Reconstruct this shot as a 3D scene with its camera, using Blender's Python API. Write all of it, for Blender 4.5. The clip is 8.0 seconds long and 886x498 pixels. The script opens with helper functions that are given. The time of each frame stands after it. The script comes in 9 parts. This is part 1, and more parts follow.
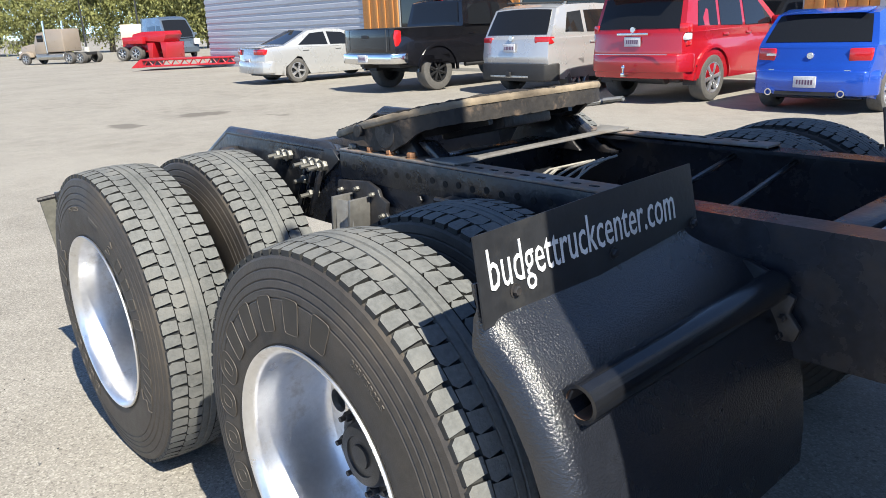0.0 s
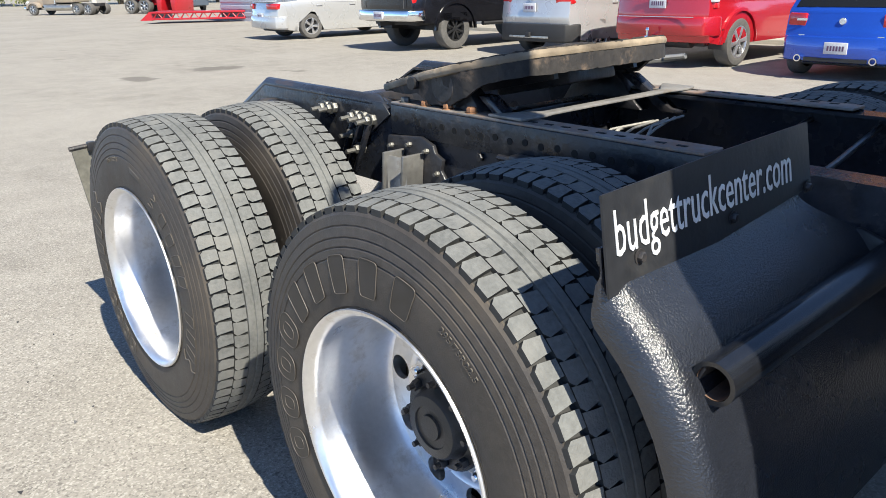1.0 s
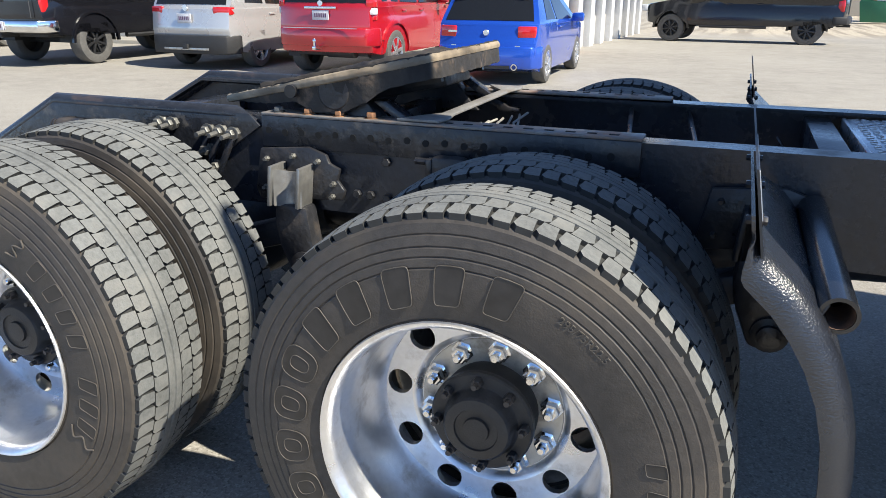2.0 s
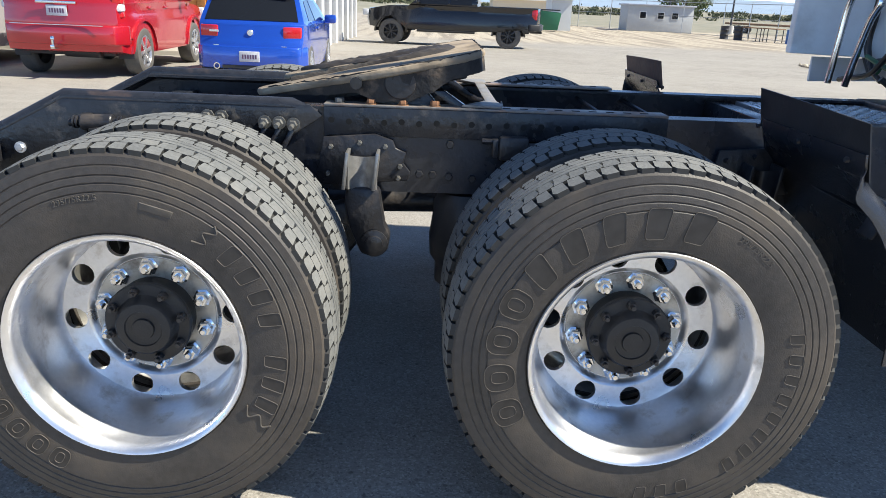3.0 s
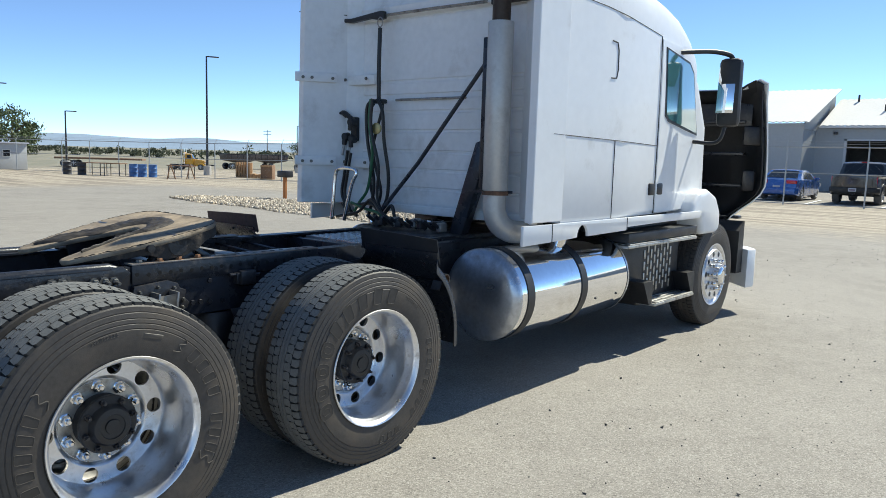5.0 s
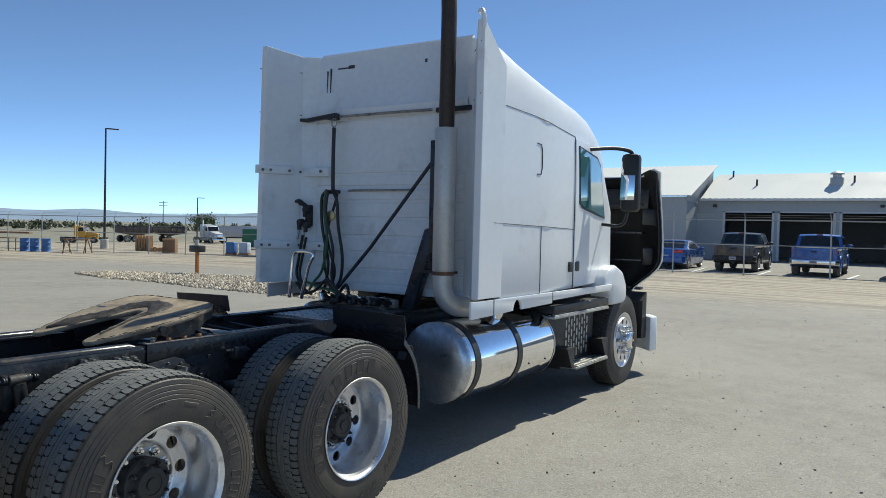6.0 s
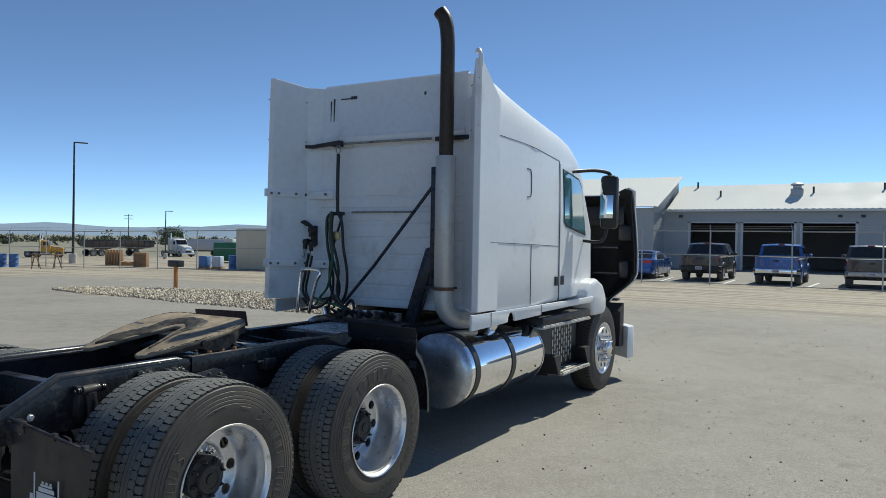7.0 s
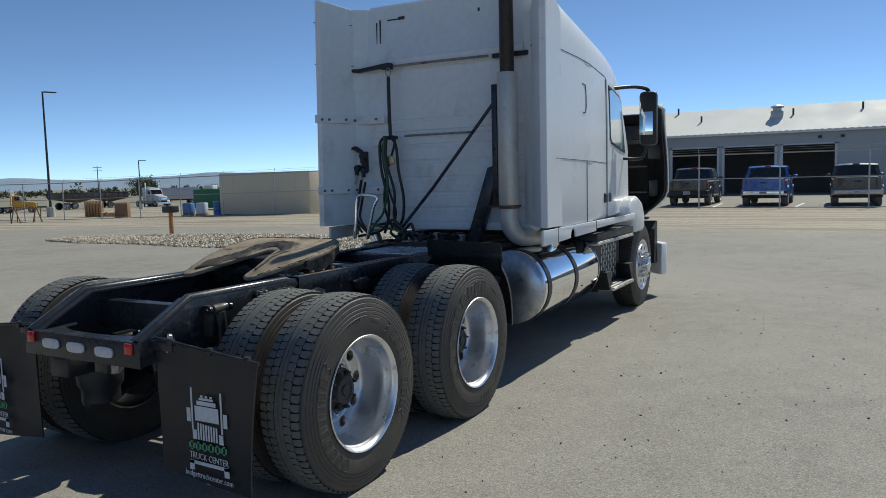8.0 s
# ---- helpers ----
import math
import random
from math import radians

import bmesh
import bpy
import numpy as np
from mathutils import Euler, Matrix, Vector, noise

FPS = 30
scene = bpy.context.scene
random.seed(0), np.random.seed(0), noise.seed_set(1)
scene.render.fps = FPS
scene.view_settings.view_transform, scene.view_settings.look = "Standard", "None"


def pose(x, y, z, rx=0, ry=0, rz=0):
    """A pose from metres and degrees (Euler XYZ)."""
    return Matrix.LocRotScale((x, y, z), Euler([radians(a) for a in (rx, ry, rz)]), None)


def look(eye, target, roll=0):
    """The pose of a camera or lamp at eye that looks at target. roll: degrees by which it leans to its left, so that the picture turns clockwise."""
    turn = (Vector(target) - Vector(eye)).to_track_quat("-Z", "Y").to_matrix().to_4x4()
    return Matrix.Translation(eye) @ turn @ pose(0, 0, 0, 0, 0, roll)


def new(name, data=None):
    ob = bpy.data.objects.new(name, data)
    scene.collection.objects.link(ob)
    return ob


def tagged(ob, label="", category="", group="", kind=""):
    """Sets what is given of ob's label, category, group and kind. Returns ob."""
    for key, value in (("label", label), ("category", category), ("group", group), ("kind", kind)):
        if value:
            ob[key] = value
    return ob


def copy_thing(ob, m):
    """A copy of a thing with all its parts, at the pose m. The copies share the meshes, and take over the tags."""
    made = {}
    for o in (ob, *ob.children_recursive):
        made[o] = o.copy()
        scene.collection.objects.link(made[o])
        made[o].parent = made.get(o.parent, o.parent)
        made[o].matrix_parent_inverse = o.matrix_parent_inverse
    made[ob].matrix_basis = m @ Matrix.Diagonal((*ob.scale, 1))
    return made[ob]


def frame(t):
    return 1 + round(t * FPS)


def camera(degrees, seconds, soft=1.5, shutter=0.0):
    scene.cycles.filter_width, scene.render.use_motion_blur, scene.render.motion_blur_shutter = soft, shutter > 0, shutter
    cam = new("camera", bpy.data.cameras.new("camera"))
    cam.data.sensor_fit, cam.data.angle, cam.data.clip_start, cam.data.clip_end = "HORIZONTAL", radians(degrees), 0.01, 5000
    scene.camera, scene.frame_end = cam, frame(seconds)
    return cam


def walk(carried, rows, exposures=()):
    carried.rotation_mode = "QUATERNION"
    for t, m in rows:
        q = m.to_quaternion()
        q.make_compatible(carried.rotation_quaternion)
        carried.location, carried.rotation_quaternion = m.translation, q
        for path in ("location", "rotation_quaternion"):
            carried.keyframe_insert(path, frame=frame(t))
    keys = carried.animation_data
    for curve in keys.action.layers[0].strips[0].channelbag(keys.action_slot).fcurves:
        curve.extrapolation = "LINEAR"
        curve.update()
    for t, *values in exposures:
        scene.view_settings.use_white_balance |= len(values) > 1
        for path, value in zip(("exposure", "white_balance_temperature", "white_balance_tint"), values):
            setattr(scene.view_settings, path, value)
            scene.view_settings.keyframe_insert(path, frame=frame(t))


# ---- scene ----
cam = camera(61.2, 8.0, soft=0.35)
PATH = [
    (0, (2.589, -1.914, 1.447), (1.156, -0.646, 0.866), -2.5),
    (0.5, (2.543, -1.869, 1.429), (1.073, -0.689, 0.76), -2.8),
    (1, (2.4, -1.962, 1.412), (0.979, -0.727, 0.737), -1.3),
    (1.2, (2.301, -2.055, 1.399), (0.995, -0.699, 0.724), 0.3),
    (2.3, (1.481, -2.566, 1.394), (1.068, -0.718, 0.749), 0.6),
    (2.5, (1.273, -2.698, 1.394), (1.036, -0.816, 0.758), 1.6),
    (3, (0.735, -2.931, 1.375), (0.797, -1.035, 0.744), 2.4),
    (3.5, (0.203, -3.2, 1.41), (0.652, -1.343, 0.818), 0.2),
    (4, (-0.362, -3.369, 1.419), (0.304, -1.579, 0.827), 0.6),
    (4.5, (-0.897, -3.608, 1.529), (0.216, -1.999, 1.115), 1.8),
    (5, (-1.311, -3.89, 1.597), (0.192, -2.594, 1.351), 1.7),
    (5.2, (-1.476, -3.967, 1.627), (0.089, -2.736, 1.436), 1.2),
    (6.3, (-2.329, -4.079, 1.718), (-0.647, -2.996, 1.685), 1.5),
    (6.5, (-2.45, -4.116, 1.725), (-0.763, -3.042, 1.699), 1.3),
    (7, (-2.724, -4.105, 1.771), (-1.011, -3.073, 1.749), 1.0),
    (7.5, (-2.992, -3.854, 1.711), (-1.258, -2.861, 1.64), 1.3),
    (8, (-3.136, -3.438, 1.604), (-1.398, -2.467, 1.42), -1.4),
]
EXPOSE = [(0.0, 1.10, 6700, 6), (1.2, 1.12, 6700, 6), (2.5, 1.15, 6700, 6), (3.5, 1.12, 6700, 5), (4.2, 1.03, 6650, 3), (4.6, 0.88, 6600, 2), (5.2, 0.58, 6550, 1), (6.3, 0.20, 6500, 0), (7.2, 0.06, 6500, 0), (8.0, -0.08, 6500, 1)]
walk(cam, [(t, look(eye, target, roll)) for t, eye, target, roll in PATH], EXPOSE)

# ---- world and light ----
SUN_AZ, SUN_EL = -11.0, 47.5
world = bpy.data.worlds.new("world")
scene.world = world
world.use_nodes = True
wn = world.node_tree.nodes
sky = wn.new("ShaderNodeTexSky")
sky.sky_type = "NISHITA"
sky.sun_disc = False
sky.sun_elevation = radians(SUN_EL)
sky.sun_rotation = radians(90 - SUN_AZ)
sky.altitude = 4000
sky.air_density, sky.dust_density, sky.ozone_density = 0.62, 0.0, 3.3
wn["Background"].inputs["Strength"].default_value = 0.153
world.node_tree.links.new(sky.outputs["Color"], wn["Background"].inputs["Color"])

sun = new("sun", bpy.data.lights.new("sun", "SUN"))
sun.data.energy, sun.data.angle, sun.data.color = 4.15, radians(0.53), (1.0, 0.945, 0.86)
sx, sy, sz = (math.cos(radians(SUN_EL)) * math.cos(radians(SUN_AZ)), math.cos(radians(SUN_EL)) * math.sin(radians(SUN_AZ)), math.sin(radians(SUN_EL)))
sun.matrix_world = look((30 * sx, 30 * sy, 30 * sz), (0, 0, 0))


# ---- materials ----
def shade(name, col, rough=0.5, metal=0.0, var=0.25, scale=3.0, fine=40.0, bump=0.0, bscale=120.0, dirt=None, dirt_amt=0.0, dirt_scale=2.0,
          rough_var=0.1, coat=0.0, per_object=0.0, spec=0.5):
    """A surface with coarse and fine variation, patches of dirt and a fine relief, in object space."""
    m = bpy.data.materials.new(name)
    m.use_nodes = True
    nt = m.node_tree
    b = nt.nodes["Principled BSDF"]
    co = nt.nodes.new("ShaderNodeTexCoord")
    n1 = nt.nodes.new("ShaderNodeTexNoise")
    n1.inputs["Scale"].default_value = scale
    n1.inputs["Detail"].default_value = 5
    n2 = nt.nodes.new("ShaderNodeTexNoise")
    n2.inputs["Scale"].default_value = fine
    n2.inputs["Detail"].default_value = 3
    for n in (n1, n2):
        nt.links.new(co.outputs["Object"], n.inputs["Vector"])
    mix = nt.nodes.new("ShaderNodeMath")
    mix.operation = "ADD"
    nt.links.new(n1.outputs["Fac"], mix.inputs[0])
    nt.links.new(n2.outputs["Fac"], mix.inputs[1])
    rng = nt.nodes.new("ShaderNodeMapRange")
    rng.inputs["From Min"].default_value, rng.inputs["From Max"].default_value = 0.6, 1.4
    rng.inputs["To Min"].default_value, rng.inputs["To Max"].default_value = 1 - var, 1 + var
    nt.links.new(mix.outputs[0], rng.inputs["Value"])
    mul = nt.nodes.new("ShaderNodeMix")
    mul.data_type, mul.blend_type = "RGBA", "MULTIPLY"
    mul.inputs["Factor"].default_value = 1.0
    mul.inputs["A"].default_value = (*col, 1)
    nt.links.new(rng.outputs["Result"], mul.inputs["B"])
    out = mul.outputs["Result"]
    if per_object:
        info = nt.nodes.new("ShaderNodeObjectInfo")
        r2 = nt.nodes.new("ShaderNodeMapRange")
        r2.inputs["To Min"].default_value, r2.inputs["To Max"].default_value = 1 - per_object, 1 + per_object
        nt.links.new(info.outputs["Random"], r2.inputs["Value"])
        m2 = nt.nodes.new("ShaderNodeMix")
        m2.data_type, m2.blend_type = "RGBA", "MULTIPLY"
        m2.inputs["Factor"].default_value = 1.0
        nt.links.new(out, m2.inputs["A"])
        nt.links.new(r2.outputs["Result"], m2.inputs["B"])
        out = m2.outputs["Result"]
    rough_in = None
    if dirt is not None:
        n3 = nt.nodes.new("ShaderNodeTexNoise")
        n3.inputs["Scale"].default_value = dirt_scale
        n3.inputs["Detail"].default_value = 8
        n3.inputs["Roughness"].default_value = 0.65
        nt.links.new(co.outputs["Object"], n3.inputs["Vector"])
        r3 = nt.nodes.new("ShaderNodeMapRange")
        r3.inputs["From Min"].default_value, r3.inputs["From Max"].default_value = 0.62 - 0.3 * dirt_amt, 0.8 - 0.25 * dirt_amt
        r3.inputs["To Max"].default_value = min(1.0, 0.55 + dirt_amt * 0.5)
        nt.links.new(n3.outputs["Fac"], r3.inputs["Value"])
        m3 = nt.nodes.new("ShaderNodeMix")
        m3.data_type = "RGBA"
        nt.links.new(r3.outputs["Result"], m3.inputs["Factor"])
        nt.links.new(out, m3.inputs["A"])
        m3.inputs["B"].default_value = (*dirt, 1)
        out = m3.outputs["Result"]
        rough_in = r3.outputs["Result"]
    nt.links.new(out, b.inputs["Base Color"])
    rr = nt.nodes.new("ShaderNodeMapRange")
    rr.inputs["From Min"].default_value, rr.inputs["From Max"].default_value = 0.3, 0.7
    rr.inputs["To Min"].default_value, rr.inputs["To Max"].default_value = max(0.02, rough - rough_var), min(1, rough + rough_var)
    nt.links.new(n1.outputs["Fac"], rr.inputs["Value"])
    if rough_in is not None:
        ad = nt.nodes.new("ShaderNodeMath")
        ad.operation, ad.use_clamp = "MULTIPLY_ADD", True
        nt.links.new(rough_in, ad.inputs[0])
        ad.inputs[1].default_value = 0.35
        nt.links.new(rr.outputs["Result"], ad.inputs[2])
        nt.links.new(ad.outputs[0], b.inputs["Roughness"])
    else:
        nt.links.new(rr.outputs["Result"], b.inputs["Roughness"])
    b.inputs["Metallic"].default_value = metal
    b.inputs["Coat Weight"].default_value = coat
    b.inputs["Coat Roughness"].default_value = 0.06
    b.inputs["Specular IOR Level"].default_value = spec
    if bump:
        n4 = nt.nodes.new("ShaderNodeTexNoise")
        n4.inputs["Scale"].default_value = bscale
        n4.inputs["Detail"].default_value = 4
        nt.links.new(co.outputs["Object"], n4.inputs["Vector"])
        bp = nt.nodes.new("ShaderNodeBump")
        bp.inputs["Strength"].default_value = bump
        bp.inputs["Distance"].default_value = 0.004
        nt.links.new(n4.outputs["Fac"], bp.inputs["Height"])
        nt.links.new(bp.outputs["Normal"], b.inputs["Normal"])
    return m


def glow(name, col, strength):
    m = bpy.data.materials.new(name)
    m.use_nodes = True
    b = m.node_tree.nodes["Principled BSDF"]
    b.inputs["Base Color"].default_value = (*col, 1)
    b.inputs["Emission Color"].default_value = (*col, 1)
    b.inputs["Emission Strength"].default_value = strength
    return m


def glazing(name, tint, rough=0.02, alpha=0.0):
    """Dark tinted pane: glossy, slightly see-through."""
    m = bpy.data.materials.new(name)
    m.use_nodes = True
    b = m.node_tree.nodes["Principled BSDF"]
    b.inputs["Base Color"].default_value = (*tint, 1)
    b.inputs["Roughness"].default_value = rough
    b.inputs["Transmission Weight"].default_value = alpha
    b.inputs["IOR"].default_value = 1.45
    return m


M = {}
M["rubber"] = shade("tyre_rubber", (0.052, 0.045, 0.039), 0.55, var=0.35, scale=5, fine=60, bump=0.2, bscale=260, dirt=(0.105, 0.085, 0.064), dirt_amt=0.5, dirt_scale=3.0)
# undusted rubber between the blocks, darkened further to paint in the gaps' shade
M["groove_shade"] = shade("tyre_groove_shade", (0.030, 0.030, 0.029), 0.75, var=0.3, scale=9)
M["tread"] = shade("tyre_tread", (0.142, 0.145, 0.140), 0.85, var=0.3, scale=9, fine=90, bump=0.5, bscale=180, dirt=(0.20, 0.195, 0.18), dirt_amt=0.45, dirt_scale=7)
M["letter"] = shade("tyre_letter", (0.034, 0.030, 0.027), 0.5, var=0.3, scale=20)
M["letter_edge"] = shade("tyre_letter_edge", (0.095, 0.082, 0.068), 0.6, var=0.3, scale=30)
M["alu"] = shade("polished_wheel", (0.80, 0.80, 0.81), 0.37, metal=0.92, var=0.08, scale=6, fine=70, rough_var=0.14, bump=0.08, bscale=240, dirt=(0.40, 0.34, 0.27), dirt_amt=0.24, dirt_scale=11)
M["alu_dull"] = shade("dull_wheel", (0.5, 0.49, 0.46), 0.42, metal=0.9, var=0.2, scale=9, dirt=(0.2, 0.16, 0.12), dirt_amt=0.4, dirt_scale=14)
M["chrome"] = shade("chrome", (0.8, 0.8, 0.8), 0.12, metal=1.0, var=0.08, scale=8, rough_var=0.05)
M["tank"] = shade("polished_tank", (0.88, 0.88, 0.89), 0.06, metal=1.0, var=0.05, scale=2, fine=20, rough_var=0.03, bump=0.015, bscale=14, dirt=(0.5, 0.46, 0.4), dirt_amt=0.08, dirt_scale=3)
M["tank_end"] = shade("brushed_tank_end", (0.50, 0.53, 0.58), 0.30, metal=0.9, var=0.2, scale=3, rough_var=0.1, dirt=(0.12, 0.11, 0.10), dirt_amt=0.3, dirt_scale=3)
M["black"] = shade("chassis_black", (0.026, 0.029, 0.037), 0.27, spec=0.5, var=0.4, scale=4, fine=50, bump=0.22, bscale=60, dirt=(0.060, 0.046, 0.036), dirt_amt=0.28, dirt_scale=7)
M["rail_plate"] = shade("mottled_rail_plate", (0.023, 0.025, 0.030), 0.32, spec=0.5, var=0.5, scale=5, fine=35, bump=0.5, bscale=55, dirt=(0.17, 0.15, 0.125), dirt_amt=0.26, dirt_scale=16)
M["flap_dust"] = shade("dusty_flap_front", (0.13, 0.125, 0.105), 0.85, var=0.4, scale=6, fine=40, bump=0.3, bscale=60, dirt=(0.045, 0.042, 0.038), dirt_amt=0.4, dirt_scale=12)
M["hole"] = shade("hole_dark", (0.004, 0.004, 0.004), 0.8, var=0.1)
M["strap"] = shade("grey_strap", (0.22, 0.21, 0.195), 0.5, var=0.25, scale=8, dirt=(0.12, 0.09, 0.06), dirt_amt=0.35, dirt_scale=9, bump=0.2)
M["pale_line"] = shade("pale_line", (0.34, 0.325, 0.29), 0.6, var=0.25, scale=20)
M["crust"] = shade("crusted_steel", (0.030, 0.026, 0.023), 0.72, var=0.5, scale=12, bump=1.0, bscale=38, dirt=(0.30, 0.21, 0.145), dirt_amt=0.22, dirt_scale=9)
M["rail_top"] = shade("worn_rail_paint", (0.026, 0.028, 0.034), 0.30, spec=0.5, var=0.35, scale=5, dirt=(0.20, 0.115, 0.07), dirt_amt=0.24, dirt_scale=5, bump=0.2, bscale=60)
# wear and rust, with the sun's sheen on the flange painted in as paleness
M["worn_sheen_flange"] = shade("worn_sheen_flange", (0.21, 0.19, 0.17), 0.45, var=0.4, scale=6, dirt=(0.36, 0.19, 0.11), dirt_amt=0.5, dirt_scale=8, bump=0.3, bscale=50)
M["rust"] = shade("rusty_steel", (0.20, 0.105, 0.06), 0.8, var=0.4, scale=10, bump=0.4, bscale=120, dirt=(0.05, 0.045, 0.04), dirt_amt=0.5, dirt_scale=9)
M["rust_plate"] = shade("rusted_brown_plate", (0.085, 0.052, 0.045), 0.7, var=0.4, scale=8, bump=0.3, bscale=60, dirt=(0.16, 0.10, 0.07), dirt_amt=0.35, dirt_scale=9)
M["bolt_rust"] = shade("rusty_bolt", (0.36, 0.17, 0.08), 0.75, var=0.3, scale=30)
M["steel"] = shade("bare_steel", (0.36, 0.35, 0.33), 0.42, metal=0.7, var=0.25, scale=8, dirt=(0.1, 0.08, 0.06), dirt_amt=0.4, dirt_scale=8)
M["zinc"] = shade("zinc_stud", (0.17, 0.165, 0.15), 0.5, metal=0.5, var=0.3, scale=30)
M["plate5"] = shade("worn_coupling_plate", (0.31, 0.245, 0.17), 0.72, metal=0.0, var=0.45, scale=7, bump=0.7, bscale=45, dirt=(0.06, 0.048, 0.038), dirt_amt=0.5, dirt_scale=5)
M["grease"] = shade("grease", (0.034, 0.028, 0.023), 0.6, var=0.4, scale=15, bump=1.0, bscale=35, dirt=(0.11, 0.09, 0.07), dirt_amt=0.3, dirt_scale=20)
M["casting"] = shade("greasy_casting", (0.026, 0.026, 0.029), 0.36, var=0.4, scale=9, bump=0.6, bscale=50, dirt=(0.085, 0.066, 0.050), dirt_amt=0.35, dirt_scale=9)
M["white"] = shade("white_cab_paint", (0.85, 0.855, 0.85), 0.36, var=0.04, scale=1.5, fine=12, rough_var=0.08, coat=0.12, dirt=(0.55, 0.53, 0.5), dirt_amt=0.08, dirt_scale=2.5)
M["white_dirty"] = shade("dusty_white_panel", (0.81, 0.82, 0.82), 0.42, var=0.07, scale=2, fine=18, dirt=(0.46, 0.44, 0.40), dirt_amt=0.16, dirt_scale=2.2, bump=0.05, bscale=40)
M["seam"] = shade("seam_dark", (0.05, 0.05, 0.052), 0.7, var=0.2)
M["plastic"] = shade("black_plastic", (0.02, 0.02, 0.021), 0.45, var=0.25, scale=8, bump=0.2, bscale=200, dirt=(0.06, 0.056, 0.05), dirt_amt=0.2, dirt_scale=5)
M["fender"] = shade("pebbled_fender", (0.016, 0.018, 0.024), 0.26, var=0.2, scale=6, bump=0.50, bscale=230, rough_var=0.05, spec=0.85)
M["gloss_black"] = shade("gloss_black_paint", (0.012, 0.013, 0.016), 0.20, var=0.2, scale=5, bump=0.03, bscale=60, rough_var=0.06, spec=0.8)
M["flap"] = shade("flap_rubber", (0.022, 0.023, 0.026), 0.45, var=0.25, scale=5, bump=0.12, bscale=90, dirt=(0.05, 0.046, 0.04), dirt_amt=0.25, dirt_scale=6)
M["print"] = shade("white_print", (0.72, 0.73, 0.74), 0.6, var=0.12, scale=30)
M["print_green"] = shade("green_print", (0.12, 0.42, 0.22), 0.6, var=0.1, scale=30)
M["exhaust"] = shade("satin_exhaust", (0.60, 0.58, 0.54), 0.48, metal=0.4, var=0.1, scale=3, rough_var=0.1, dirt=(0.33, 0.29, 0.24), dirt_amt=0.15, dirt_scale=4)
M["exhaust_dark"] = shade("heat_browned_pipe", (0.060, 0.042, 0.030), 0.45, metal=0.5, var=0.35, scale=4)
M["hose"] = shade("hose_black", (0.018, 0.018, 0.018), 0.4, var=0.2, scale=20)
M["hose_green"] = shade("hose_green", (0.03, 0.13, 0.06), 0.45, var=0.2, scale=20)
M["brass"] = shade("brass", (0.5, 0.42, 0.2), 0.4, metal=0.8, var=0.2, scale=30)
M["deck"] = shade("deck_plate", (0.56, 0.58, 0.60), 0.28, metal=0.75, var=0.15, scale=6, dirt=(0.25, 0.22, 0.18), dirt_amt=0.25, dirt_scale=5)
M["red_lens"] = shade("red_lens", (0.55, 0.015, 0.02), 0.15, var=0.1, scale=20, coat=0.6)
M["clear_lens"] = shade("clear_lens", (0.62, 0.63, 0.65), 0.15, var=0.1, scale=40, coat=0.6)
M["amber"] = shade("amber_lens", (0.7, 0.25, 0.02), 0.2, var=0.1, scale=30)
M["glass"] = glazing("tinted_pane", (0.02, 0.03, 0.035), 0.02)
M["glass_car"] = glazing("car_pane", (0.012, 0.013, 0.015), 0.03)
M["glass_blue"] = glazing("pale_pane", (0.62, 0.85, 0.9), 0.0, 0.85)
M["mirror"] = shade("mirror_face", (0.9, 0.92, 0.93), 0.02, metal=1.0, var=0.01, rough_var=0.01)


# ---- mesh helpers ----
def part(name, bm, material, parent=None, label="", sharp=38.0):
    """One bmesh as one mesh object, smooth but for edges sharper than the angle."""
    bmesh.ops.recalc_face_normals(bm, faces=bm.faces[:])
    lim = radians(sharp)
    for e in bm.edges:
        e.smooth = len(e.link_faces) == 2 and e.calc_face_angle(0.0) < lim
    for f in bm.faces:
        f.smooth = True
    me = bpy.data.meshes.new(name)
    bm.to_mesh(me)
    bm.free()
    me.materials.append(material)
    ob = new(name, me)
    if parent is not None:
        ob.parent = parent
    if label:
        ob["label"] = label
    return ob


def thing(name, label, category, m=None, group="", kind=""):
    ob = new(name)
    ob.empty_display_size = 0.2
    if m is not None:
        ob.matrix_basis = m
    return tagged(ob, label, category, group, kind)


def box(bm, x0, x1, y0, y1, z0, z1, bev=0.0, seg=2):
    vs = [bm.verts.new((x, y, z)) for x in (x0, x1) for y in (y0, y1) for z in (z0, z1)]
    fs = [bm.faces.new([vs[i] for i in q]) for q in ((0, 1, 3, 2), (4, 6, 7, 5), (0, 4, 5, 1), (2, 3, 7, 6), (0, 2, 6, 4), (1, 5, 7, 3))]
    if bev:
        es = list({e for f in fs for e in f.edges})
        bmesh.ops.bevel(bm, geom=es, offset=bev, segments=seg, affect="EDGES", profile=0.5)
    return bm


def B(*a, **k):
    return box(bmesh.new(), *a, **k)


def obox(bm, m, sx_, sy_, sz_, bev=0.0):
    """A box of that size centred at the pose m."""
    t = B(-sx_ / 2, sx_ / 2, -sy_ / 2, sy_ / 2, -sz_ / 2, sz_ / 2, bev=bev)
    return add(bm, t, m)


def add(bm, other, m=None):
    """Adds another bmesh into bm at a pose, and frees it."""
    me = bpy.data.meshes.new("tmp")
    if m is not None:
        other.transform(m)
    other.to_mesh(me)
    other.free()
    bm.from_mesh(me)
    bpy.data.meshes.remove(me)
    return bm


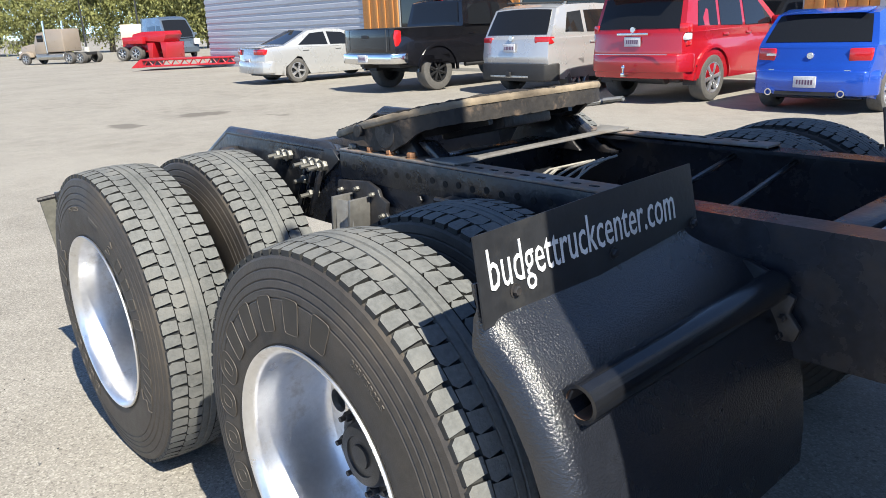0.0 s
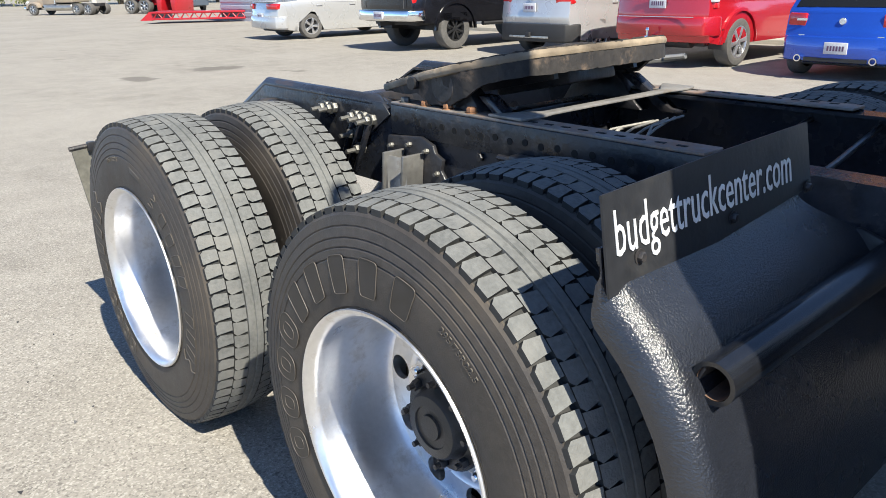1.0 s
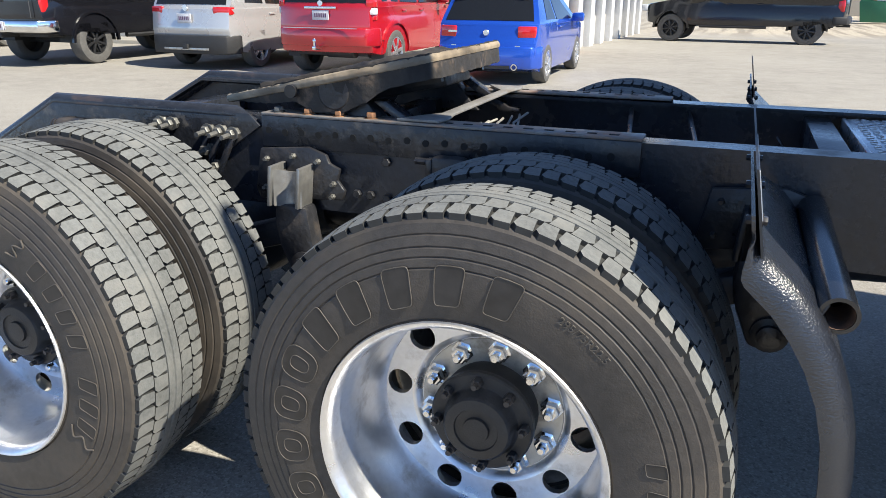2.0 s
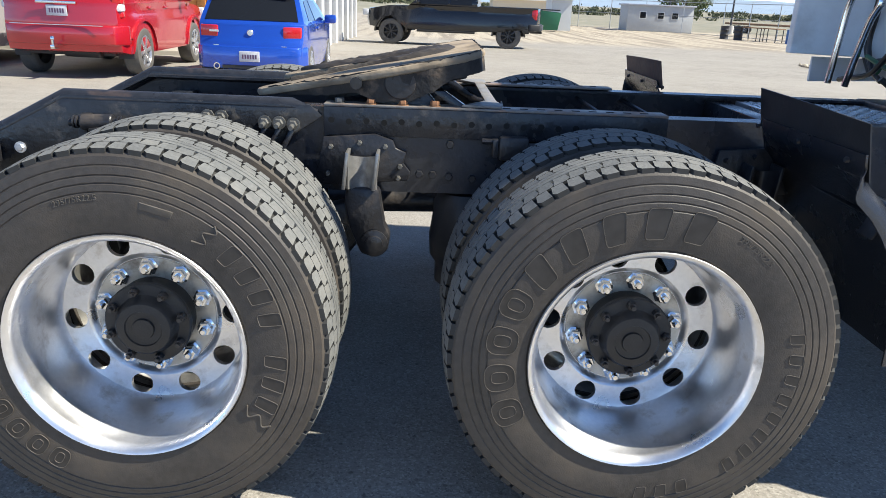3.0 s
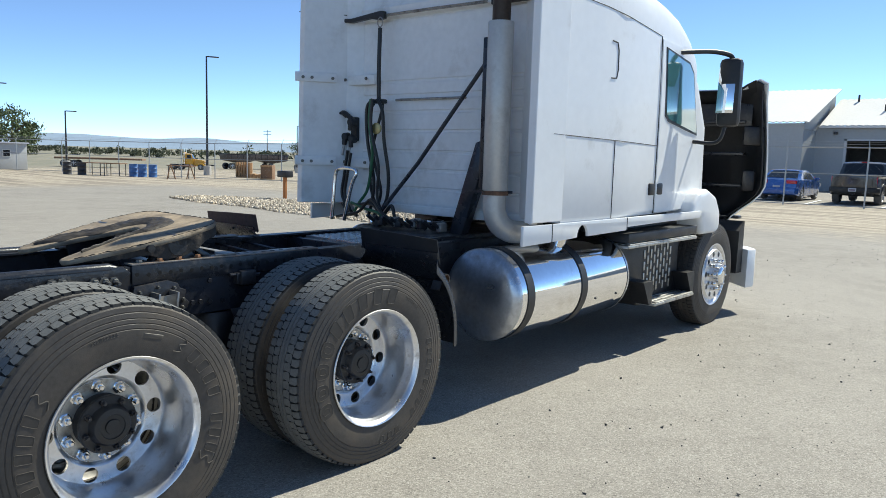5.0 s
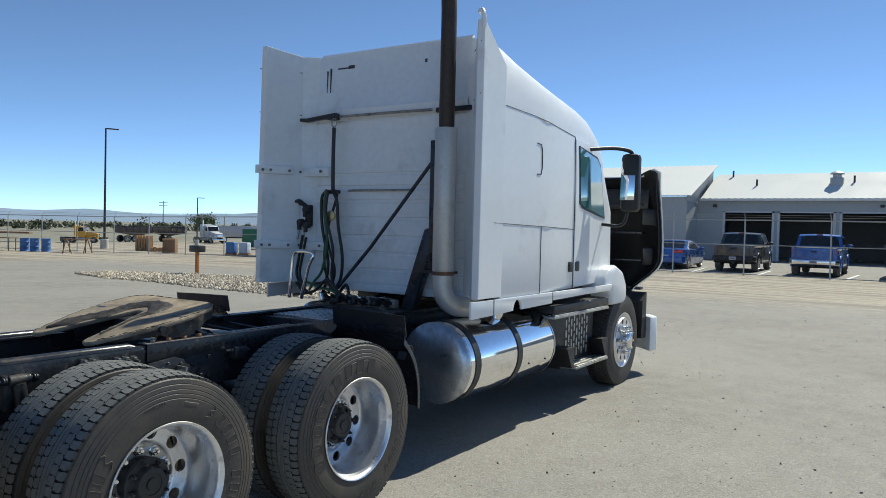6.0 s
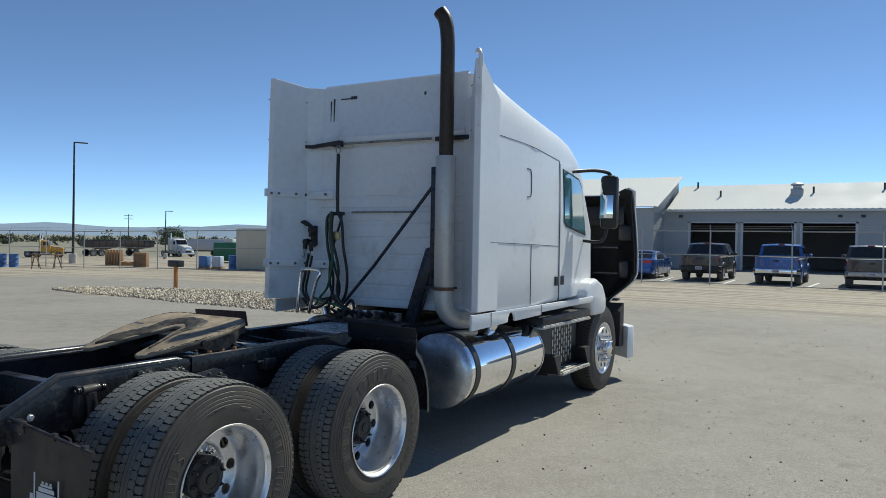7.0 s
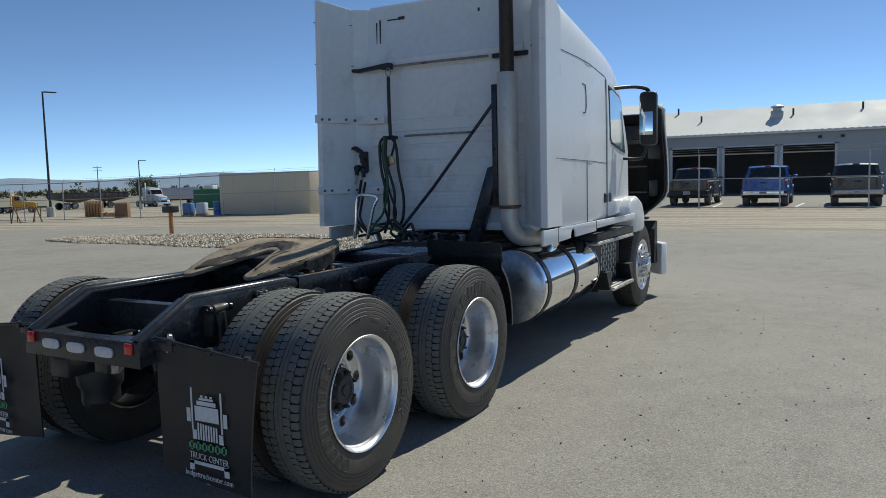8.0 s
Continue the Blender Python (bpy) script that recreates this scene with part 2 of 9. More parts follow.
def aim(p0, p1):
    """A pose at p0 whose z axis points to p1."""
    p0, p1 = Vector(p0), Vector(p1)
    return Matrix.Translation(p0) @ (p1 - p0).to_track_quat("Z", "Y").to_matrix().to_4x4()


def lathe(bm, prof, m=None, n=32, close=False):
    """Revolves (r, h) round the z axis of the pose m."""
    m = m or Matrix()
    rings = []
    for r, h in prof:
        if r < 1e-6:
            rings.append([bm.verts.new(m @ Vector((0, 0, h)))])
        else:
            rings.append([bm.verts.new(m @ Vector((r * math.cos(2 * math.pi * i / n), r * math.sin(2 * math.pi * i / n), h))) for i in range(n)])
    pairs = list(zip(rings, rings[1:]))
    if close:
        pairs.append((rings[-1], rings[0]))
    for a, b in pairs:
        for i in range(n):
            j = (i + 1) % n
            if len(a) == 1 and len(b) == 1:
                continue
            if len(a) == 1:
                bm.faces.new((a[0], b[i], b[j]))
            elif len(b) == 1:
                bm.faces.new((a[i], a[j], b[0]))
            else:
                bm.faces.new((a[i], a[j], b[j], b[i]))
    return bm


def cyl(bm, p0, p1, r0, r1=None, n=16, bev=0.0):
    h = (Vector(p1) - Vector(p0)).length
    r1 = r0 if r1 is None else r1
    if bev:
        prof = [(0, 0), (r0 - bev, 0), (r0, bev), (r1, h - bev), (r1 - bev, h), (0, h)]
    else:
        prof = [(0, 0), (r0, 0), (r1, h), (0, h)]
    return lathe(bm, prof, aim(p0, p1), n)


def tube(bm, pts, r, n=8, caps=True):
    """A round tube along points."""
    pts = [Vector(p) for p in pts]
    ref = Vector((0, 0, 1))
    d0 = (pts[1] - pts[0]).normalized()
    if abs(d0.dot(ref)) > 0.9:
        ref = Vector((1, 0, 0))
    u = d0.cross(ref).normalized()
    rings = []
    for i, p in enumerate(pts):
        d = (pts[min(i + 1, len(pts) - 1)] - pts[max(i - 1, 0)]).normalized()
        u = (u - d * u.dot(d)).normalized()
        v = d.cross(u)
        rr = r[i] if isinstance(r, (list, tuple)) else r
        rings.append([bm.verts.new(p + rr * (math.cos(2 * math.pi * k / n) * u + math.sin(2 * math.pi * k / n) * v)) for k in range(n)])
    for a, b in zip(rings, rings[1:]):
        for k in range(n):
            bm.faces.new((a[k], a[(k + 1) % n], b[(k + 1) % n], b[k]))
    if caps:
        bm.faces.new(rings[0][::-1])
        bm.faces.new(rings[-1])
    return bm


def bow(pts, n=8):
    """A smooth run of points through those given."""
    pts = [Vector(p) for p in pts]
    q = [2 * pts[0] - pts[1]] + pts + [2 * pts[-1] - pts[-2]]
    out = []
    for i in range(1, len(q) - 2):
        for k in range(n):
            t = k / n
            a, b, c, d = q[i - 1], q[i], q[i + 1], q[i + 2]
            out.append(0.5 * (2 * b + (c - a) * t + (2 * a - 5 * b + 4 * c - d) * t * t + (3 * b - a - 3 * c + d) * t ** 3))
    return out + [pts[-1]]


def prism(bm, pts, axis, d0, d1, bev=0.0, seg=2):
    """A polygon in the plane across the axis, extruded from d0 to d1. Points are (x, z) for y, (x, y) for z, (y, z) for x."""
    def at(p, d):
        return {"y": (p[0], d, p[1]), "z": (p[0], p[1], d), "x": (d, p[0], p[1])}[axis]
    a = [bm.verts.new(at(p, d0)) for p in pts]
    b = [bm.verts.new(at(p, d1)) for p in pts]
    n = len(pts)
    fs = [bm.faces.new(a), bm.faces.new(b[::-1])]
    fs += [bm.faces.new((a[i], b[i], b[(i + 1) % n], a[(i + 1) % n])) for i in range(n)]
    if bev:
        bmesh.ops.recalc_face_normals(bm, faces=fs)
        es = [e for e in {e for f in fs for e in f.edges} if e.calc_face_angle(0) > radians(28)]
        bmesh.ops.bevel(bm, geom=es, offset=bev, segments=seg, affect="EDGES", profile=0.5)
    return bm


def P(pts, axis, d0, d1, **k):
    return prism(bmesh.new(), pts, axis, d0, d1, **k)


def sheet(bm, prof, y0, y1, th, rows=1):
    """A bent sheet: the run of (x, z) points, swept along y, with a thickness."""
    pr = [Vector((x, 0, z)) for x, z in prof]
    nor = []
    for i in range(len(pr)):
        d = (pr[min(i + 1, len(pr) - 1)] - pr[max(i - 1, 0)]).normalized()
        nor.append(Vector((-d.z, 0, d.x)))
    ring = [(p.x, p.z) for p in pr] + [(p.x + th * n.x, p.z + th * n.z) for p, n in list(zip(pr, nor))[::-1]]
    return prism(bm, ring, "y", y0, y1)


def grid(bm, fn, nu, nv):
    """A sheet of nu x nv cells; fn(u, v) gives the place, u and v from 0 to 1."""
    vs = [[bm.verts.new(fn(i / nu, j / nv)) for j in range(nv + 1)] for i in range(nu + 1)]
    for i in range(nu):
        for j in range(nv):
            bm.faces.new((vs[i][j], vs[i + 1][j], vs[i + 1][j + 1], vs[i][j + 1]))
    return bm


def thicken(bm, th):
    bmesh.ops.recalc_face_normals(bm, faces=bm.faces[:])
    bmesh.ops.solidify(bm, geom=bm.faces[:], thickness=th)
    return bm


def letters(txt, size, depth):
    """Words as a bmesh, in the plane x right, y up, standing on y = 0, from x = 0."""
    cu = bpy.data.curves.new("words", "FONT")
    cu.body, cu.size, cu.extrude, cu.resolution_u = txt, size, depth, 2
    ob = new("words", cu)
    dg = bpy.context.evaluated_depsgraph_get()
    me = bpy.data.meshes.new_from_object(ob.evaluated_get(dg))
    bm = bmesh.new()
    bm.from_mesh(me)
    bpy.data.objects.remove(ob)
    bpy.data.curves.remove(cu)
    bpy.data.meshes.remove(me)
    return bm


def fit_width(bm, w, h=None):
    """Scales words to a width, and a height of their own where given."""
    x1 = max(v.co.x for v in bm.verts)
    x0 = min(v.co.x for v in bm.verts)
    y1 = max(v.co.y for v in bm.verts)
    y0 = min(v.co.y for v in bm.verts)
    k = w / (x1 - x0)
    ky = k if h is None else h / (y1 - y0)
    for v in bm.verts:
        v.co.x = (v.co.x - x0) * k
        v.co.y = (v.co.y - (y0 if h is not None else 0)) * ky
    return bm


def part_copy(ob, m):
    """A further copy of a part with its sub-parts, under the same thing."""
    return copy_thing(ob, m)


def hexnut(bm, p, d, r, h, n=6):
    p, d = Vector(p), Vector(d).normalized()
    return lathe(bm, [(0, 0), (r, 0), (r, h * 0.8), (r * 0.85, h), (0, h)], aim(p, p + d), n)


def smooth01(t):
    t = max(0.0, min(1.0, t))
    return t * t * (3 - 2 * t)


def lie(x, y):
    """Height of the ground: the yard falls away gently towards the fence."""
    return -0.03 * smooth01((y - 2) / 7) - 0.45 * smooth01((y - 12) / 36) * smooth01((x + 30) / 20) - 0.9 * smooth01((0.5 * x + 0.85 * y - 66) / 28) * smooth01(x / 20) - 0.30 * smooth01((-14 - x) / 30) * smooth01((y + 5) / 10)


# ---- ground ----
SPILLS = [(-10.28, 2.55, 0.45, 0.26, 0), (-10.8, 4.1, 0.35, 0.55, 0)]      # oil stains: x, y, radii, turn


def ground_material():
    m = bpy.data.materials.new("yard_ground")
    m.use_nodes = True
    nt = m.node_tree
    N, L = nt.nodes, nt.links
    b = N["Principled BSDF"]
    geo = N.new("ShaderNodeNewGeometry")

    def noise_(scale, detail=5, rough=0.6):
        n = N.new("ShaderNodeTexNoise")
        n.inputs["Scale"].default_value, n.inputs["Detail"].default_value, n.inputs["Roughness"].default_value = scale, detail, rough
        L.new(geo.outputs["Position"], n.inputs["Vector"])
        return n.outputs["Fac"]

    def rng(v, a, b_, c, d):
        r = N.new("ShaderNodeMapRange")
        r.inputs["From Min"].default_value, r.inputs["From Max"].default_value = a, b_
        r.inputs["To Min"].default_value, r.inputs["To Max"].default_value = c, d
        L.new(v, r.inputs["Value"])
        return r.outputs["Result"]

    def mixc(f, a, b_, mode="MIX"):
        x = N.new("ShaderNodeMix")
        x.data_type, x.blend_type = "RGBA", mode
        for s, v in (("Factor", f), ("A", a), ("B", b_)):
            if isinstance(v, (tuple, float, int)):
                x.inputs[s].default_value = v if isinstance(v, (float, int)) else (*v, 1)
            else:
                L.new(v, x.inputs[s])
        return x.outputs["Result"]

    def math_(op, a, b_):
        x = N.new("ShaderNodeMath")
        x.operation = op
        for i, v in enumerate((a, b_)):
            if isinstance(v, (float, int)):
                x.inputs[i].default_value = v
            else:
                L.new(v, x.inputs[i])
        return x.outputs[0]

    sep = N.new("ShaderNodeSeparateXYZ")
    L.new(geo.outputs["Position"], sep.inputs[0])
    broad, mid, fine = noise_(0.35), noise_(3.0), noise_(60, 6, 0.7)
    vor = N.new("ShaderNodeTexVoronoi")
    vor.inputs["Scale"].default_value = 95
    L.new(geo.outputs["Position"], vor.inputs["Vector"])
    vor2 = N.new("ShaderNodeTexVoronoi")
    vor2.inputs["Scale"].default_value = 42
    L.new(geo.outputs["Position"], vor2.inputs["Vector"])
    vor3 = N.new("ShaderNodeTexVoronoi")
    vor3.inputs["Scale"].default_value = 150
    L.new(geo.outputs["Position"], vor3.inputs["Vector"])
    chip = rng(vor.outputs["Distance"], 0.05, 0.3, 1.0, 0.0)
    tar = mixc(rng(mid, 0.3, 0.7, 0.0, 1.0), (0.236, 0.216, 0.187), (0.340, 0.314, 0.273))
    tar = mixc(rng(broad, 0.40, 0.62, 0.0, 0.65), tar, (0.360, 0.334, 0.293))
    tar = mixc(math_("MULTIPLY", chip, 0.45), tar, (0.46, 0.44, 0.40))
    tar = mixc(rng(fine, 0.40, 0.58, 0.30, 0.0), tar, (0.13, 0.12, 0.108))
    bits = N.new("ShaderNodeSeparateColor")
    L.new(vor3.outputs["Color"], bits.inputs[0])
    worn = rng(sep.outputs["Y"], -1.5, 1.5, 1.0, 0.45)
    tar = mixc(math_("MULTIPLY", worn, rng(bits.outputs[0], 0.58, 0.98, 0.0, 0.50)), tar, (0.58, 0.55, 0.49))
    tar = mixc(math_("MULTIPLY", worn, rng(bits.outputs[1], 0.72, 0.98, 0.0, 0.56)), tar, (0.10, 0.093, 0.083))
    big = N.new("ShaderNodeSeparateColor")
    L.new(vor2.outputs["Color"], big.inputs[0])
    tar = mixc(math_("MULTIPLY", rng(big.outputs[0], 0.90, 0.94, 0.0, 0.6), rng(vor2.outputs["Distance"], 0.2, 0.4, 1.0, 0.0)), tar, (0.10, 0.09, 0.08))
    swirl = noise_(11.0, 5, 0.65)
    tar = mixc(rng(swirl, 0.38, 0.5, 0.10, 0.0), tar, (0.17, 0.155, 0.135))

    def spill(cx_, cy_, rx, ry, turn):
        mp_ = N.new("ShaderNodeMapping")
        mp_.vector_type = "TEXTURE"
        mp_.inputs["Location"].default_value = (cx_, cy_, 0)
        mp_.inputs["Rotation"].default_value = (0, 0, radians(turn))
        mp_.inputs["Scale"].default_value = (rx, ry, 1000)
        L.new(geo.outputs["Position"], mp_.inputs["Vector"])
        ln = N.new("ShaderNodeVectorMath")
        ln.operation = "LENGTH"
        L.new(mp_.outputs["Vector"], ln.inputs[0])
        return rng(math_("ADD", ln.outputs["Value"], rng(mid, 0.2, 0.8, -0.45, 0.45)), 0.75, 1.1, 0.65, 0.0)
    for s_ in SPILLS:
        tar = mixc(spill(*s_), tar, (0.10, 0.088, 0.075))
    stain = noise_(0.9, 3, 0.5)
    tar = mixc(rng(stain, 0.70, 0.76, 0.0, 0.6), tar, (0.12, 0.105, 0.09))
    soil = mixc(rng(mid, 0.3, 0.7, 0.0, 1.0), (0.45, 0.385, 0.29), (0.61, 0.535, 0.415))
    trk = N.new("ShaderNodeTexNoise")
    trk.inputs["Scale"].default_value, trk.inputs["Detail"].default_value = 1.0, 6
    mp = N.new("ShaderNodeMapping")
    mp.inputs["Scale"].default_value = (2.2, 0.10, 1.0)
    L.new(geo.outputs["Position"], mp.inputs["Vector"])
    L.new(mp.outputs["Vector"], trk.inputs["Vector"])
    soil = mixc(rng(trk.outputs["Fac"], 0.47, 0.58, 0.0, 0.8), soil, (0.215, 0.18, 0.14))
    soil = mixc(rng(fine, 0.45, 0.6, 0.4, 0.0), soil, (0.25, 0.215, 0.17))
    soil = mixc(rng(bits.outputs[2], 0.80, 0.95, 0.0, 0.8), soil, (0.10, 0.09, 0.075))
    soil = mixc(rng(swirl, 0.36, 0.48, 0.5, 0.0), soil, (0.22, 0.19, 0.15))
    wob = rng(mid, 0.2, 0.8, -1.6, 1.6)
    ex = rng(math_("ADD", sep.outputs["X"], wob), 17.0, 21.0, 0.0, 1.0)
    ey = rng(math_("ADD", sep.outputs["Y"], wob), 29.0, 35.0, 0.0, 1.0)
    onx = rng(sep.outputs["X"], -12.0, 2.0, 0.0, 1.0)
    dirt = math_("MAXIMUM", ex, math_("MULTIPLY", ey, onx))
    lot = math_("MULTIPLY", rng(sep.outputs["X"], 33.0, 34.0, 0.0, 1.0), rng(sep.outputs["Y"], 14.0, 16.0, 1.0, 0.0))
    dirt = math_("SUBTRACT", dirt, lot)
    col = mixc(dirt, tar, soil)
    dry = mixc(rng(broad, 0.35, 0.65, 0.0, 1.0), (0.30, 0.27, 0.205), (0.185, 0.185, 0.135))
    far = math_("MAXIMUM", rng(sep.outputs["X"], 75.0, 95.0, 0.0, 1.0), rng(sep.outputs["Y"], 85.0, 110.0, 0.0, 1.0))
    col = mixc(far, col, dry)
    L.new(col, b.inputs["Base Color"])
    b.inputs["Roughness"].default_value = 0.85
    b.inputs["Specular IOR Level"].default_value = 0.3
    bp = N.new("ShaderNodeBump")
    bp.inputs["Strength"].default_value, bp.inputs["Distance"].default_value = 0.5, 0.007
    L.new(math_("ADD", math_("MULTIPLY", chip, 0.4), math_("ADD", fine, math_("MULTIPLY", swirl, 1.6))), bp.inputs["Height"])
    L.new(bp.outputs["Normal"], b.inputs["Normal"])
    return m


def make_ground():
    xs = [-3000, -600, -200, -120, -80] + list(range(-60, 101, 4)) + [120, 200, 600, 3000]
    ys = [-3000, -600, -200, -80, -40, -20, -10] + list(range(-6, 22, 2)) + list(range(24, 124, 5)) + [140, 200, 600, 3000]
    bm = bmesh.new()
    vs = [[bm.verts.new((x, y, lie(x, y))) for y in ys] for x in xs]
    for i in range(len(xs) - 1):
        for j in range(len(ys) - 1):
            bm.faces.new((vs[i][j], vs[i + 1][j], vs[i + 1][j + 1], vs[i][j + 1]))
    return tagged(part("ground", bm, ground_material()), "dusty grey asphalt yard running out into pale dirt", "ground", kind="structure")


make_ground()

# ---- the tractor unit ----
truck = thing("semi_truck", "white sleeper-cab semi truck with bare black chassis and hood tipped open", "semi truck")
RT = 0.522          # tyre radius
AX0, AX1, AXS = 0.0, 1.326, 6.08
HUBZ = 0.504


def tyre_mesh(deep=0.018):
    """Carcass with ribbed sidewalls; the axle is local y, the outer side is -y, the wheel face at y = 0."""
    c = 0.135
    half = [(0.285, 0.100), (0.290, 0.122), (0.298, 0.131), (0.304, 0.1325), (0.307, 0.1300), (0.310, 0.1340), (0.330, 0.1372), (0.352, 0.1395), (0.385, 0.141), (0.408, 0.1395),
            (0.411, 0.1365), (0.414, 0.1385), (0.428, 0.1365), (0.431, 0.1335), (0.434, 0.1355), (0.447, 0.133), (0.450, 0.130), (0.453, 0.132),
            (0.470, 0.1285), (0.473, 0.1255), (0.476, 0.1270), (0.494, 0.1235), (RT - deep - 0.002, 0.116), (RT - deep, 0.06)]
    prof = [(r, c - a) for r, a in half] + [(r, c + a) for r, a in half[::-1]]
    bm = bmesh.new()
    lathe(bm, prof, Matrix.Rotation(radians(-90), 4, "X"), 72)
    return bm


def tread_mesh(lugs=76, deep=0.016):
    """Rows of blocks round a ribbed crown."""
    c = 0.135
    bm = bmesh.new()
    top = lambda a: RT - 0.010 * (a / 0.118) ** 2
    R = Matrix.Rotation(radians(-90), 4, "X")
    lathe(bm, [(RT - deep - 0.002, c - 0.024), (RT, c - 0.0225), (RT, c - 0.004), (RT - 0.004, c - 0.002), (RT - 0.004, c + 0.002), (RT, c + 0.004), (RT, c + 0.0225),
               (RT - deep - 0.002, c + 0.024)], R, lugs * 2)
    da = 2 * math.pi / lugs
    known = len(bm.faces)
    lathe(bm, [(RT - 0.034, c - 0.1195), (RT - 0.021, c - 0.1165), (RT - 0.0135, c - 0.072), (RT - 0.0105, c - 0.024), (RT - 0.0105, c + 0.024), (RT - 0.0135, c + 0.072), (RT - 0.021, c + 0.1165), (RT - 0.034, c + 0.1195)], R, lugs * 2)
    bm.faces.ensure_lookup_table()
    for f in bm.faces[known:]:
        f.material_index = 1

    def block(a0, a1, t0, t1, bend, lip):
        am = (a0 + a1) / 2
        ca, ct = (a1 - a0) * 0.22, (t1 - t0) * 0.13
        if bend > 0:
            outline = [(a0, t0), (a1 - ca, t0 + bend * 0.4), (a1, t0 + ct), (a1, t1), (a0 + ca, t1 + bend * 0.4), (a0, t1 - ct)]
        else:
            outline = [(a0, t0 + ct), (a0 + ca, t0 + bend * 0.4), (a1, t0), (a1, t1 - ct), (a1 - ca, t1 + bend * 0.4), (a0, t1)]
        hi, lo = [], []
        for k, (a, t) in enumerate(outline):
            ai = am + (a - am) * 0.965
            ti = (t0 + t1) / 2 + (t - (t0 + t1) / 2) * 0.98
            for lst, aa, tt, rr in ((hi, ai, ti, top(a)), (lo, a, t, RT - deep - 0.003 - (lip if abs(a) > 0.11 else 0))):
                lst.append(bm.verts.new((rr * math.cos(tt), c + aa, rr * math.sin(tt))))
        bm.faces.new(hi)
        for k in range(6):
            j = (k + 1) % 6
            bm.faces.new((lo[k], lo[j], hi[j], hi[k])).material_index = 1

    for i in range(lugs):
        t = i * da
        for s in (-1, 1):
            off = 0.0 if s < 0 else da * 0.5
            e = sorted((s * 0.0255, s * 0.0700))
            block(e[0], e[1], t + off + da * 0.035, t + off + da * 0.965, da * 0.30 * s, 0)
            e = sorted((s * 0.0712, s * 0.119))
            block(e[0], e[1], t + off + da * 0.33, t + off + da * 1.17, -da * 0.26 * s, 0.012)
    return bm


def arc_bars(specs, r0, r1, y0, h):
    """Raised plain blocks on the sidewall: (start, end) in degrees clockwise from the top, seen from outside."""
    bm = bmesh.new()
    for a0, a1, lean in specs:
        def at(a, r, y):
            t = radians(90 - a)
            return (r * math.cos(t), y, r * math.sin(t))
        lo = [at(a0, r0, y0), at(a1, r0, y0), at(a1 + lean, r1, y0), at(a0 + lean, r1, y0)]
        hi = [at(a0 + 0.5, r0 + 0.002, y0 - h), at(a1 - 0.5, r0 + 0.002, y0 - h), at(a1 + lean - 0.5, r1 - 0.002, y0 - h), at(a0 + lean + 0.5, r1 - 0.002, y0 - h)]
        a = [bm.verts.new(p) for p in lo]
        b = [bm.verts.new(p) for p in hi]
        bm.faces.new(b)
        for k in range(4):
            bm.faces.new((a[k], a[(k + 1) % 4], b[(k + 1) % 4], b[k]))
    return bm


def on_wall(a, r, up=0.0):
    """A place on the outer sidewall, a degrees clockwise from the top as seen from outside."""
    t = radians(90 - a)
    return (r * math.cos(t), -0.0048 - 0.9 * max(0.0, 0.012 - abs(r - 0.385)) * 0.05 - up, r * math.sin(t))


def plain_shape(kind, n=24):
    """Outline of a plain moulded shape in a unit square: a round ring or a leaning bar with eased corners."""
    e = 0.7 if kind == "ring" else 0.28
    pts = [tuple(math.copysign(abs(q) ** e, q) for q in (math.cos(2 * math.pi * k / n), math.sin(2 * math.pi * k / n))) for k in range(n)]
    return pts if kind == "ring" else [(0.72 * u + 0.14 * v, v) for u, v in pts]


def moulded_row(kinds, mid, w, gap, r0, r1, line=0.0011):
    """A row of plain moulded shapes round the sidewall: dark faces, and thin raised edges round them."""
    made = []
    tot = len(kinds) * w + (len(kinds) - 1) * gap
    for i, kd in enumerate(kinds):
        face, edge = bmesh.new(), bmesh.new()
        am = mid - tot / 2 + i * (w + gap) + w / 2
        pts = [(am + w / 2 * u, (r0 + r1) / 2 + (r1 - r0) / 2 * v) for u, v in plain_shape(kd)]
        lo = [face.verts.new(on_wall(a, q, 0.0)) for a, q in pts]
        hi = [face.verts.new(on_wall(a, q, 0.0016)) for a, q in pts]
        face.faces.new(hi)
        for k in range(len(pts)):
            face.faces.new((lo[k], lo[(k + 1) % len(pts)], hi[(k + 1) % len(pts)], hi[k]))
        loops = [pts]
        if kd == "ring":
            loops.append([(am + (a - am) * 0.42, (r0 + r1) / 2 + (q - (r0 + r1) / 2) * 0.55) for a, q in pts])
        for lp in loops:
            tube(edge, [on_wall(a, q, 0.0016) for a, q in lp + lp[:1]], line, 5)
        made.append((face, edge))
    return made


def squiggle(mid, r0, r1):
    return tube(bmesh.new(), bow([on_wall(mid - 4, r0, 0.001), on_wall(mid + 1, r0 + 0.2 * (r1 - r0), 0.001), on_wall(mid - 2, (r0 + r1) / 2, 0.001), on_wall(mid + 2, r0 + 0.75 * (r1 - r0), 0.001), on_wall(mid, r1, 0.001)], 5), 0.0022, 6)


def ring_words(txt, mid, r, size, y0=-0.0058):
    """Words bent round the sidewall."""
    bm = letters(txt, size, 0.0012)
    x1 = max(v.co.x for v in bm.verts)
    for v in bm.verts:
        t = radians(90 - mid) - (v.co.x - x1 / 2) / r
        rr = r + v.co.y
        v.co = Vector((rr * math.cos(t), y0 - v.co.z, rr * math.sin(t)))
    return bm


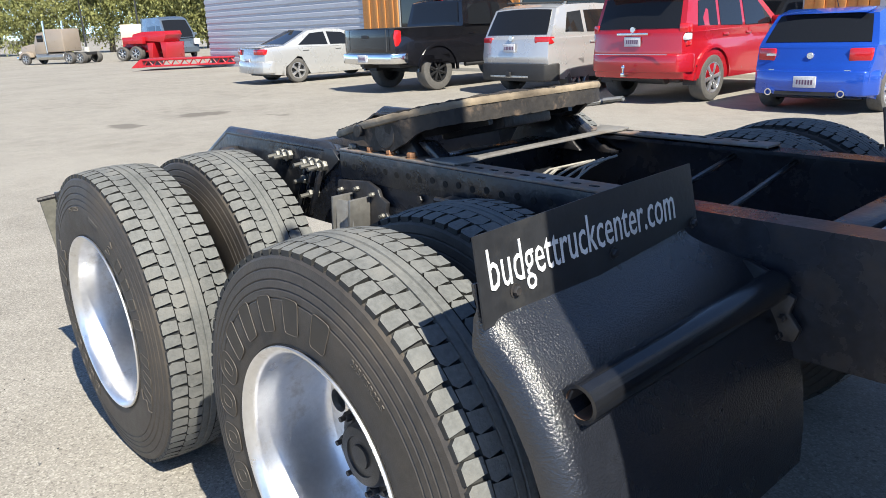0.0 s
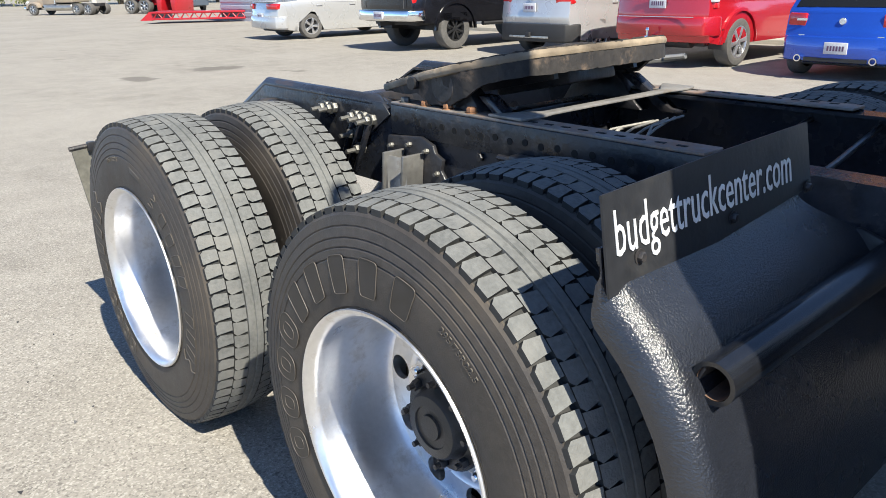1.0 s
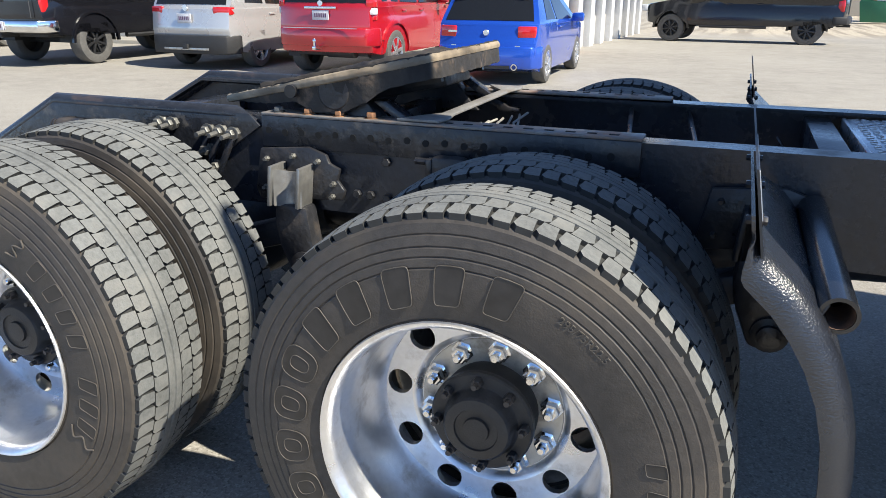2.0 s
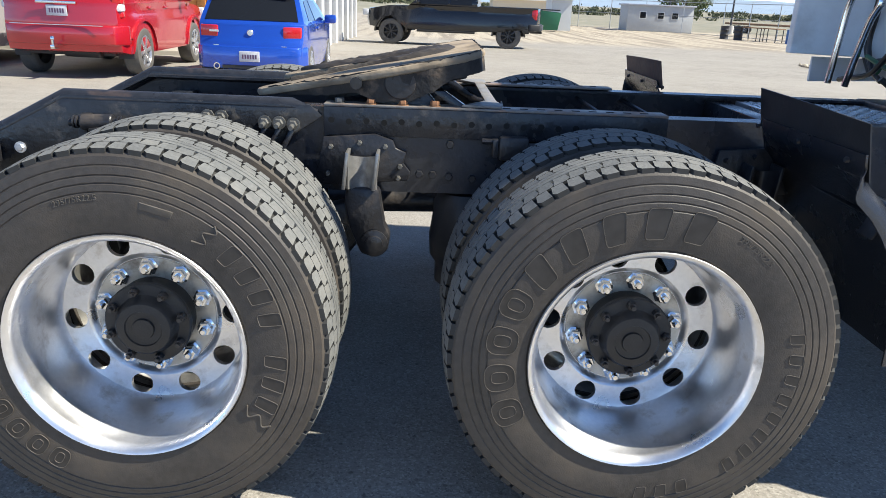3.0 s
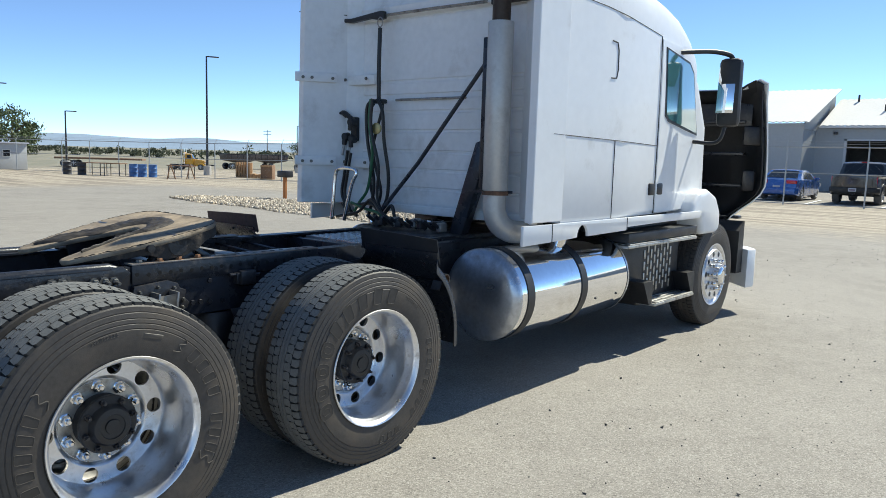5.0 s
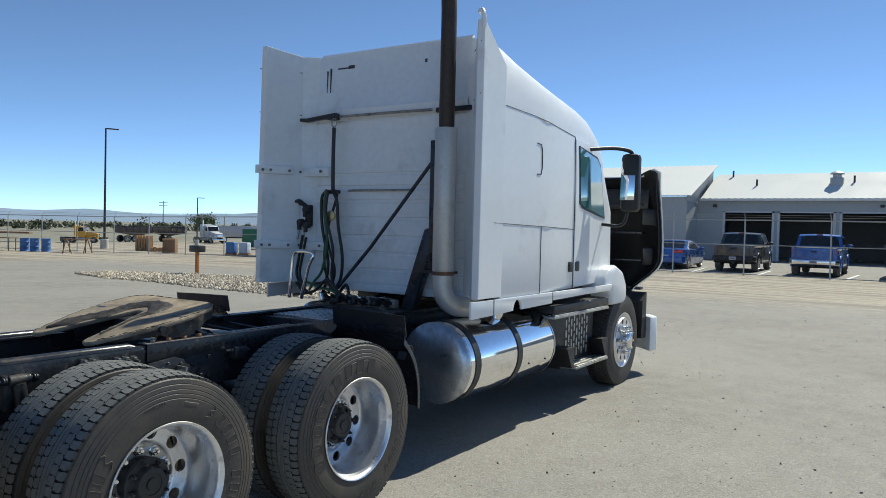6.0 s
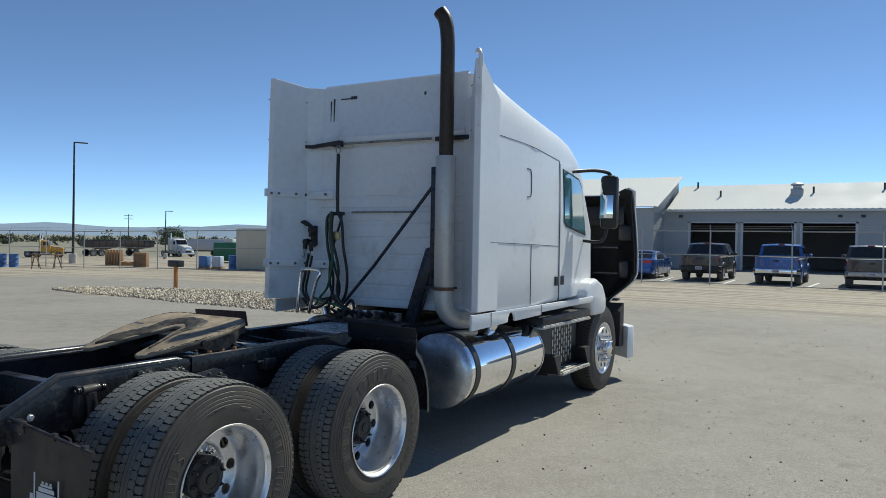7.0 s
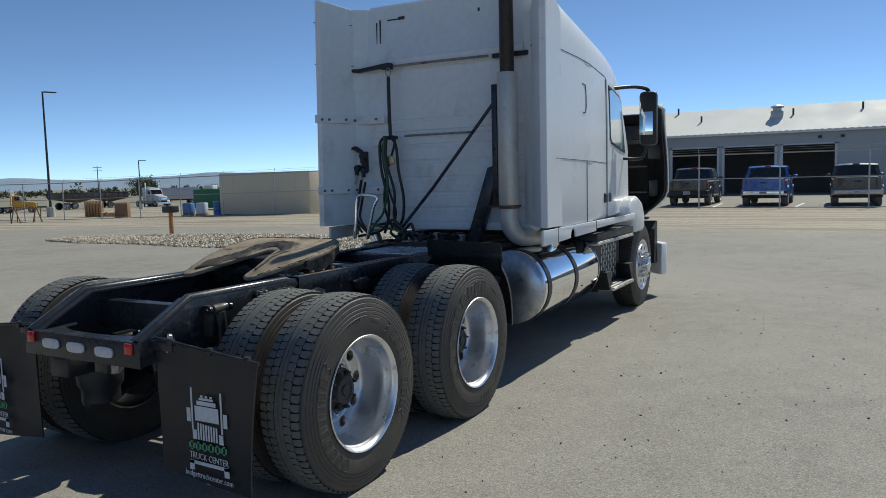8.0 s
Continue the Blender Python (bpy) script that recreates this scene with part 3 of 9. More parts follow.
def disc_with_holes(bm, r_in, r_out, rc, rh, y, th, holes=10):
    """A flat ring pierced by round holes, at local y, thickness th inward (+y)."""
    half = math.pi / holes
    bu, bl, bh = half * rc, r_in - rc, r_out - rc
    base = sorted({round(2 * math.pi * k / 16, 5) for k in range(16)} | {round(math.atan2(v, u) % (2 * math.pi), 5) for u in (-bu, bu) for v in (bl, bh)})
    for s in range(holes):
        ph = 2 * half * s

        def to(u, v, yy):
            r = rc + v
            return bm.verts.new((r * math.cos(ph + u / rc), yy, r * math.sin(ph + u / rc)))
        hole, rim, back = [], [], []
        for t in base:
            cu_, sv = math.cos(t), math.sin(t)
            k = 1e9
            if abs(cu_) > 1e-6:
                k = min(k, bu / abs(cu_))
            if abs(sv) > 1e-6:
                k = min(k, (bh if sv > 0 else -bl) / abs(sv))
            hole.append(to(rh * cu_, rh * sv, y))
            rim.append(to(k * cu_, k * sv, y))
            back.append(to(rh * cu_, rh * sv, y + th))
        n = len(base)
        for i in range(n):
            j = (i + 1) % n
            bm.faces.new((hole[i], hole[j], rim[j], rim[i]))
            bm.faces.new((hole[j], hole[i], back[i], back[j]))
    bmesh.ops.remove_doubles(bm, verts=bm.verts[:], dist=0.0004)
    return bm


RX = Matrix.Rotation(radians(90), 4, "X")     # lathe axis to -y


def dual_wheel(tyre_words, small_words):
    """Outer wheel of a pair: dished polished disc, with its tyre, hub and nuts. Face at local y = 0."""
    bm = bmesh.new()
    ring = [(0.289, -0.016), (0.300, -0.004), (0.306, 0.004), (0.304, 0.008), (0.297, 0.006), (0.291, -0.004), (0.286, -0.010), (0.2835, -0.022), (0.2815, -0.050), (0.2765, -0.062), (0.2735, -0.090),
            (0.271, -0.150), (0.268, -0.180), (0.263, -0.200), (0.256, -0.212), (0.252, -0.216)]
    lathe(bm, ring, RX, 72)
    disc_with_holes(bm, 0.186, 0.252, 0.219, 0.031, 0.216, 0.016)
    lathe(bm, [(0.186, -0.216), (0.178, -0.220), (0.172, -0.228), (0.168, -0.236), (0.098, -0.237)], RX, 72)
    lathe(bm, [(0.262, -0.205), (0.262, -0.265), (0.285, -0.275), (0.300, -0.28)], RX, 48)
    wheel = part("wheel", bm, M["alu"], truck, "polished aluminium disc wheel with round hand holes", sharp=50)
    part("wheel_nut_ring", lathe(bmesh.new(), [(0.167, -0.2360), (0.165, -0.2335), (0.108, -0.2335), (0.106, -0.2360)], RX, 48), M["alu_dull"], wheel, "stained dull mounting face")
    tyre = part("tyre", tyre_mesh(), M["rubber"], wheel, "black truck tyre, brown with dust", sharp=30)
    part("tread", tread_mesh(), M["tread"], wheel, "grey dusty block tread", sharp=30).data.materials.append(M["groove_shade"])
    for face, edge in tyre_words:
        part("sidewall_marking", face, M["letter"], tyre, "dark moulded sidewall marking")
        part("marking_edge", edge, M["letter_edge"], tyre, "thin raised edge of the marking")
    for w in small_words:
        part("sidewall_marking", w, M["letter_edge"], tyre, "small raised sidewall marking")
    hub = bmesh.new()
    lathe(hub, [(0.110, -0.237), (0.112, -0.220), (0.108, -0.213), (0.104, -0.190), (0.106, -0.182), (0.114, -0.180), (0.117, -0.176), (0.117, -0.163), (0.113, -0.159), (0.086, -0.157), (0.080, -0.151),
                (0.077, -0.130), (0.071, -0.124), (0.050, -0.122), (0.048, -0.126), (0.030, -0.127), (0.028, -0.121), (0.0, -0.120)], RX, 40)
    hub = part("hub", hub, M["plastic"], wheel, "black painted hub with end cap")
    stud = None
    for k in range(8):
        a = 2 * math.pi * k / 8 + 0.2
        if stud is None:
            bm = bmesh.new()
            hexnut(bm, (0, 0, 0), (0, -1, 0), 0.0125, 0.018)
            cyl(bm, (0, -0.016, 0), (0, -0.032, 0), 0.0065, n=8)
            stud = part("hub_stud", bm, M["casting"], hub, "black hub stud with nut")
            ob = stud
        else:
            ob = new("hub_stud", stud.data)
            ob.parent = hub
        ob.location = (0.099 * math.cos(a), 0.158, 0.099 * math.sin(a))
    nut = None
    for k in range(10):
        a = 2 * math.pi * (k + 0.5) / 10
        if nut is None:
            bm = bmesh.new()
            lathe(bm, [(0.0, 0.0), (0.0265, 0.0), (0.0265, 0.006), (0.0205, 0.009), (0.0205, 0.028), (0.0165, 0.032), (0.011, 0.032)], RX, 6)
            lathe(bm, [(0.011, 0.030), (0.0105, 0.046), (0.007, 0.049), (0.0, 0.049)], RX, 10)
            nut = part("wheel_nut", bm, M["chrome"], wheel, "shiny wheel nut")
            ob = nut
        else:
            ob = new("wheel_nut", nut.data)
            ob.parent = wheel
            ob["label"] = "shiny wheel nut"
        ob.location = (0.1425 * math.cos(a), 0.2335, 0.1425 * math.sin(a))
    return wheel


def inner_wheel():
    bm = bmesh.new()
    lathe(bm, [(0.291, -0.27), (0.305, -0.266), (0.300, -0.25), (0.27, -0.2), (0.262, -0.1), (0.285, -0.02), (0.305, 0.0), (0.291, 0.0)], RX, 40)
    w = part("inner_wheel", bm, M["alu_dull"], truck, "dull inner wheel of a dual pair")
    part("tyre", tyre_mesh(), M["rubber"], w, sharp=30)
    part("tread", tread_mesh(), M["tread"], w, "grey dusty block tread", sharp=30).data.materials.append(M["groove_shade"])
    return w


brand_row = ["ring"] * 4 + ["bar"] * 5
words_front = [*moulded_row(brand_row, -57, 11.6, 4.2, 0.338, 0.418), *moulded_row(["bar"] * 8, 101, 5.6, 3.0, 0.372, 0.410, 0.0008), *moulded_row(["bar"] * 3, 160, 6.0, 2.4, 0.372, 0.410, 0.0008)]
small_front = [ring_words("295/75R22.5", 30, 0.388, 0.022)]
words_rear = [*moulded_row(brand_row, -104, 7.6, 2.4, 0.345, 0.405), *moulded_row(["bar"] * 4, 65, 7.0, 2.6, 0.350, 0.408), *moulded_row(["bar"] * 3, 107, 7.0, 2.6, 0.350, 0.408)]
small_rear = [ring_words("295/75R22.5", -8, 0.392, 0.021), arc_bars([(14, 26, 0)], 0.378, 0.396, -0.0055, 0.0016), squiggle(-52, 0.335, 0.415), squiggle(124, 0.335, 0.415), squiggle(40, 0.35, 0.415)]
wf = dual_wheel(words_front, small_front)
wr = dual_wheel(words_rear, small_rear)
wi = inner_wheel()
FACE, PITCH = -1.200, 0.345
wf.matrix_basis = pose(AX1, FACE, HUBZ, 0, 7, 0)
wr.matrix_basis = pose(AX0, FACE, HUBZ, 0, -4, 0)
wi.matrix_basis = pose(AX0, FACE + PITCH, HUBZ, 0, 11, 0)
part_copy(wi, pose(AX1, FACE + PITCH, HUBZ, 0, 3, 0))
part_copy(wf, pose(AX1, -FACE, HUBZ, 0, 40, 180))
part_copy(wr, pose(AX0, -FACE, HUBZ, 0, 140, 180))
part_copy(wi, pose(AX1, -FACE - PITCH, HUBZ, 0, 35, 180))
part_copy(wi, pose(AX0, -FACE - PITCH, HUBZ, 0, 61, 180))


def steer_wheel():
    bm = bmesh.new()
    lathe(bm, [(0.291, -0.012), (0.305, -0.002), (0.310, 0.004), (0.300, 0.004), (0.290, -0.006), (0.282, -0.02), (0.272, -0.03), (0.248, 0.006)], RX, 60)
    disc_with_holes(bm, 0.17, 0.248, 0.209, 0.027, -0.006, 0.014)
    lathe(bm, [(0.17, 0.006), (0.12, 0.014), (0.0, 0.014)], RX, 60)
    lathe(bm, [(0.25, -0.02), (0.25, -0.24), (0.29, -0.27)], RX, 40)
    w = part("steer_wheel", bm, M["alu"], truck, "polished aluminium front wheel with chrome hub", sharp=50)
    part("tyre", tyre_mesh(), M["rubber"], w, sharp=30)
    part("tread", tread_mesh(), M["rubber"], w, sharp=30).data.materials.append(M["groove_shade"])
    hub = bmesh.new()
    lathe(hub, [(0.085, 0.014), (0.085, 0.075), (0.07, 0.09), (0.04, 0.095), (0.0, 0.097)], RX, 24)
    part("hub_cap", hub, M["chrome"], w, "chrome hub cap")
    for k in range(10):
        a = 2 * math.pi * k / 10
        bm = bmesh.new()
        c = Vector((0.1425 * math.cos(a), -0.014, 0.1425 * math.sin(a)))
        lathe(bm, [(0.02, 0), (0.019, 0.035), (0.013, 0.058), (0, 0.064)], aim(c, c + Vector((0, -1, 0))), 10)
        part("nut_cover", bm, M["chrome"], w, "chrome nut cover")
    return w


ws = steer_wheel()
ws.matrix_basis = pose(AXS, -1.10, HUBZ, 0, 5, 0)
part_copy(ws, pose(AXS, 1.10, HUBZ, 0, 70, 180))

# frame rails: channels bent down at the tail
RTOP, RBOT = 1.025, 0.745
side = [(-0.77, 0.735), (-0.77, 0.852), (-0.44, RTOP), (6.6, RTOP), (6.6, RBOT), (-0.62, RBOT)]
for s in (-1, 1):
    bm = bmesh.new()
    o = 0.432
    prism(bm, side, "y", s * o, s * (o - 0.009))
    fl = [(-0.77, 0.852), (-0.44, RTOP), (6.6, RTOP)]
    prism(bm, fl + [(x, z - 0.010) for x, z in fl[::-1]], "y", s * (o - 0.009), s * (o - 0.085))
    box(bm, -0.62, 6.6, *sorted((s * (o - 0.009), s * (o - 0.085))), RBOT, RBOT + 0.010)
    rail = part("frame_rail", bm, M["black"], truck, "black painted steel frame rail")
    # tail reinforcement with a rounded, worn top edge
    tail = [(-0.765, 0.74), (-0.765, 0.861), (-0.44, RTOP + 0.012), (0.36, RTOP + 0.006), (0.40, RTOP - 0.03), (0.05, 0.76)]
    part("rail_reinforcement", P(tail, "y", s * (o + 0.002), s * (o + 0.014), bev=0.003), M["rail_plate"], rail, "black reinforcing plate mottled with dust")
    bm = bmesh.new()
    lathe(bm, [(0, 0), (0.019, 0), (0.019, 0.003), (0, 0.003)], aim((-0.595, s * (o + 0.014), 0.857), (-0.595, s * (o + 0.1), 0.857)), 18)
    hexnut(bm, (-0.595, s * (o + 0.016), 0.857), (0, s, 0), 0.013, 0.008)
    part("plated_bolt", bm, M["alu"], rail, "bright plated bolt head")
    for x in (-0.685, -0.635):
        bm = bmesh.new()
        cyl(bm, (x, s * (o + 0.004), 0.775), (x, s * (o + 0.004), 0.705), 0.006, n=8)
        hexnut(bm, (x, s * (o + 0.004), 0.742), (0, 0, -1), 0.011, 0.014)
        part("hanging_bolt", bm, M["casting"], rail)
    cap = [Vector((-0.765, s * (o - 0.012), 0.852)), Vector((-0.44, s * (o - 0.012), RTOP + 0.001)), Vector((0.30, s * (o - 0.012), RTOP - 0.002)), Vector((0.385, s * (o + 0.004), RTOP - 0.016))]
    bm = tube(bmesh.new(), cap, [0.027, 0.027, 0.027, 0.006], 12)
    part("rail_edge", bm, M["rail_top"], rail, "worn grey rounded top edge of the rail")
    # bolt-hole mounting angle along the top
    angle = part("mounting_angle", B(0.405, 1.55, *sorted((s * (o + 0.003), s * (o + 0.013))), 0.935, RTOP + 0.004, bev=0.003), M["rail_plate"], rail, "black mounting angle with rust along its top")
    part("angle_flange", B(0.405, 1.55, *sorted((s * (o - 0.07), s * (o + 0.013))), RTOP + 0.004, RTOP + 0.013, bev=0.003), M["worn_sheen_flange"], angle, "worn flange with orange rust, its pale tone also painted sun sheen")
    for dx, dz in ((0.725, 0.81), (0.770, 0.81), (0.825, 0.805), (0.825, 0.915), (0.905, 0.80)):
        bm = bmesh.new()
        hexnut(bm, (dx, s * (o + 0.003), dz), (0, s, 0), 0.014, 0.012)
        part("bolt", bm, M["casting"], rail, "black bolt head")
    bm = bmesh.new()
    box(bm, 0.985, 1.085, *sorted((s * (o + 0.014), s * (o + 0.06))), 0.875, 0.955, bev=0.012)
    box(bm, 0.965, 0.985, *sorted((s * (o + 0.014), s * (o + 0.05))), 0.885, 0.945, bev=0.004)
    cyl(bm, (0.93, s * (o + 0.035), 0.935), (0.97, s * (o + 0.035), 0.935), 0.010, n=8)
    cyl(bm, (1.085, s * (o + 0.035), 0.925), (1.115, s * (o + 0.035), 0.925), 0.010, n=8)
    part("brake_valve", bm, M["casting"], rail, "small black brake valve on the rail")
    for k in range(4):
        c = (0.455 + 0.105 * k, s * (o - 0.012), RTOP + 0.013)
        bm = bmesh.new()
        lathe(bm, [(0, 0), (0.020, 0), (0.020, 0.003)], Matrix.Translation(c), 12)
        hexnut(bm, (c[0], c[1], c[2] + 0.003), (0, 0, 1), 0.0155, 0.014)
        part("bolt", bm, M["bolt_rust"] if k else M["zinc"], rail, "rusty orange bolt" if k else "grey bolt")
    holes = bmesh.new()
    for k in range(19):
        x = 0.43 + 0.058 * k
        cyl(holes, (x, s * (o + 0.0131), 0.985 - 0.004 * (k % 2)), (x, s * (o + 0.0145), 0.985 - 0.004 * (k % 2)), 0.0105, n=10)
        if k > 9:
            obox(holes, pose(x, s * (o - 0.018), RTOP + 0.0135), 0.026, 0.012, 0.002)
    tagged(part("punched_pattern", holes, M["hole"], rail, "run of empty punched holes"), kind="stuff")

# tail crossmember with the lamps
bm = B(-0.782, -0.770, -0.452, 0.452, 0.735, 0.862, bev=0.004)
notch = [(-0.77, -0.44), (-0.77, 0.44), (-0.55, 0.40), (-0.535, 0.36)] + [(-0.55 - 0.15 * math.sin(math.pi * k / 12) ** 0.6, 0.34 * math.cos(math.pi * k / 12)) for k in range(13)] + [(-0.535, -0.36), (-0.55, -0.40)]
prism(bm, notch, "z", 0.854, 0.862)
tailbar = part("tail_crossmember", bm, M["black"], truck, "black tail crossmember with a row of lamps")


def oval(cy, cz, w, h, d, n=20):
    pts = []
    for k in range(n):
        t = 2 * math.pi * k / n
        e = 0.55
        pts.append((cy + w / 2 * math.copysign(abs(math.cos(t)) ** e, math.cos(t)), cz + h / 2 * math.copysign(abs(math.sin(t)) ** e, math.sin(t))))
    return P(pts, "x", -0.782, -0.782 - d, bev=0.004)


for y, z in ((0.22, 0.808), (0.02, 0.803), (-0.20, 0.800)):
    part("reverse_lamp", oval(y, z, 0.135, 0.055, 0.012), M["clear_lens"], tailbar, "clear oval lamp" if abs(y) > 0.1 else "grey oval number lamp")
for y in (0.385, -0.385):
    part("tail_lamp", B(-0.796, -0.782, y - 0.028, y + 0.028, 0.802, 0.858, bev=0.005), M["red_lens"], tailbar, "square red reflector lamp")

# crossmembers, axles, air springs, shocks between the rails
for x, h, m in ((-0.30, 0.16, "black"), (0.66, 0.2, "black"), (2.02, 0.2, "black"), (3.4, 0.2, "black"), (4.8, 0.2, "black")):
    bm = B(x - 0.04, x + 0.04, -0.423, 0.423, 0.80, 0.80 + h, bev=0.006)
    part("crossmember", bm, M[m], truck)
for x in (1.46, 1.66):
    part("cross_rod", tube(bmesh.new(), [(x - 0.05, 0.42, 0.985), (x, 0.0, 0.955), (x + 0.04, -0.42, 0.93)], 0.009), M["rail_top"], truck, "thin grey cross rod")
for ax in (AX0, AX1):
    bm = bmesh.new()
    cyl(bm, (ax, -0.80, HUBZ), (ax, 0.80, HUBZ), 0.072, n=20)
    lathe(bm, [(0.07, -0.34), (0.12, -0.24), (0.20, -0.12), (0.215, 0.0), (0.20, 0.12), (0.12, 0.24), (0.07, 0.34)], pose(ax, 0.05, HUBZ, 90, 0, 0), 28)
    cyl(bm, (ax - 0.02, 0.05, HUBZ + 0.02), (ax + 0.36, 0.05, HUBZ + 0.08), 0.15, 0.07, n=20)
    axle = part("drive_axle", bm, M["casting"], truck, "greasy black drive axle housing")
    for s in (-1, 1):
        bm = bmesh.new()
        cyl(bm, (ax, s * 0.52, HUBZ), (ax, s * 0.76, HUBZ), 0.21, n=28, bev=0.015)
        part("brake_drum", bm, M["casting"], axle)
        bm = bmesh.new()
        lathe(bm, [(0, 0), (0.07, 0), (0.085, 0.03), (0.085, 0.07), (0.06, 0.09), (0.085, 0.11), (0.085, 0.17), (0.05, 0.2), (0, 0.2)], aim((ax - 0.16, s * 0.46, 0.60), (ax - 0.22, s * 0.25, 0.63)), 18)
        part("brake_chamber", bm, M["casting"], axle)
        # trailing spring arm and air spring
        bm = bmesh.new()
        prism(bm, [(ax + 0.58, 0.66), (ax + 0.50, 0.72), (ax + 0.1, 0.60), (ax - 0.30, 0.40), (ax - 0.46, 0.38), (ax - 0.46, 0.34), (ax - 0.28, 0.34), (ax + 0.12, 0.52)], "y", s * 0.40, s * 0.48, bev=0.01)
        part("trailing_arm", bm, M["casting"], axle)
        bm = bmesh.new()
        lathe(bm, [(0.0, 0.40), (0.105, 0.40), (0.105, 0.47), (0.125, 0.50), (0.13, 0.57), (0.12, 0.64), (0.115, 0.70), (0.10, 0.735), (0.0, 0.735)], pose(ax - 0.43, s * 0.34, 0), 24)
        part("air_spring", bm, M["flap"], axle, "black rubber air spring")
bm = bmesh.new()
cyl(bm, (0.36, 0.05, 0.585), (0.98, 0.05, 0.60), 0.05, n=16)
cyl(bm, (1.66, 0.03, 0.60), (5.4, 0.0, 0.80), 0.055, n=16)
part("drive_shaft", bm, M["casting"], truck)

for s in (-1, 1):
    o = s * 0.446
    for ax in (AX0, AX1):
        # hanger casting with a bolted plate
        x = ax + 0.545
        bm = bmesh.new()
        out = [(x - 0.14, 0.93), (x + 0.03, 0.945), (x + 0.09, 0.925), (x + 0.10, 0.90), (x + 0.135, 0.885), (x + 0.125, 0.85), (x + 0.15, 0.82), (x + 0.14, 0.79), (x - 0.15, 0.77), (x - 0.165, 0.80)]
        prism(bm, out, "y", o, o + s * 0.016, bev=0.004)
        hanger = part("spring_hanger", bm, M["casting"], truck, "greasy cast spring hanger")
        prism_pts = [(x - 0.06, 0.775), (x + 0.05, 0.775), (x + 0.06, 0.71), (x + 0.070, 0.65), (x + 0.090, 0.615), (x + 0.080, 0.555), (x + 0.035, 0.535), (x - 0.010, 0.545), (x - 0.050, 0.64), (x - 0.065, 0.72)]
        leg = part("hanger_leg", P(prism_pts, "y", o + s * 0.012, o + s * 0.080, bev=0.014), M["casting"], hanger)
        bm = bmesh.new()
        lathe(bm, [(0.0, 0.0), (0.046, 0.0), (0.046, 0.012), (0.030, 0.016), (0.030, 0.030), (0.014, 0.034), (0.0, 0.034)], aim((x + 0.036, o + s * 0.076, 0.588), (x + 0.036, o + s * 0.2, 0.588)), 18)
        part("bushing", bm, M["casting"], leg, "black arm bushing")
        bm = bmesh.new()
        grid(bm, lambda u, v: (x - 0.056 + 0.1 * u, o + s * (0.086 - 0.040 * math.sin(math.pi * u) ** 0.8 + 0.004 * v), 0.886 - 0.112 * v - 0.012 * math.sin(math.pi * u)), 12, 3)
        thicken(bm, 0.006)
        for dx in (-0.06, 0.038):
            obox(bm, pose(x + dx, o + s * 0.06, 0.835, 0, 6, 0), 0.012, 0.085, 0.125, bev=0.003)
        part("saddle", bm, M["steel"] if ax == AX0 else M["casting"], hanger, "worn bare steel saddle")
        for dx, z in ((-0.115, 0.90), (-0.125, 0.81), (0.065, 0.905), (0.115, 0.84), (-0.02, 0.915), (0.11, 0.80)):
            bm = bmesh.new()
            hexnut(bm, (x + dx, o + s * 0.016, z), (0, s, 0), 0.009, 0.010)
            cyl(bm, (x + dx, o + s * 0.026, z), (x + dx, o + s * 0.036, z), 0.006, n=8)
            part("stud", bm, M["zinc"] if ax == AX0 else M["casting"], hanger, "small bolt head")
    # clustered studs on the tail plate
    for i, (x, z) in enumerate(((0.215, 0.972), (0.262, 0.972), (0.308, 0.968), (0.03, 0.985), (0.075, 0.985), (0.205, 0.91), (0.24, 0.86))):
        bm = bmesh.new()
        cyl(bm, (x, o, z), (x, o + s * 0.075, z - 0.004), 0.008, n=8)
        hexnut(bm, (x, o, z), (0, s, 0), 0.019, 0.016)
        lathe(bm, [(0, 0), (0.022, 0), (0.022, 0.004), (0, 0.004)], aim((x, o + s * 0.018, z), (x, o + s * 0.1, z)), 14)
        hexnut(bm, (x, o + s * 0.026, z), (0, s, 0), 0.016, 0.014)
        part("stud", bm, M["zinc"], truck, "zinc threaded stud with nuts")
    for dx in (0.0, 0.045, 0.09):
        part("bracket_bar", obox(bmesh.new(), pose(0.17 + dx, o + s * 0.02, 0.865, 0, 28, 0), 0.016, 0.02, 0.2, bev=0.003), M["black"], truck, "black slanting bracket bar")
    # shock absorber on the tail
    bm = bmesh.new()
    cyl(bm, (-0.40, o + s * 0.055, 0.955), (-0.22, o + s * 0.055, 0.962), 0.012, n=10)
    cyl(bm, (-0.36, o + s * 0.055, 0.957), (-0.26, o + s * 0.055, 0.960), 0.026, n=14, bev=0.004)
    for dx in (-0.385, -0.375, -0.245, -0.235):
        cyl(bm, (dx, o + s * 0.055, 0.958), (dx + 0.006, o + s * 0.055, 0.958), 0.021, n=14)
    obox(bm, pose(-0.36, o + s * 0.03, 0.90), 0.03, 0.06, 0.16, bev=0.004)
    mount = part("shock_mount", bm, M["casting"], truck, "grimy shock absorber mount")
    bm = bmesh.new()
    cyl(bm, (-0.31, o + s * 0.055, 0.945), (-0.25, o + s * 0.04, 0.50), 0.032, n=14)
    part("shock_absorber", bm, M["casting"], mount)

# ---- coupling plate ----
FX, FZ, TILT5 = 0.655, 1.165, 12.0
F5 = pose(FX, 0, FZ, 0, -TILT5, 0)


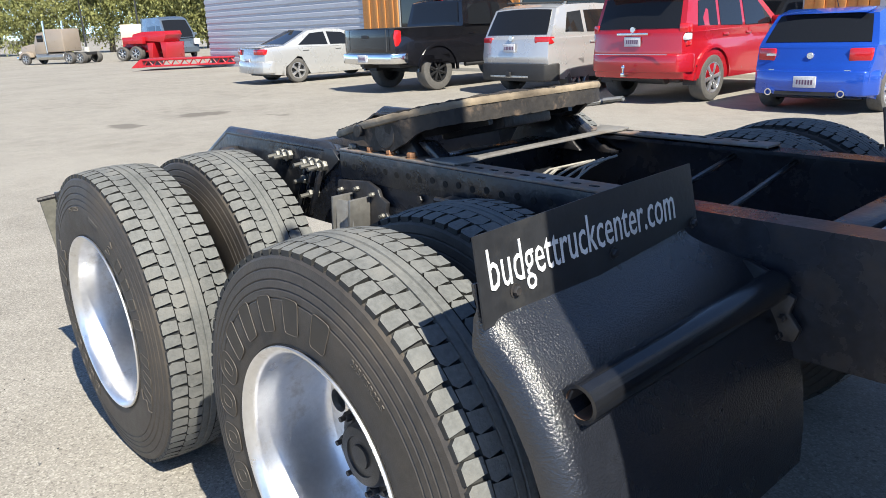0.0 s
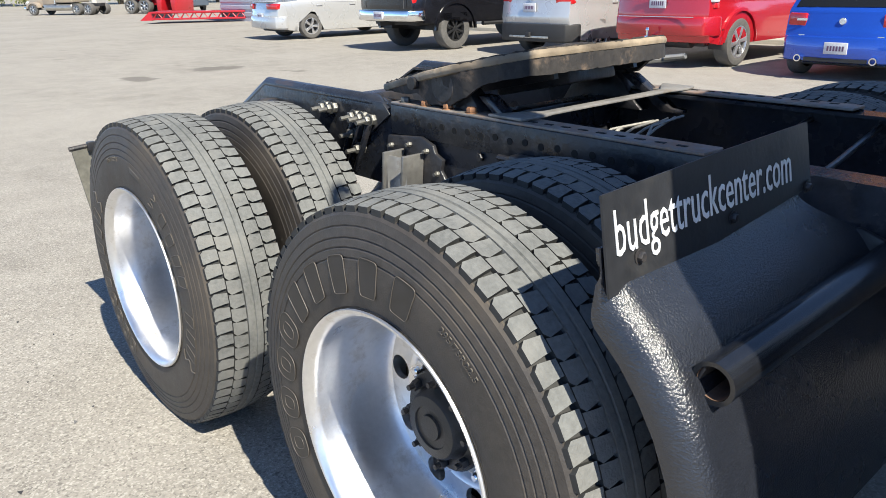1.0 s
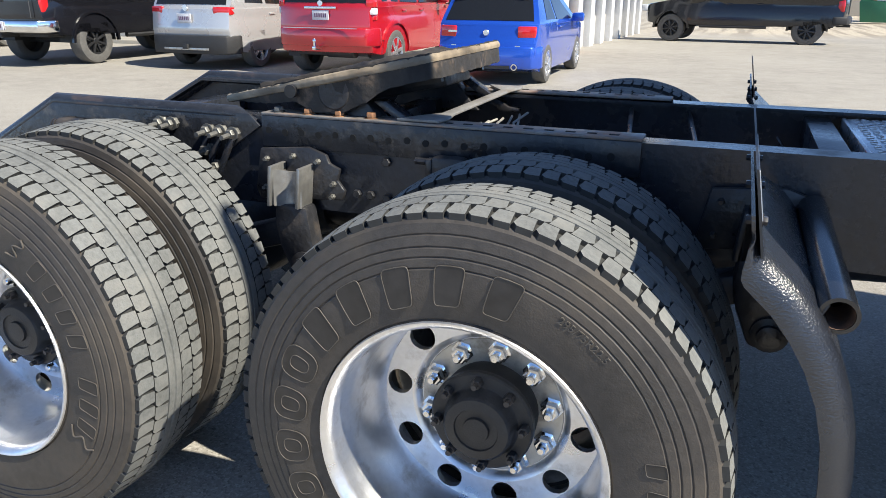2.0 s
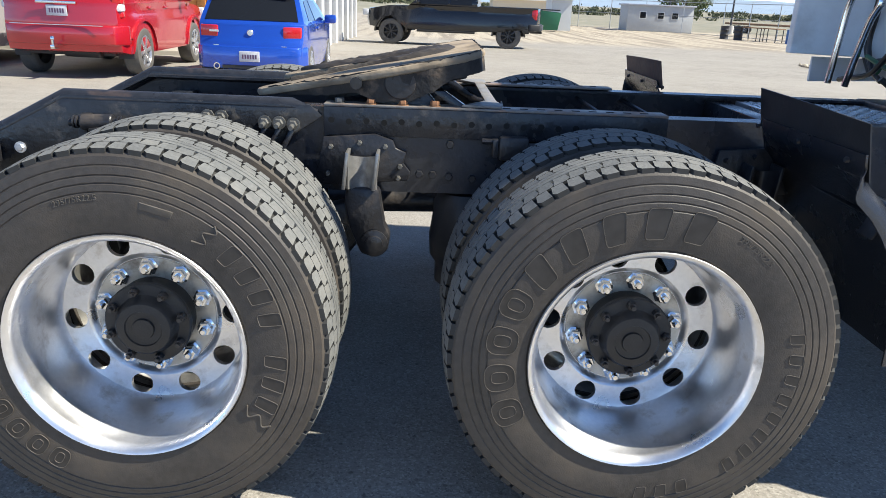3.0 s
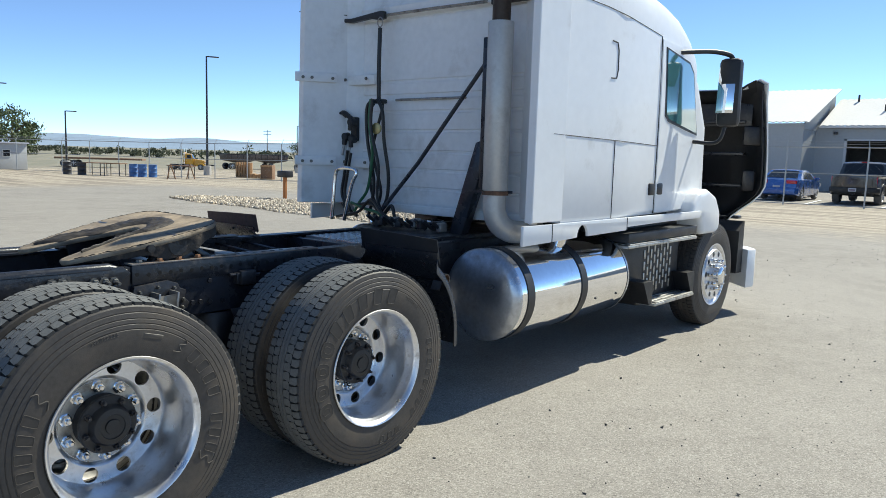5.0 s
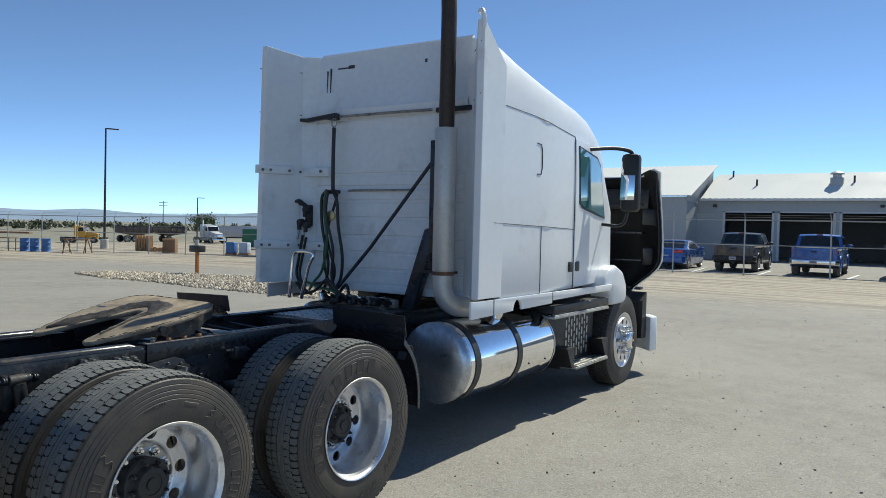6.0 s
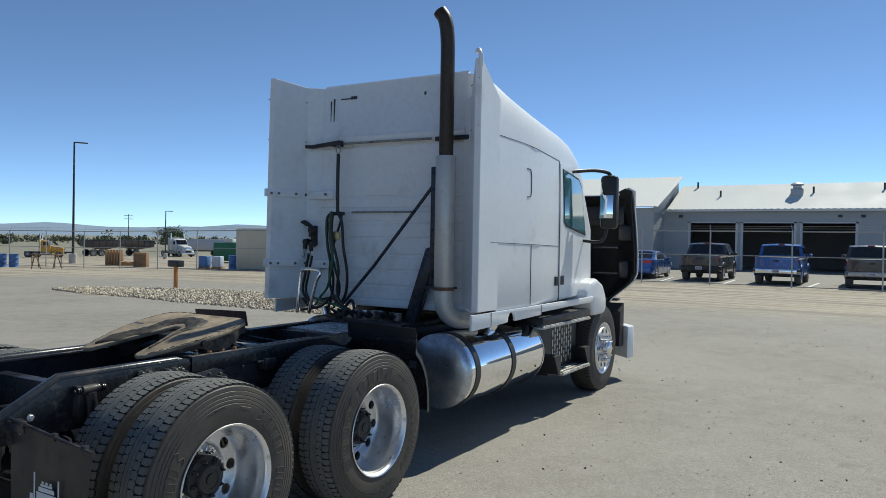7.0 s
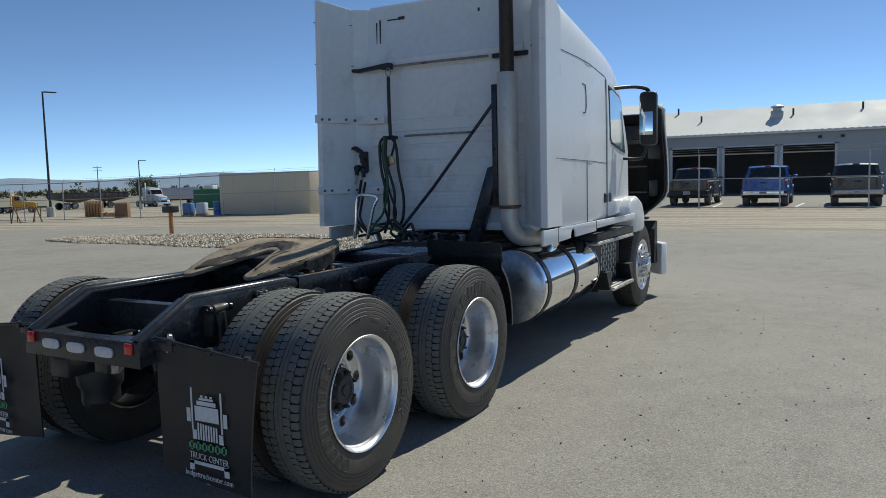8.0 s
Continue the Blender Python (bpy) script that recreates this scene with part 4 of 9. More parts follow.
def coupling_outline():
    half = [(0.285, 0.0), (0.285, 0.30), (0.265, 0.36), (0.215, 0.415), (0.05, 0.455), (-0.10, 0.440), (-0.27, 0.388), (-0.42, 0.330), (-0.495, 0.298), (-0.520, 0.262), (-0.508, 0.222), (-0.465, 0.200),
            (-0.33, 0.162), (-0.20, 0.112), (-0.10, 0.070), (-0.04, 0.055), (0.0, 0.036), (0.012, 0.0)]
    return half + [(x, -y) for x, y in half[-2:0:-1]]


fifth = part("coupling_plate", P(coupling_outline(), "z", -0.028, 0.0, bev=0.011), M["plate5"], truck, "worn fifth wheel plate smeared with old grease")
fifth.matrix_basis = F5
gr = bmesh.new()
way5 = bow([(-0.40, -0.225, 0), (-0.25, -0.180, 0), (-0.10, -0.130, 0), (0.03, -0.110, 0), (0.115, 0.0, 0), (0.03, 0.110, 0), (-0.10, 0.130, 0), (-0.25, 0.195, 0), (-0.44, 0.245, 0)], 6)


def caked(u, v):
    i = min(len(way5) - 2, int(u * (len(way5) - 1)))
    f = u * (len(way5) - 1) - i
    p, q = Vector(way5[i]), Vector(way5[i + 1])
    c = p.lerp(q, f)
    d = (q - p).normalized()
    side_ = Vector((d.y, -d.x, 0))
    w = (0.005 + 0.066 * smooth01((u - 0.18) / 0.3) * smooth01((1 - u) / 0.08)) * (1 + 0.5 * noise.noise(Vector((u * 14, 0.5, v))))
    lump = max(0.0, 1 - (2 * v - 1) ** 4)
    c = c + side_ * (w * (2 * v - 1) + 0.4 * w)
    z = 0.0006 + lump * (0.005 + 0.009 * (1 + noise.noise(Vector((c.x * 38, c.y * 38, 2.0)))))
    return (c.x, c.y, z)


grid(gr, caked, 70, 12)
part("grease_patch", gr, M["grease"], fifth, "dark caked grease")
skirt = bmesh.new()
run = [(-0.47, 0.302, -0.026), (-0.27, 0.380, -0.055), (-0.16, 0.415, -0.062), (-0.10, 0.430, -0.100), (0.0, 0.434, -0.118), (0.09, 0.440, -0.100), (0.15, 0.424, -0.075), (0.215, 0.407, -0.070), (0.262, 0.352, -0.072),
       (0.278, 0.295, -0.074), (0.279, 0.10, -0.076)]
run = run + [(x, -y, z) for x, y, z in run[::-1]]
random.seed(17)
strip = []
for (x0, y0, z0), (x1, y1, z1) in zip(run, run[1:]):
    n = max(1, int(math.hypot(x1 - x0, y1 - y0) / 0.016))
    for k in range(n):
        f = k / n
        strip.append((x0 + (x1 - x0) * f, y0 + (y1 - y0) * f, z0 + (z1 - z0) * f))
strip.append(run[-1])
prev = None
for i, (x, y, z) in enumerate(strip):
    jag = random.uniform(-0.002, 0.002)
    out = random.uniform(-0.003, 0.004)
    c = Vector((x, y, 0)) - Vector((-0.02, 0, 0))
    c.normalize()
    ring_ = [(x + c.x * (0.001 + out), y + c.y * (0.001 + out), 0.001 + random.uniform(-0.002, 0.003)), (x + c.x * out * 0.8, y + c.y * out * 0.8, -0.03 + jag), (x - c.x * 0.004 + c.x * out, y - c.y * 0.004, z + jag),
             (x - c.x * 0.020, y - c.y * 0.020, z + jag), (x - c.x * 0.022, y - c.y * 0.022, -0.016)]
    ring_ = [skirt.verts.new(p) for p in ring_]
    if prev:
        for a in range(5):
            skirt.faces.new((prev[a], prev[(a + 1) % 5], ring_[(a + 1) % 5], ring_[a]))
    else:
        skirt.faces.new(ring_)
    prev = ring_
skirt.faces.new(prev[::-1])
bmesh.ops.recalc_face_normals(skirt, faces=skirt.faces[:])
part("plate_skirt", skirt, M["crust"], fifth, "crusted dark downturned edge with rust patches", sharp=50)
ribs = bmesh.new()
for y in (-0.2, 0.2):
    box(ribs, -0.30, 0.24, y - 0.01, y + 0.01, -0.09, -0.024)
box(ribs, -0.1, 0.22, -0.12, 0.12, -0.11, -0.026, bev=0.01)
part("lock_housing", ribs, M["casting"], fifth, "greasy lock mechanism under the plate")
part("release_handle", tube(bmesh.new(), [(0.05, 0.2, -0.06), (0.08, 0.50, -0.07), (0.10, 0.62, -0.075), (0.16, 0.63, -0.075), (0.17, 0.60, -0.075), (0.11, 0.57, -0.07)], 0.011), M["steel"], fifth, "bent release handle")
for s in (-1, 1):
    bm = bmesh.new()
    prism(bm, [(-0.17, -0.155), (0.20, -0.155), (0.17, -0.13), (0.085, -0.03), (0.05, 0.0), (0.0, 0.012), (-0.05, 0.0), (-0.085, -0.03)], "y", s * 0.33, s * 0.395, bev=0.008)
    br = part("pivot_bracket", bm, M["casting"], truck, "black cast pivot bracket")
    br.matrix_basis = pose(FX, 0, 1.115, 0, 0, 0)
    bm = bmesh.new()
    cyl(bm, (0, s * 0.325, -0.005), (0, s * 0.435, -0.005), 0.055, n=24, bev=0.006)
    part("pivot_pin", bm, M["casting"], br)
    part("side_bolt", cyl(bmesh.new(), (-0.145, s * 0.40, -0.01), (-0.145, s * 0.44, -0.01), 0.02, n=12), M["casting"], br)
    bm = bmesh.new()
    prism(bm, [(0.10, -0.03), (0.145, -0.03), (0.31, -0.135), (0.35, -0.14), (0.35, -0.152), (0.28, -0.152)], "y", s * 0.335, s * 0.385, bev=0.003)
    part("bracket_strut", bm, M["black"], br)
# bridge plate over the rails, in front of the coupling
bm = bmesh.new()
prism(bm, [(0.86, -0.44), (0.99, -0.44), (1.0, -0.38), (0.985, -0.30), (0.985, 0.30), (1.0, 0.38), (0.99, 0.44), (0.86, 0.44), (0.90, 0.37), (0.945, 0.30), (0.945, -0.30), (0.90, -0.37)], "z", 1.040, 1.048, bev=0.002)
part("bridge_plate", bm, M["strap"], truck, "grey bent strap across the rails")
bm = bmesh.new()
random.seed(11)
for k in range(7):
    x = 0.90 + 0.03 * k
    part("air_line", tube(bmesh.new(), [(x - 0.02, 0.26 + 0.03 * random.random(), 0.925 + 0.008 * k), (x - 0.03 + 0.05 * random.random(), 0.10, 0.932 + 0.005 * k), (x + 0.02 + 0.06 * random.random(), -0.06 - 0.1 * random.random(), 0.92),
                                     (x + 0.10 * random.random(), -0.16 - 0.08 * random.random(), 0.87 + 0.03 * random.random())], 0.0045, 6), M["pale_line"], truck, "loose pale air line between the rails")
bm.free()

# deck plate behind the cab
deck = part("deck_plate", B(2.10, 2.66, -0.342, 0.342, 0.990, 1.006, bev=0.004), M["deck"], truck, "aluminium tread-plate deck")
bm = bmesh.new()
for i in range(18):
    for j in range(20):
        x, y = 2.125 + i * 0.029, -0.325 + j * 0.0342
        a = 45 if (i + j) % 2 else -45
        obox(bm, pose(x, y, 1.0075, 0, 0, a), 0.024, 0.006, 0.003)
tagged(part("tread_pattern", bm, M["deck"], deck, "raised tread pattern"), kind="stuff")
part("deck_lip", B(2.088, 2.10, -0.342, 0.342, 0.955, 1.008, bev=0.003), M["deck"], deck, "folded deck edge")

# ---- quarter fenders ahead of the front drive wheels ----
FEND = [(1.810, 1.060), (1.814, 1.030), (1.824, 1.008), (1.850, 0.980), (1.900, 0.934), (1.938, 0.885), (1.971, 0.830), (1.998, 0.765), (2.018, 0.69), (2.028, 0.60), (2.030, 0.50)]


def quarter_fender(s):
    a, b = s * 1.165, s * 0.47
    nf = len(FEND) - 1
    rc_ = 0.050

    def skin(u, v):
        i = min(nf - 1, int(v * nf))
        f = v * nf - i
        x, z = FEND[i][0] + (FEND[i + 1][0] - FEND[i][0]) * f, FEND[i][1] + (FEND[i + 1][1] - FEND[i][1]) * f
        j0, j1 = max(0, i - 1), min(nf, i + 2)
        t = Vector((FEND[j1][0] - FEND[j0][0], FEND[j1][1] - FEND[j0][1])).normalized()
        nx, nz = -t.y, t.x
        inner = 0.575 - 0.165 * smooth01((1.03 - z) / 0.13)
        grow = smooth01((1.03 - z) / 0.05)
        if u < 0.5:
            th = radians(100) * (1 - u / 0.5)
            y = 1.165 - rc_ + rc_ * math.sin(min(th, radians(90)))
            d = (rc_ * (1 - math.cos(min(th, radians(90)))) + rc_ * max(0, th - radians(90))) * grow
        else:
            y = (1.165 - rc_) + (inner - 1.165 + rc_) * (u - 0.5) * 2
            d = 0.0
        return (x - nx * d, s * y, z - nz * d)
    fb_ = thicken(grid(bmesh.new(), skin, 16, 33), 0.006)
    fend = part("quarter_fender", fb_, M["fender"], truck, "pebbled black plastic quarter fender with a rounded edge", sharp=60)
    plate = [(s * 1.164, 0.990), (s * 1.160, 1.135), (s * 0.84, 1.146), (s * 0.540, 1.152), (s * 0.535, 1.030), (s * 0.9, 1.0)]
    pl = part("lettered_plate" if s < 0 else "fender_plate", P(plate, "x", -0.002, 0.002), M["flap" if s < 0 else "rust_plate"], fend, "black plate with white lettering" if s < 0 else "rusty brown plate")
    pl.matrix_basis = Matrix.Translation((1.822, 0, 1.03)) @ Matrix.Rotation(radians(-10), 4, "Y") @ Matrix.Translation((0, 0, -1.03))
    if s < 0:
        tx = fit_width(letters("budgettruckcenter.com", 0.1, 0.0006), 0.525, 0.088)
        tx.transform(Matrix(((0, 0, 1, 0.0035), (1, 0, 0, -1.140), (0.02, 1, 0, 1.022), (0, 0, 0, 1))))
        part("white_lettering", tx, M["print"], pl, "white lettering")
    for y in (1.088, 0.826, 0.555):
        bm = bmesh.new()
        lathe(bm, [(0, 0), (0.012, 0), (0.012, 0.002), (0, 0.002)], aim((1.824, s * y, 1.033), (1.95, s * y, 1.033)), 14)
        hexnut(bm, (1.826, s * y, 1.033), (1, 0, 0), 0.008, 0.007)
        hexnut(bm, (1.808, s * y, 1.033), (-1, 0, 0), 0.008, 0.010)
        part("bolt", bm, M["casting"], fend, "dull small bolt")
    bm = bmesh.new()
    cx, cz = 1.962, 0.886
    pr = [(0.026, 0), (0.033, 0), (0.033, 0.64), (0.026, 0.64)]
    lathe(bm, pr, aim((cx, s * 1.10, cz), (cx, s * 0.4, cz + 0.018)), 24, close=True)
    tb = part("support_tube", bm, M["gloss_black"], fend, "black open-ended support tube")
    bm = bmesh.new()
    lathe(bm, [(0.0255, 0.002), (0.0255, 0.10)], aim((cx, s * 1.10, cz), (cx, s * 0.4, cz + 0.018)), 20)
    part("tube_bore", bm, M["rust"], tb, "rusty inside of the tube")
    bm = bmesh.new()
    obox(bm, pose(cx - 0.034, s * 1.06, cz - 0.022, 0, 24, 0), 0.006, 0.07, 0.085, bev=0.002)
    part("tube_bracket", bm, M["casting"], tb, "bent dark steel bracket")
    return fend


quarter_fender(-1)
quarter_fender(1)

# ---- mud flaps ----


def mud_flap(s):
    hang = bmesh.new()
    box(hang, -0.717, -0.697, *sorted((s * 0.45, s * 0.60)), 0.82, 0.865, bev=0.004)
    flap_rail = part("flap_hanger", hang, M["black"], truck, "black flap hanger arm")
    n = 10
    bm = bmesh.new()

    def at(u, v):
        y = s * (0.485 + (0.668 - 0.085 * v) * u)
        z = 0.877 - 0.057 * u - v * (0.640 - 0.015 * u)
        return (-0.712 - 0.018 * u + 0.004 * v - 0.010 * math.sin(v * 3.0) * (0.4 + u) + 0.006 * math.sin(u * 5 + 2 * v), y, z)
    grid(bm, at, 10, 10)
    thicken(bm, 0.009)
    bm.normal_update()
    for f in bm.faces:
        f.material_index = 1 if f.normal.x > 0.5 else 0
    fl = part("mud_flap", bm, M["flap"], flap_rail, "black rubber mud flap with a white printed truck emblem")
    fl.data.materials.append(M["flap_dust"])
    cl = bmesh.new()
    box(cl, -0.700, -0.655, *sorted((s * 0.452, s * 0.500)), 0.81, 0.87, bev=0.004)
    part("hanger_clamp", cl, M["casting"], flap_rail, "bolted steel clamp")
    for q in range(4):
        y = 0.56 + 0.16 * q
        zz = 0.877 - 0.057 * (y - 0.485) / 0.668 - 0.05
        part("flap_bolt", hexnut(bmesh.new(), (-0.712, s * y, zz), (1, 0, 0), 0.010, 0.016), M["steel"], flap_rail, "small bright bolt")
    bm = bmesh.new()
    tube(bm, [(-0.713, s * 0.485, 0.880), (-0.731, s * 1.160, 0.822)], 0.009, 8)
    for y in (0.60, 0.85, 1.08):
        obox(bm, pose(-0.718, s * y, 0.868 - 0.086 * (y - 0.6)), 0.024, 0.03, 0.035, bev=0.003)
    part("flap_bar", bm, M["casting"], flap_rail, "steel bar and clamps along the flap's top")
    return fl, flap_rail


def emblem(s, rail_):
    """White printed truck front, bars and words, on the rear face of the flap."""
    X = -0.7480
    cy = s * 0.842
    w = bmesh.new()

    def bar(dy0, dy1, z0, z1, lean=0.0):
        prism(w, [(cy - dy0, z0 - 0.022), (cy - dy1, z0 + lean - 0.022), (cy - dy1, z1 + lean - 0.022), (cy - dy0, z1 - 0.022)], "x", X, X - 0.0015)
    bar(-0.098, -0.088, 0.50, 0.70)
    bar(0.088, 0.098, 0.50, 0.69)
    bar(-0.075, 0.075, 0.545, 0.615)
    bar(-0.060, 0.060, 0.62, 0.64)
    bar(-0.045, 0.045, 0.645, 0.655)
    for k in range(3):
        bar(-0.035 + 0.03 * k, -0.02 + 0.03 * k, 0.657, 0.668)
    bar(-0.128, -0.104, 0.535, 0.60)
    bar(0.104, 0.128, 0.53, 0.595)
    for k in range(8):
        bar(-0.062 + 0.0165 * k, -0.053 + 0.0165 * k, 0.455, 0.535 - 0.0015 * k)
    bar(-0.095, -0.068, 0.455, 0.50)
    bar(0.072, 0.098, 0.45, 0.495)
    bar(-0.125, 0.125, 0.335, 0.352, -0.006)
    bar(-0.125, -0.095, 0.305, 0.35)
    bar(0.095, 0.125, 0.298, 0.345)
    part("emblem", w, M["print"], rail_, "white printed truck emblem")
    g = bmesh.new()
    for k in range(6):
        y0 = -0.122 + 0.041 * k
        for q in ((0, 0.010, 0.402, 0.444), (0.024, 0.034, 0.402, 0.444), (0, 0.034, 0.436, 0.444), (0, 0.034, 0.402, 0.409)):
            prism(g, [(cy - y0 - q[0], q[2] - 0.022), (cy - y0 - q[1], q[2] - 0.022), (cy - y0 - q[1], q[3] - 0.022), (cy - y0 - q[0], q[3] - 0.022)], "x", X, X - 0.0015)
    part("emblem_word", g, M["print_green"], rail_, "green outlined blocks")
    for txt, wd, h, y0, z in (("TRUCK CENTER", 0.245, 0.030, -0.122, 0.363), ("budgettruckcenter.com", 0.30, 0.036, -0.155, 0.268)):
        t = fit_width(letters(txt, 0.05, 0.0006), wd, h)
        t.transform(Matrix(((0, 0, -1, X - 0.0008), (-1, 0, 0, cy - y0), (-0.05, 1, 0, z - 0.022), (0, 0, 0, 1))))
        part("white_lettering", t, M["print"], rail_, "white lettering")


for s in (-1, 1):
    f_, r_ = mud_flap(s)
    emblem(s, r_)
bm = bmesh.new()
obox(bm, pose(-0.62, 0.28, 0.66), 0.2, 0.16, 0.12, bev=0.02)
part("tail_bracket", bm, M["casting"], truck, "black bracket under the tail")
part("tail_bracket", obox(bmesh.new(), pose(-0.74, -0.12, 0.72), 0.03, 0.10, 0.09, bev=0.01), M["casting"], truck, "black bracket under the tail")
part("canister", cyl(bmesh.new(), (-0.62, -0.06, 0.76), (-0.62, -0.06, 0.64), 0.034, n=16, bev=0.006), M["steel"], truck, "small grey canister under the tail")

# ---- sleeper cab ----


def ramp(table, x):
    for (a, p), (b, q) in zip(table, table[1:]):
        if x <= b:
            return p + (q - p) * max(0.0, (x - a)) / (b - a)
    return table[-1][1]


WIDE = [(2.6, 1.170), (3.9, 1.165), (4.6, 1.10), (5.3, 1.02), (6.0, 0.96)]
ROOF = [(2.6, 3.31), (3.1, 3.28), (3.5, 3.17), (3.95, 3.085), (4.45, 3.03), (4.9, 3.00), (5.25, 2.945), (5.5, 2.85), (5.62, 2.74), (6.05, 1.98)]


def wide(x):
    return ramp(WIDE, x)


def shoulder(x):
    return ramp([(2.6, 2.78), (3.2, 2.72), (4.4, 2.66), (5.3, 2.50), (5.62, 2.36), (6.05, 1.90)], x)


XS = [3.075, 3.2, 3.4, 3.7, 4.0, 4.3, 4.6, 4.85, 5.05, 5.25, 5.4, 5.52, 5.62]


def section(x, s):
    """Half cross-section of the cab, from the sill up to the crown."""
    w, zs, zr = wide(x), shoulder(x), ramp(ROOF, x)
    pts = [(s * (w - 0.015), 1.165), (s * w, 1.20), (s * w, 1.6), (s * w, 2.1), (s * (w - 0.004), 0.5 * (2.1 + zs)), (s * (w - 0.012), zs)]
    wc = 0.70 * w
    for k in range(1, 9):
        t = math.pi / 2 * k / 8
        pts.append((s * (wc + (w - 0.012 - wc) * math.cos(t) ** 0.56), zs + (zr - 0.03 - zs) * math.sin(t) ** 0.85))
    pts.append((s * wc * 0.5, zr - 0.008))
    return pts


bm = bmesh.new()
rings = []
for x in XS:
    ring = [(x, y, z) for y, z in section(x, -1)] + [(x, 0, ramp(ROOF, x))] + [(x, y, z) for y, z in section(x, 1)[::-1]]
    rings.append([bm.verts.new(p) for p in ring])
for a, b in zip(rings, rings[1:]):
    for k in range(len(a) - 1):
        bm.faces.new((a[k], a[k + 1], b[k + 1], b[k]))
bm.faces.new(rings[0])
cab = part("cab", bm, M["white"], truck, "white sleeper cab shell with dusty paint", sharp=50)

# windscreen and lower front of the cab
bm = bmesh.new()
f0, f1 = [], []
for k in range(13):
    u = -1 + 2 * k / 12
    y = u * 0.98
    f0.append(bm.verts.new((5.62 - 0.10 * u * u, y * wide(5.62), 2.70 - 0.20 * u ** 6)))
    f1.append(bm.verts.new((6.10 - 0.30 * u * u, y * 1.0, 1.95)))
for k in range(12):
    bm.faces.new((f0[k], f0[k + 1], f1[k + 1], f1[k]))
part("windscreen", thicken(bm, 0.006), M["glass"], cab, "dark raked windscreen")
bm = bmesh.new()
prism(bm, [(5.0, 1.17), (5.62, 2.42), (5.74, 2.36), (5.98, 1.95), (6.02, 1.22), (5.9, 1.17)], "y", -0.955, 0.955, bev=0.03)
part("cab_front", bm, M["white"], cab, "white cab front and pillars")


def on_side(x, z, off=0.0, s=-1):
    zs = shoulder(x)
    w = wide(x)
    if z > zs:
        zr = ramp(ROOF, x)
        t = min(1.0, (z - zs) / (zr - 0.03 - zs))
        t = math.asin(t ** (1 / 0.85))
        wc = 0.70 * w
        return Vector((x, s * (wc + (w - 0.012 - wc) * math.cos(t) ** 0.56 + off), z))
    lean = ramp([(0.0, 0.0), (2.1, 0.0), (0.5 * (2.1 + zs), 0.004), (zs, 0.012)], z) if zs > 2.12 else 0.0
    return Vector((x, s * (w - lean + off), z))


def seam(pts, parent, r=0.0032, mat_="seam", s=-1):
    run = []
    for (a, b), (c, d) in zip(pts, pts[1:]):
        n = max(2, int(abs(a - c) / 0.15) + 1)
        run += [on_side(a + (c - a) * k / n, b + (d - b) * k / n, 0.0005, s) for k in range(n)]
    run.append(on_side(*pts[-1], 0.0005, s))
    return part("panel_seam", tube(bmesh.new(), run, r, 6), M[mat_], parent, "dark panel gap")


for s in (-1, 1):
    seam([(2.925, 2.70), (3.6, 2.685), (4.62, 2.625)], cab, s=s)
    seam([(2.925, 1.765), (4.62, 1.735)], cab, s=s)
    seam([(3.77, 1.75), (3.77, 1.17)], cab, s=s)
    seam([(3.66, 2.46), (3.74, 2.455), (3.76, 2.40), (3.76, 2.26), (3.74, 2.20), (3.66, 2.195)], cab, 0.005, s=s)

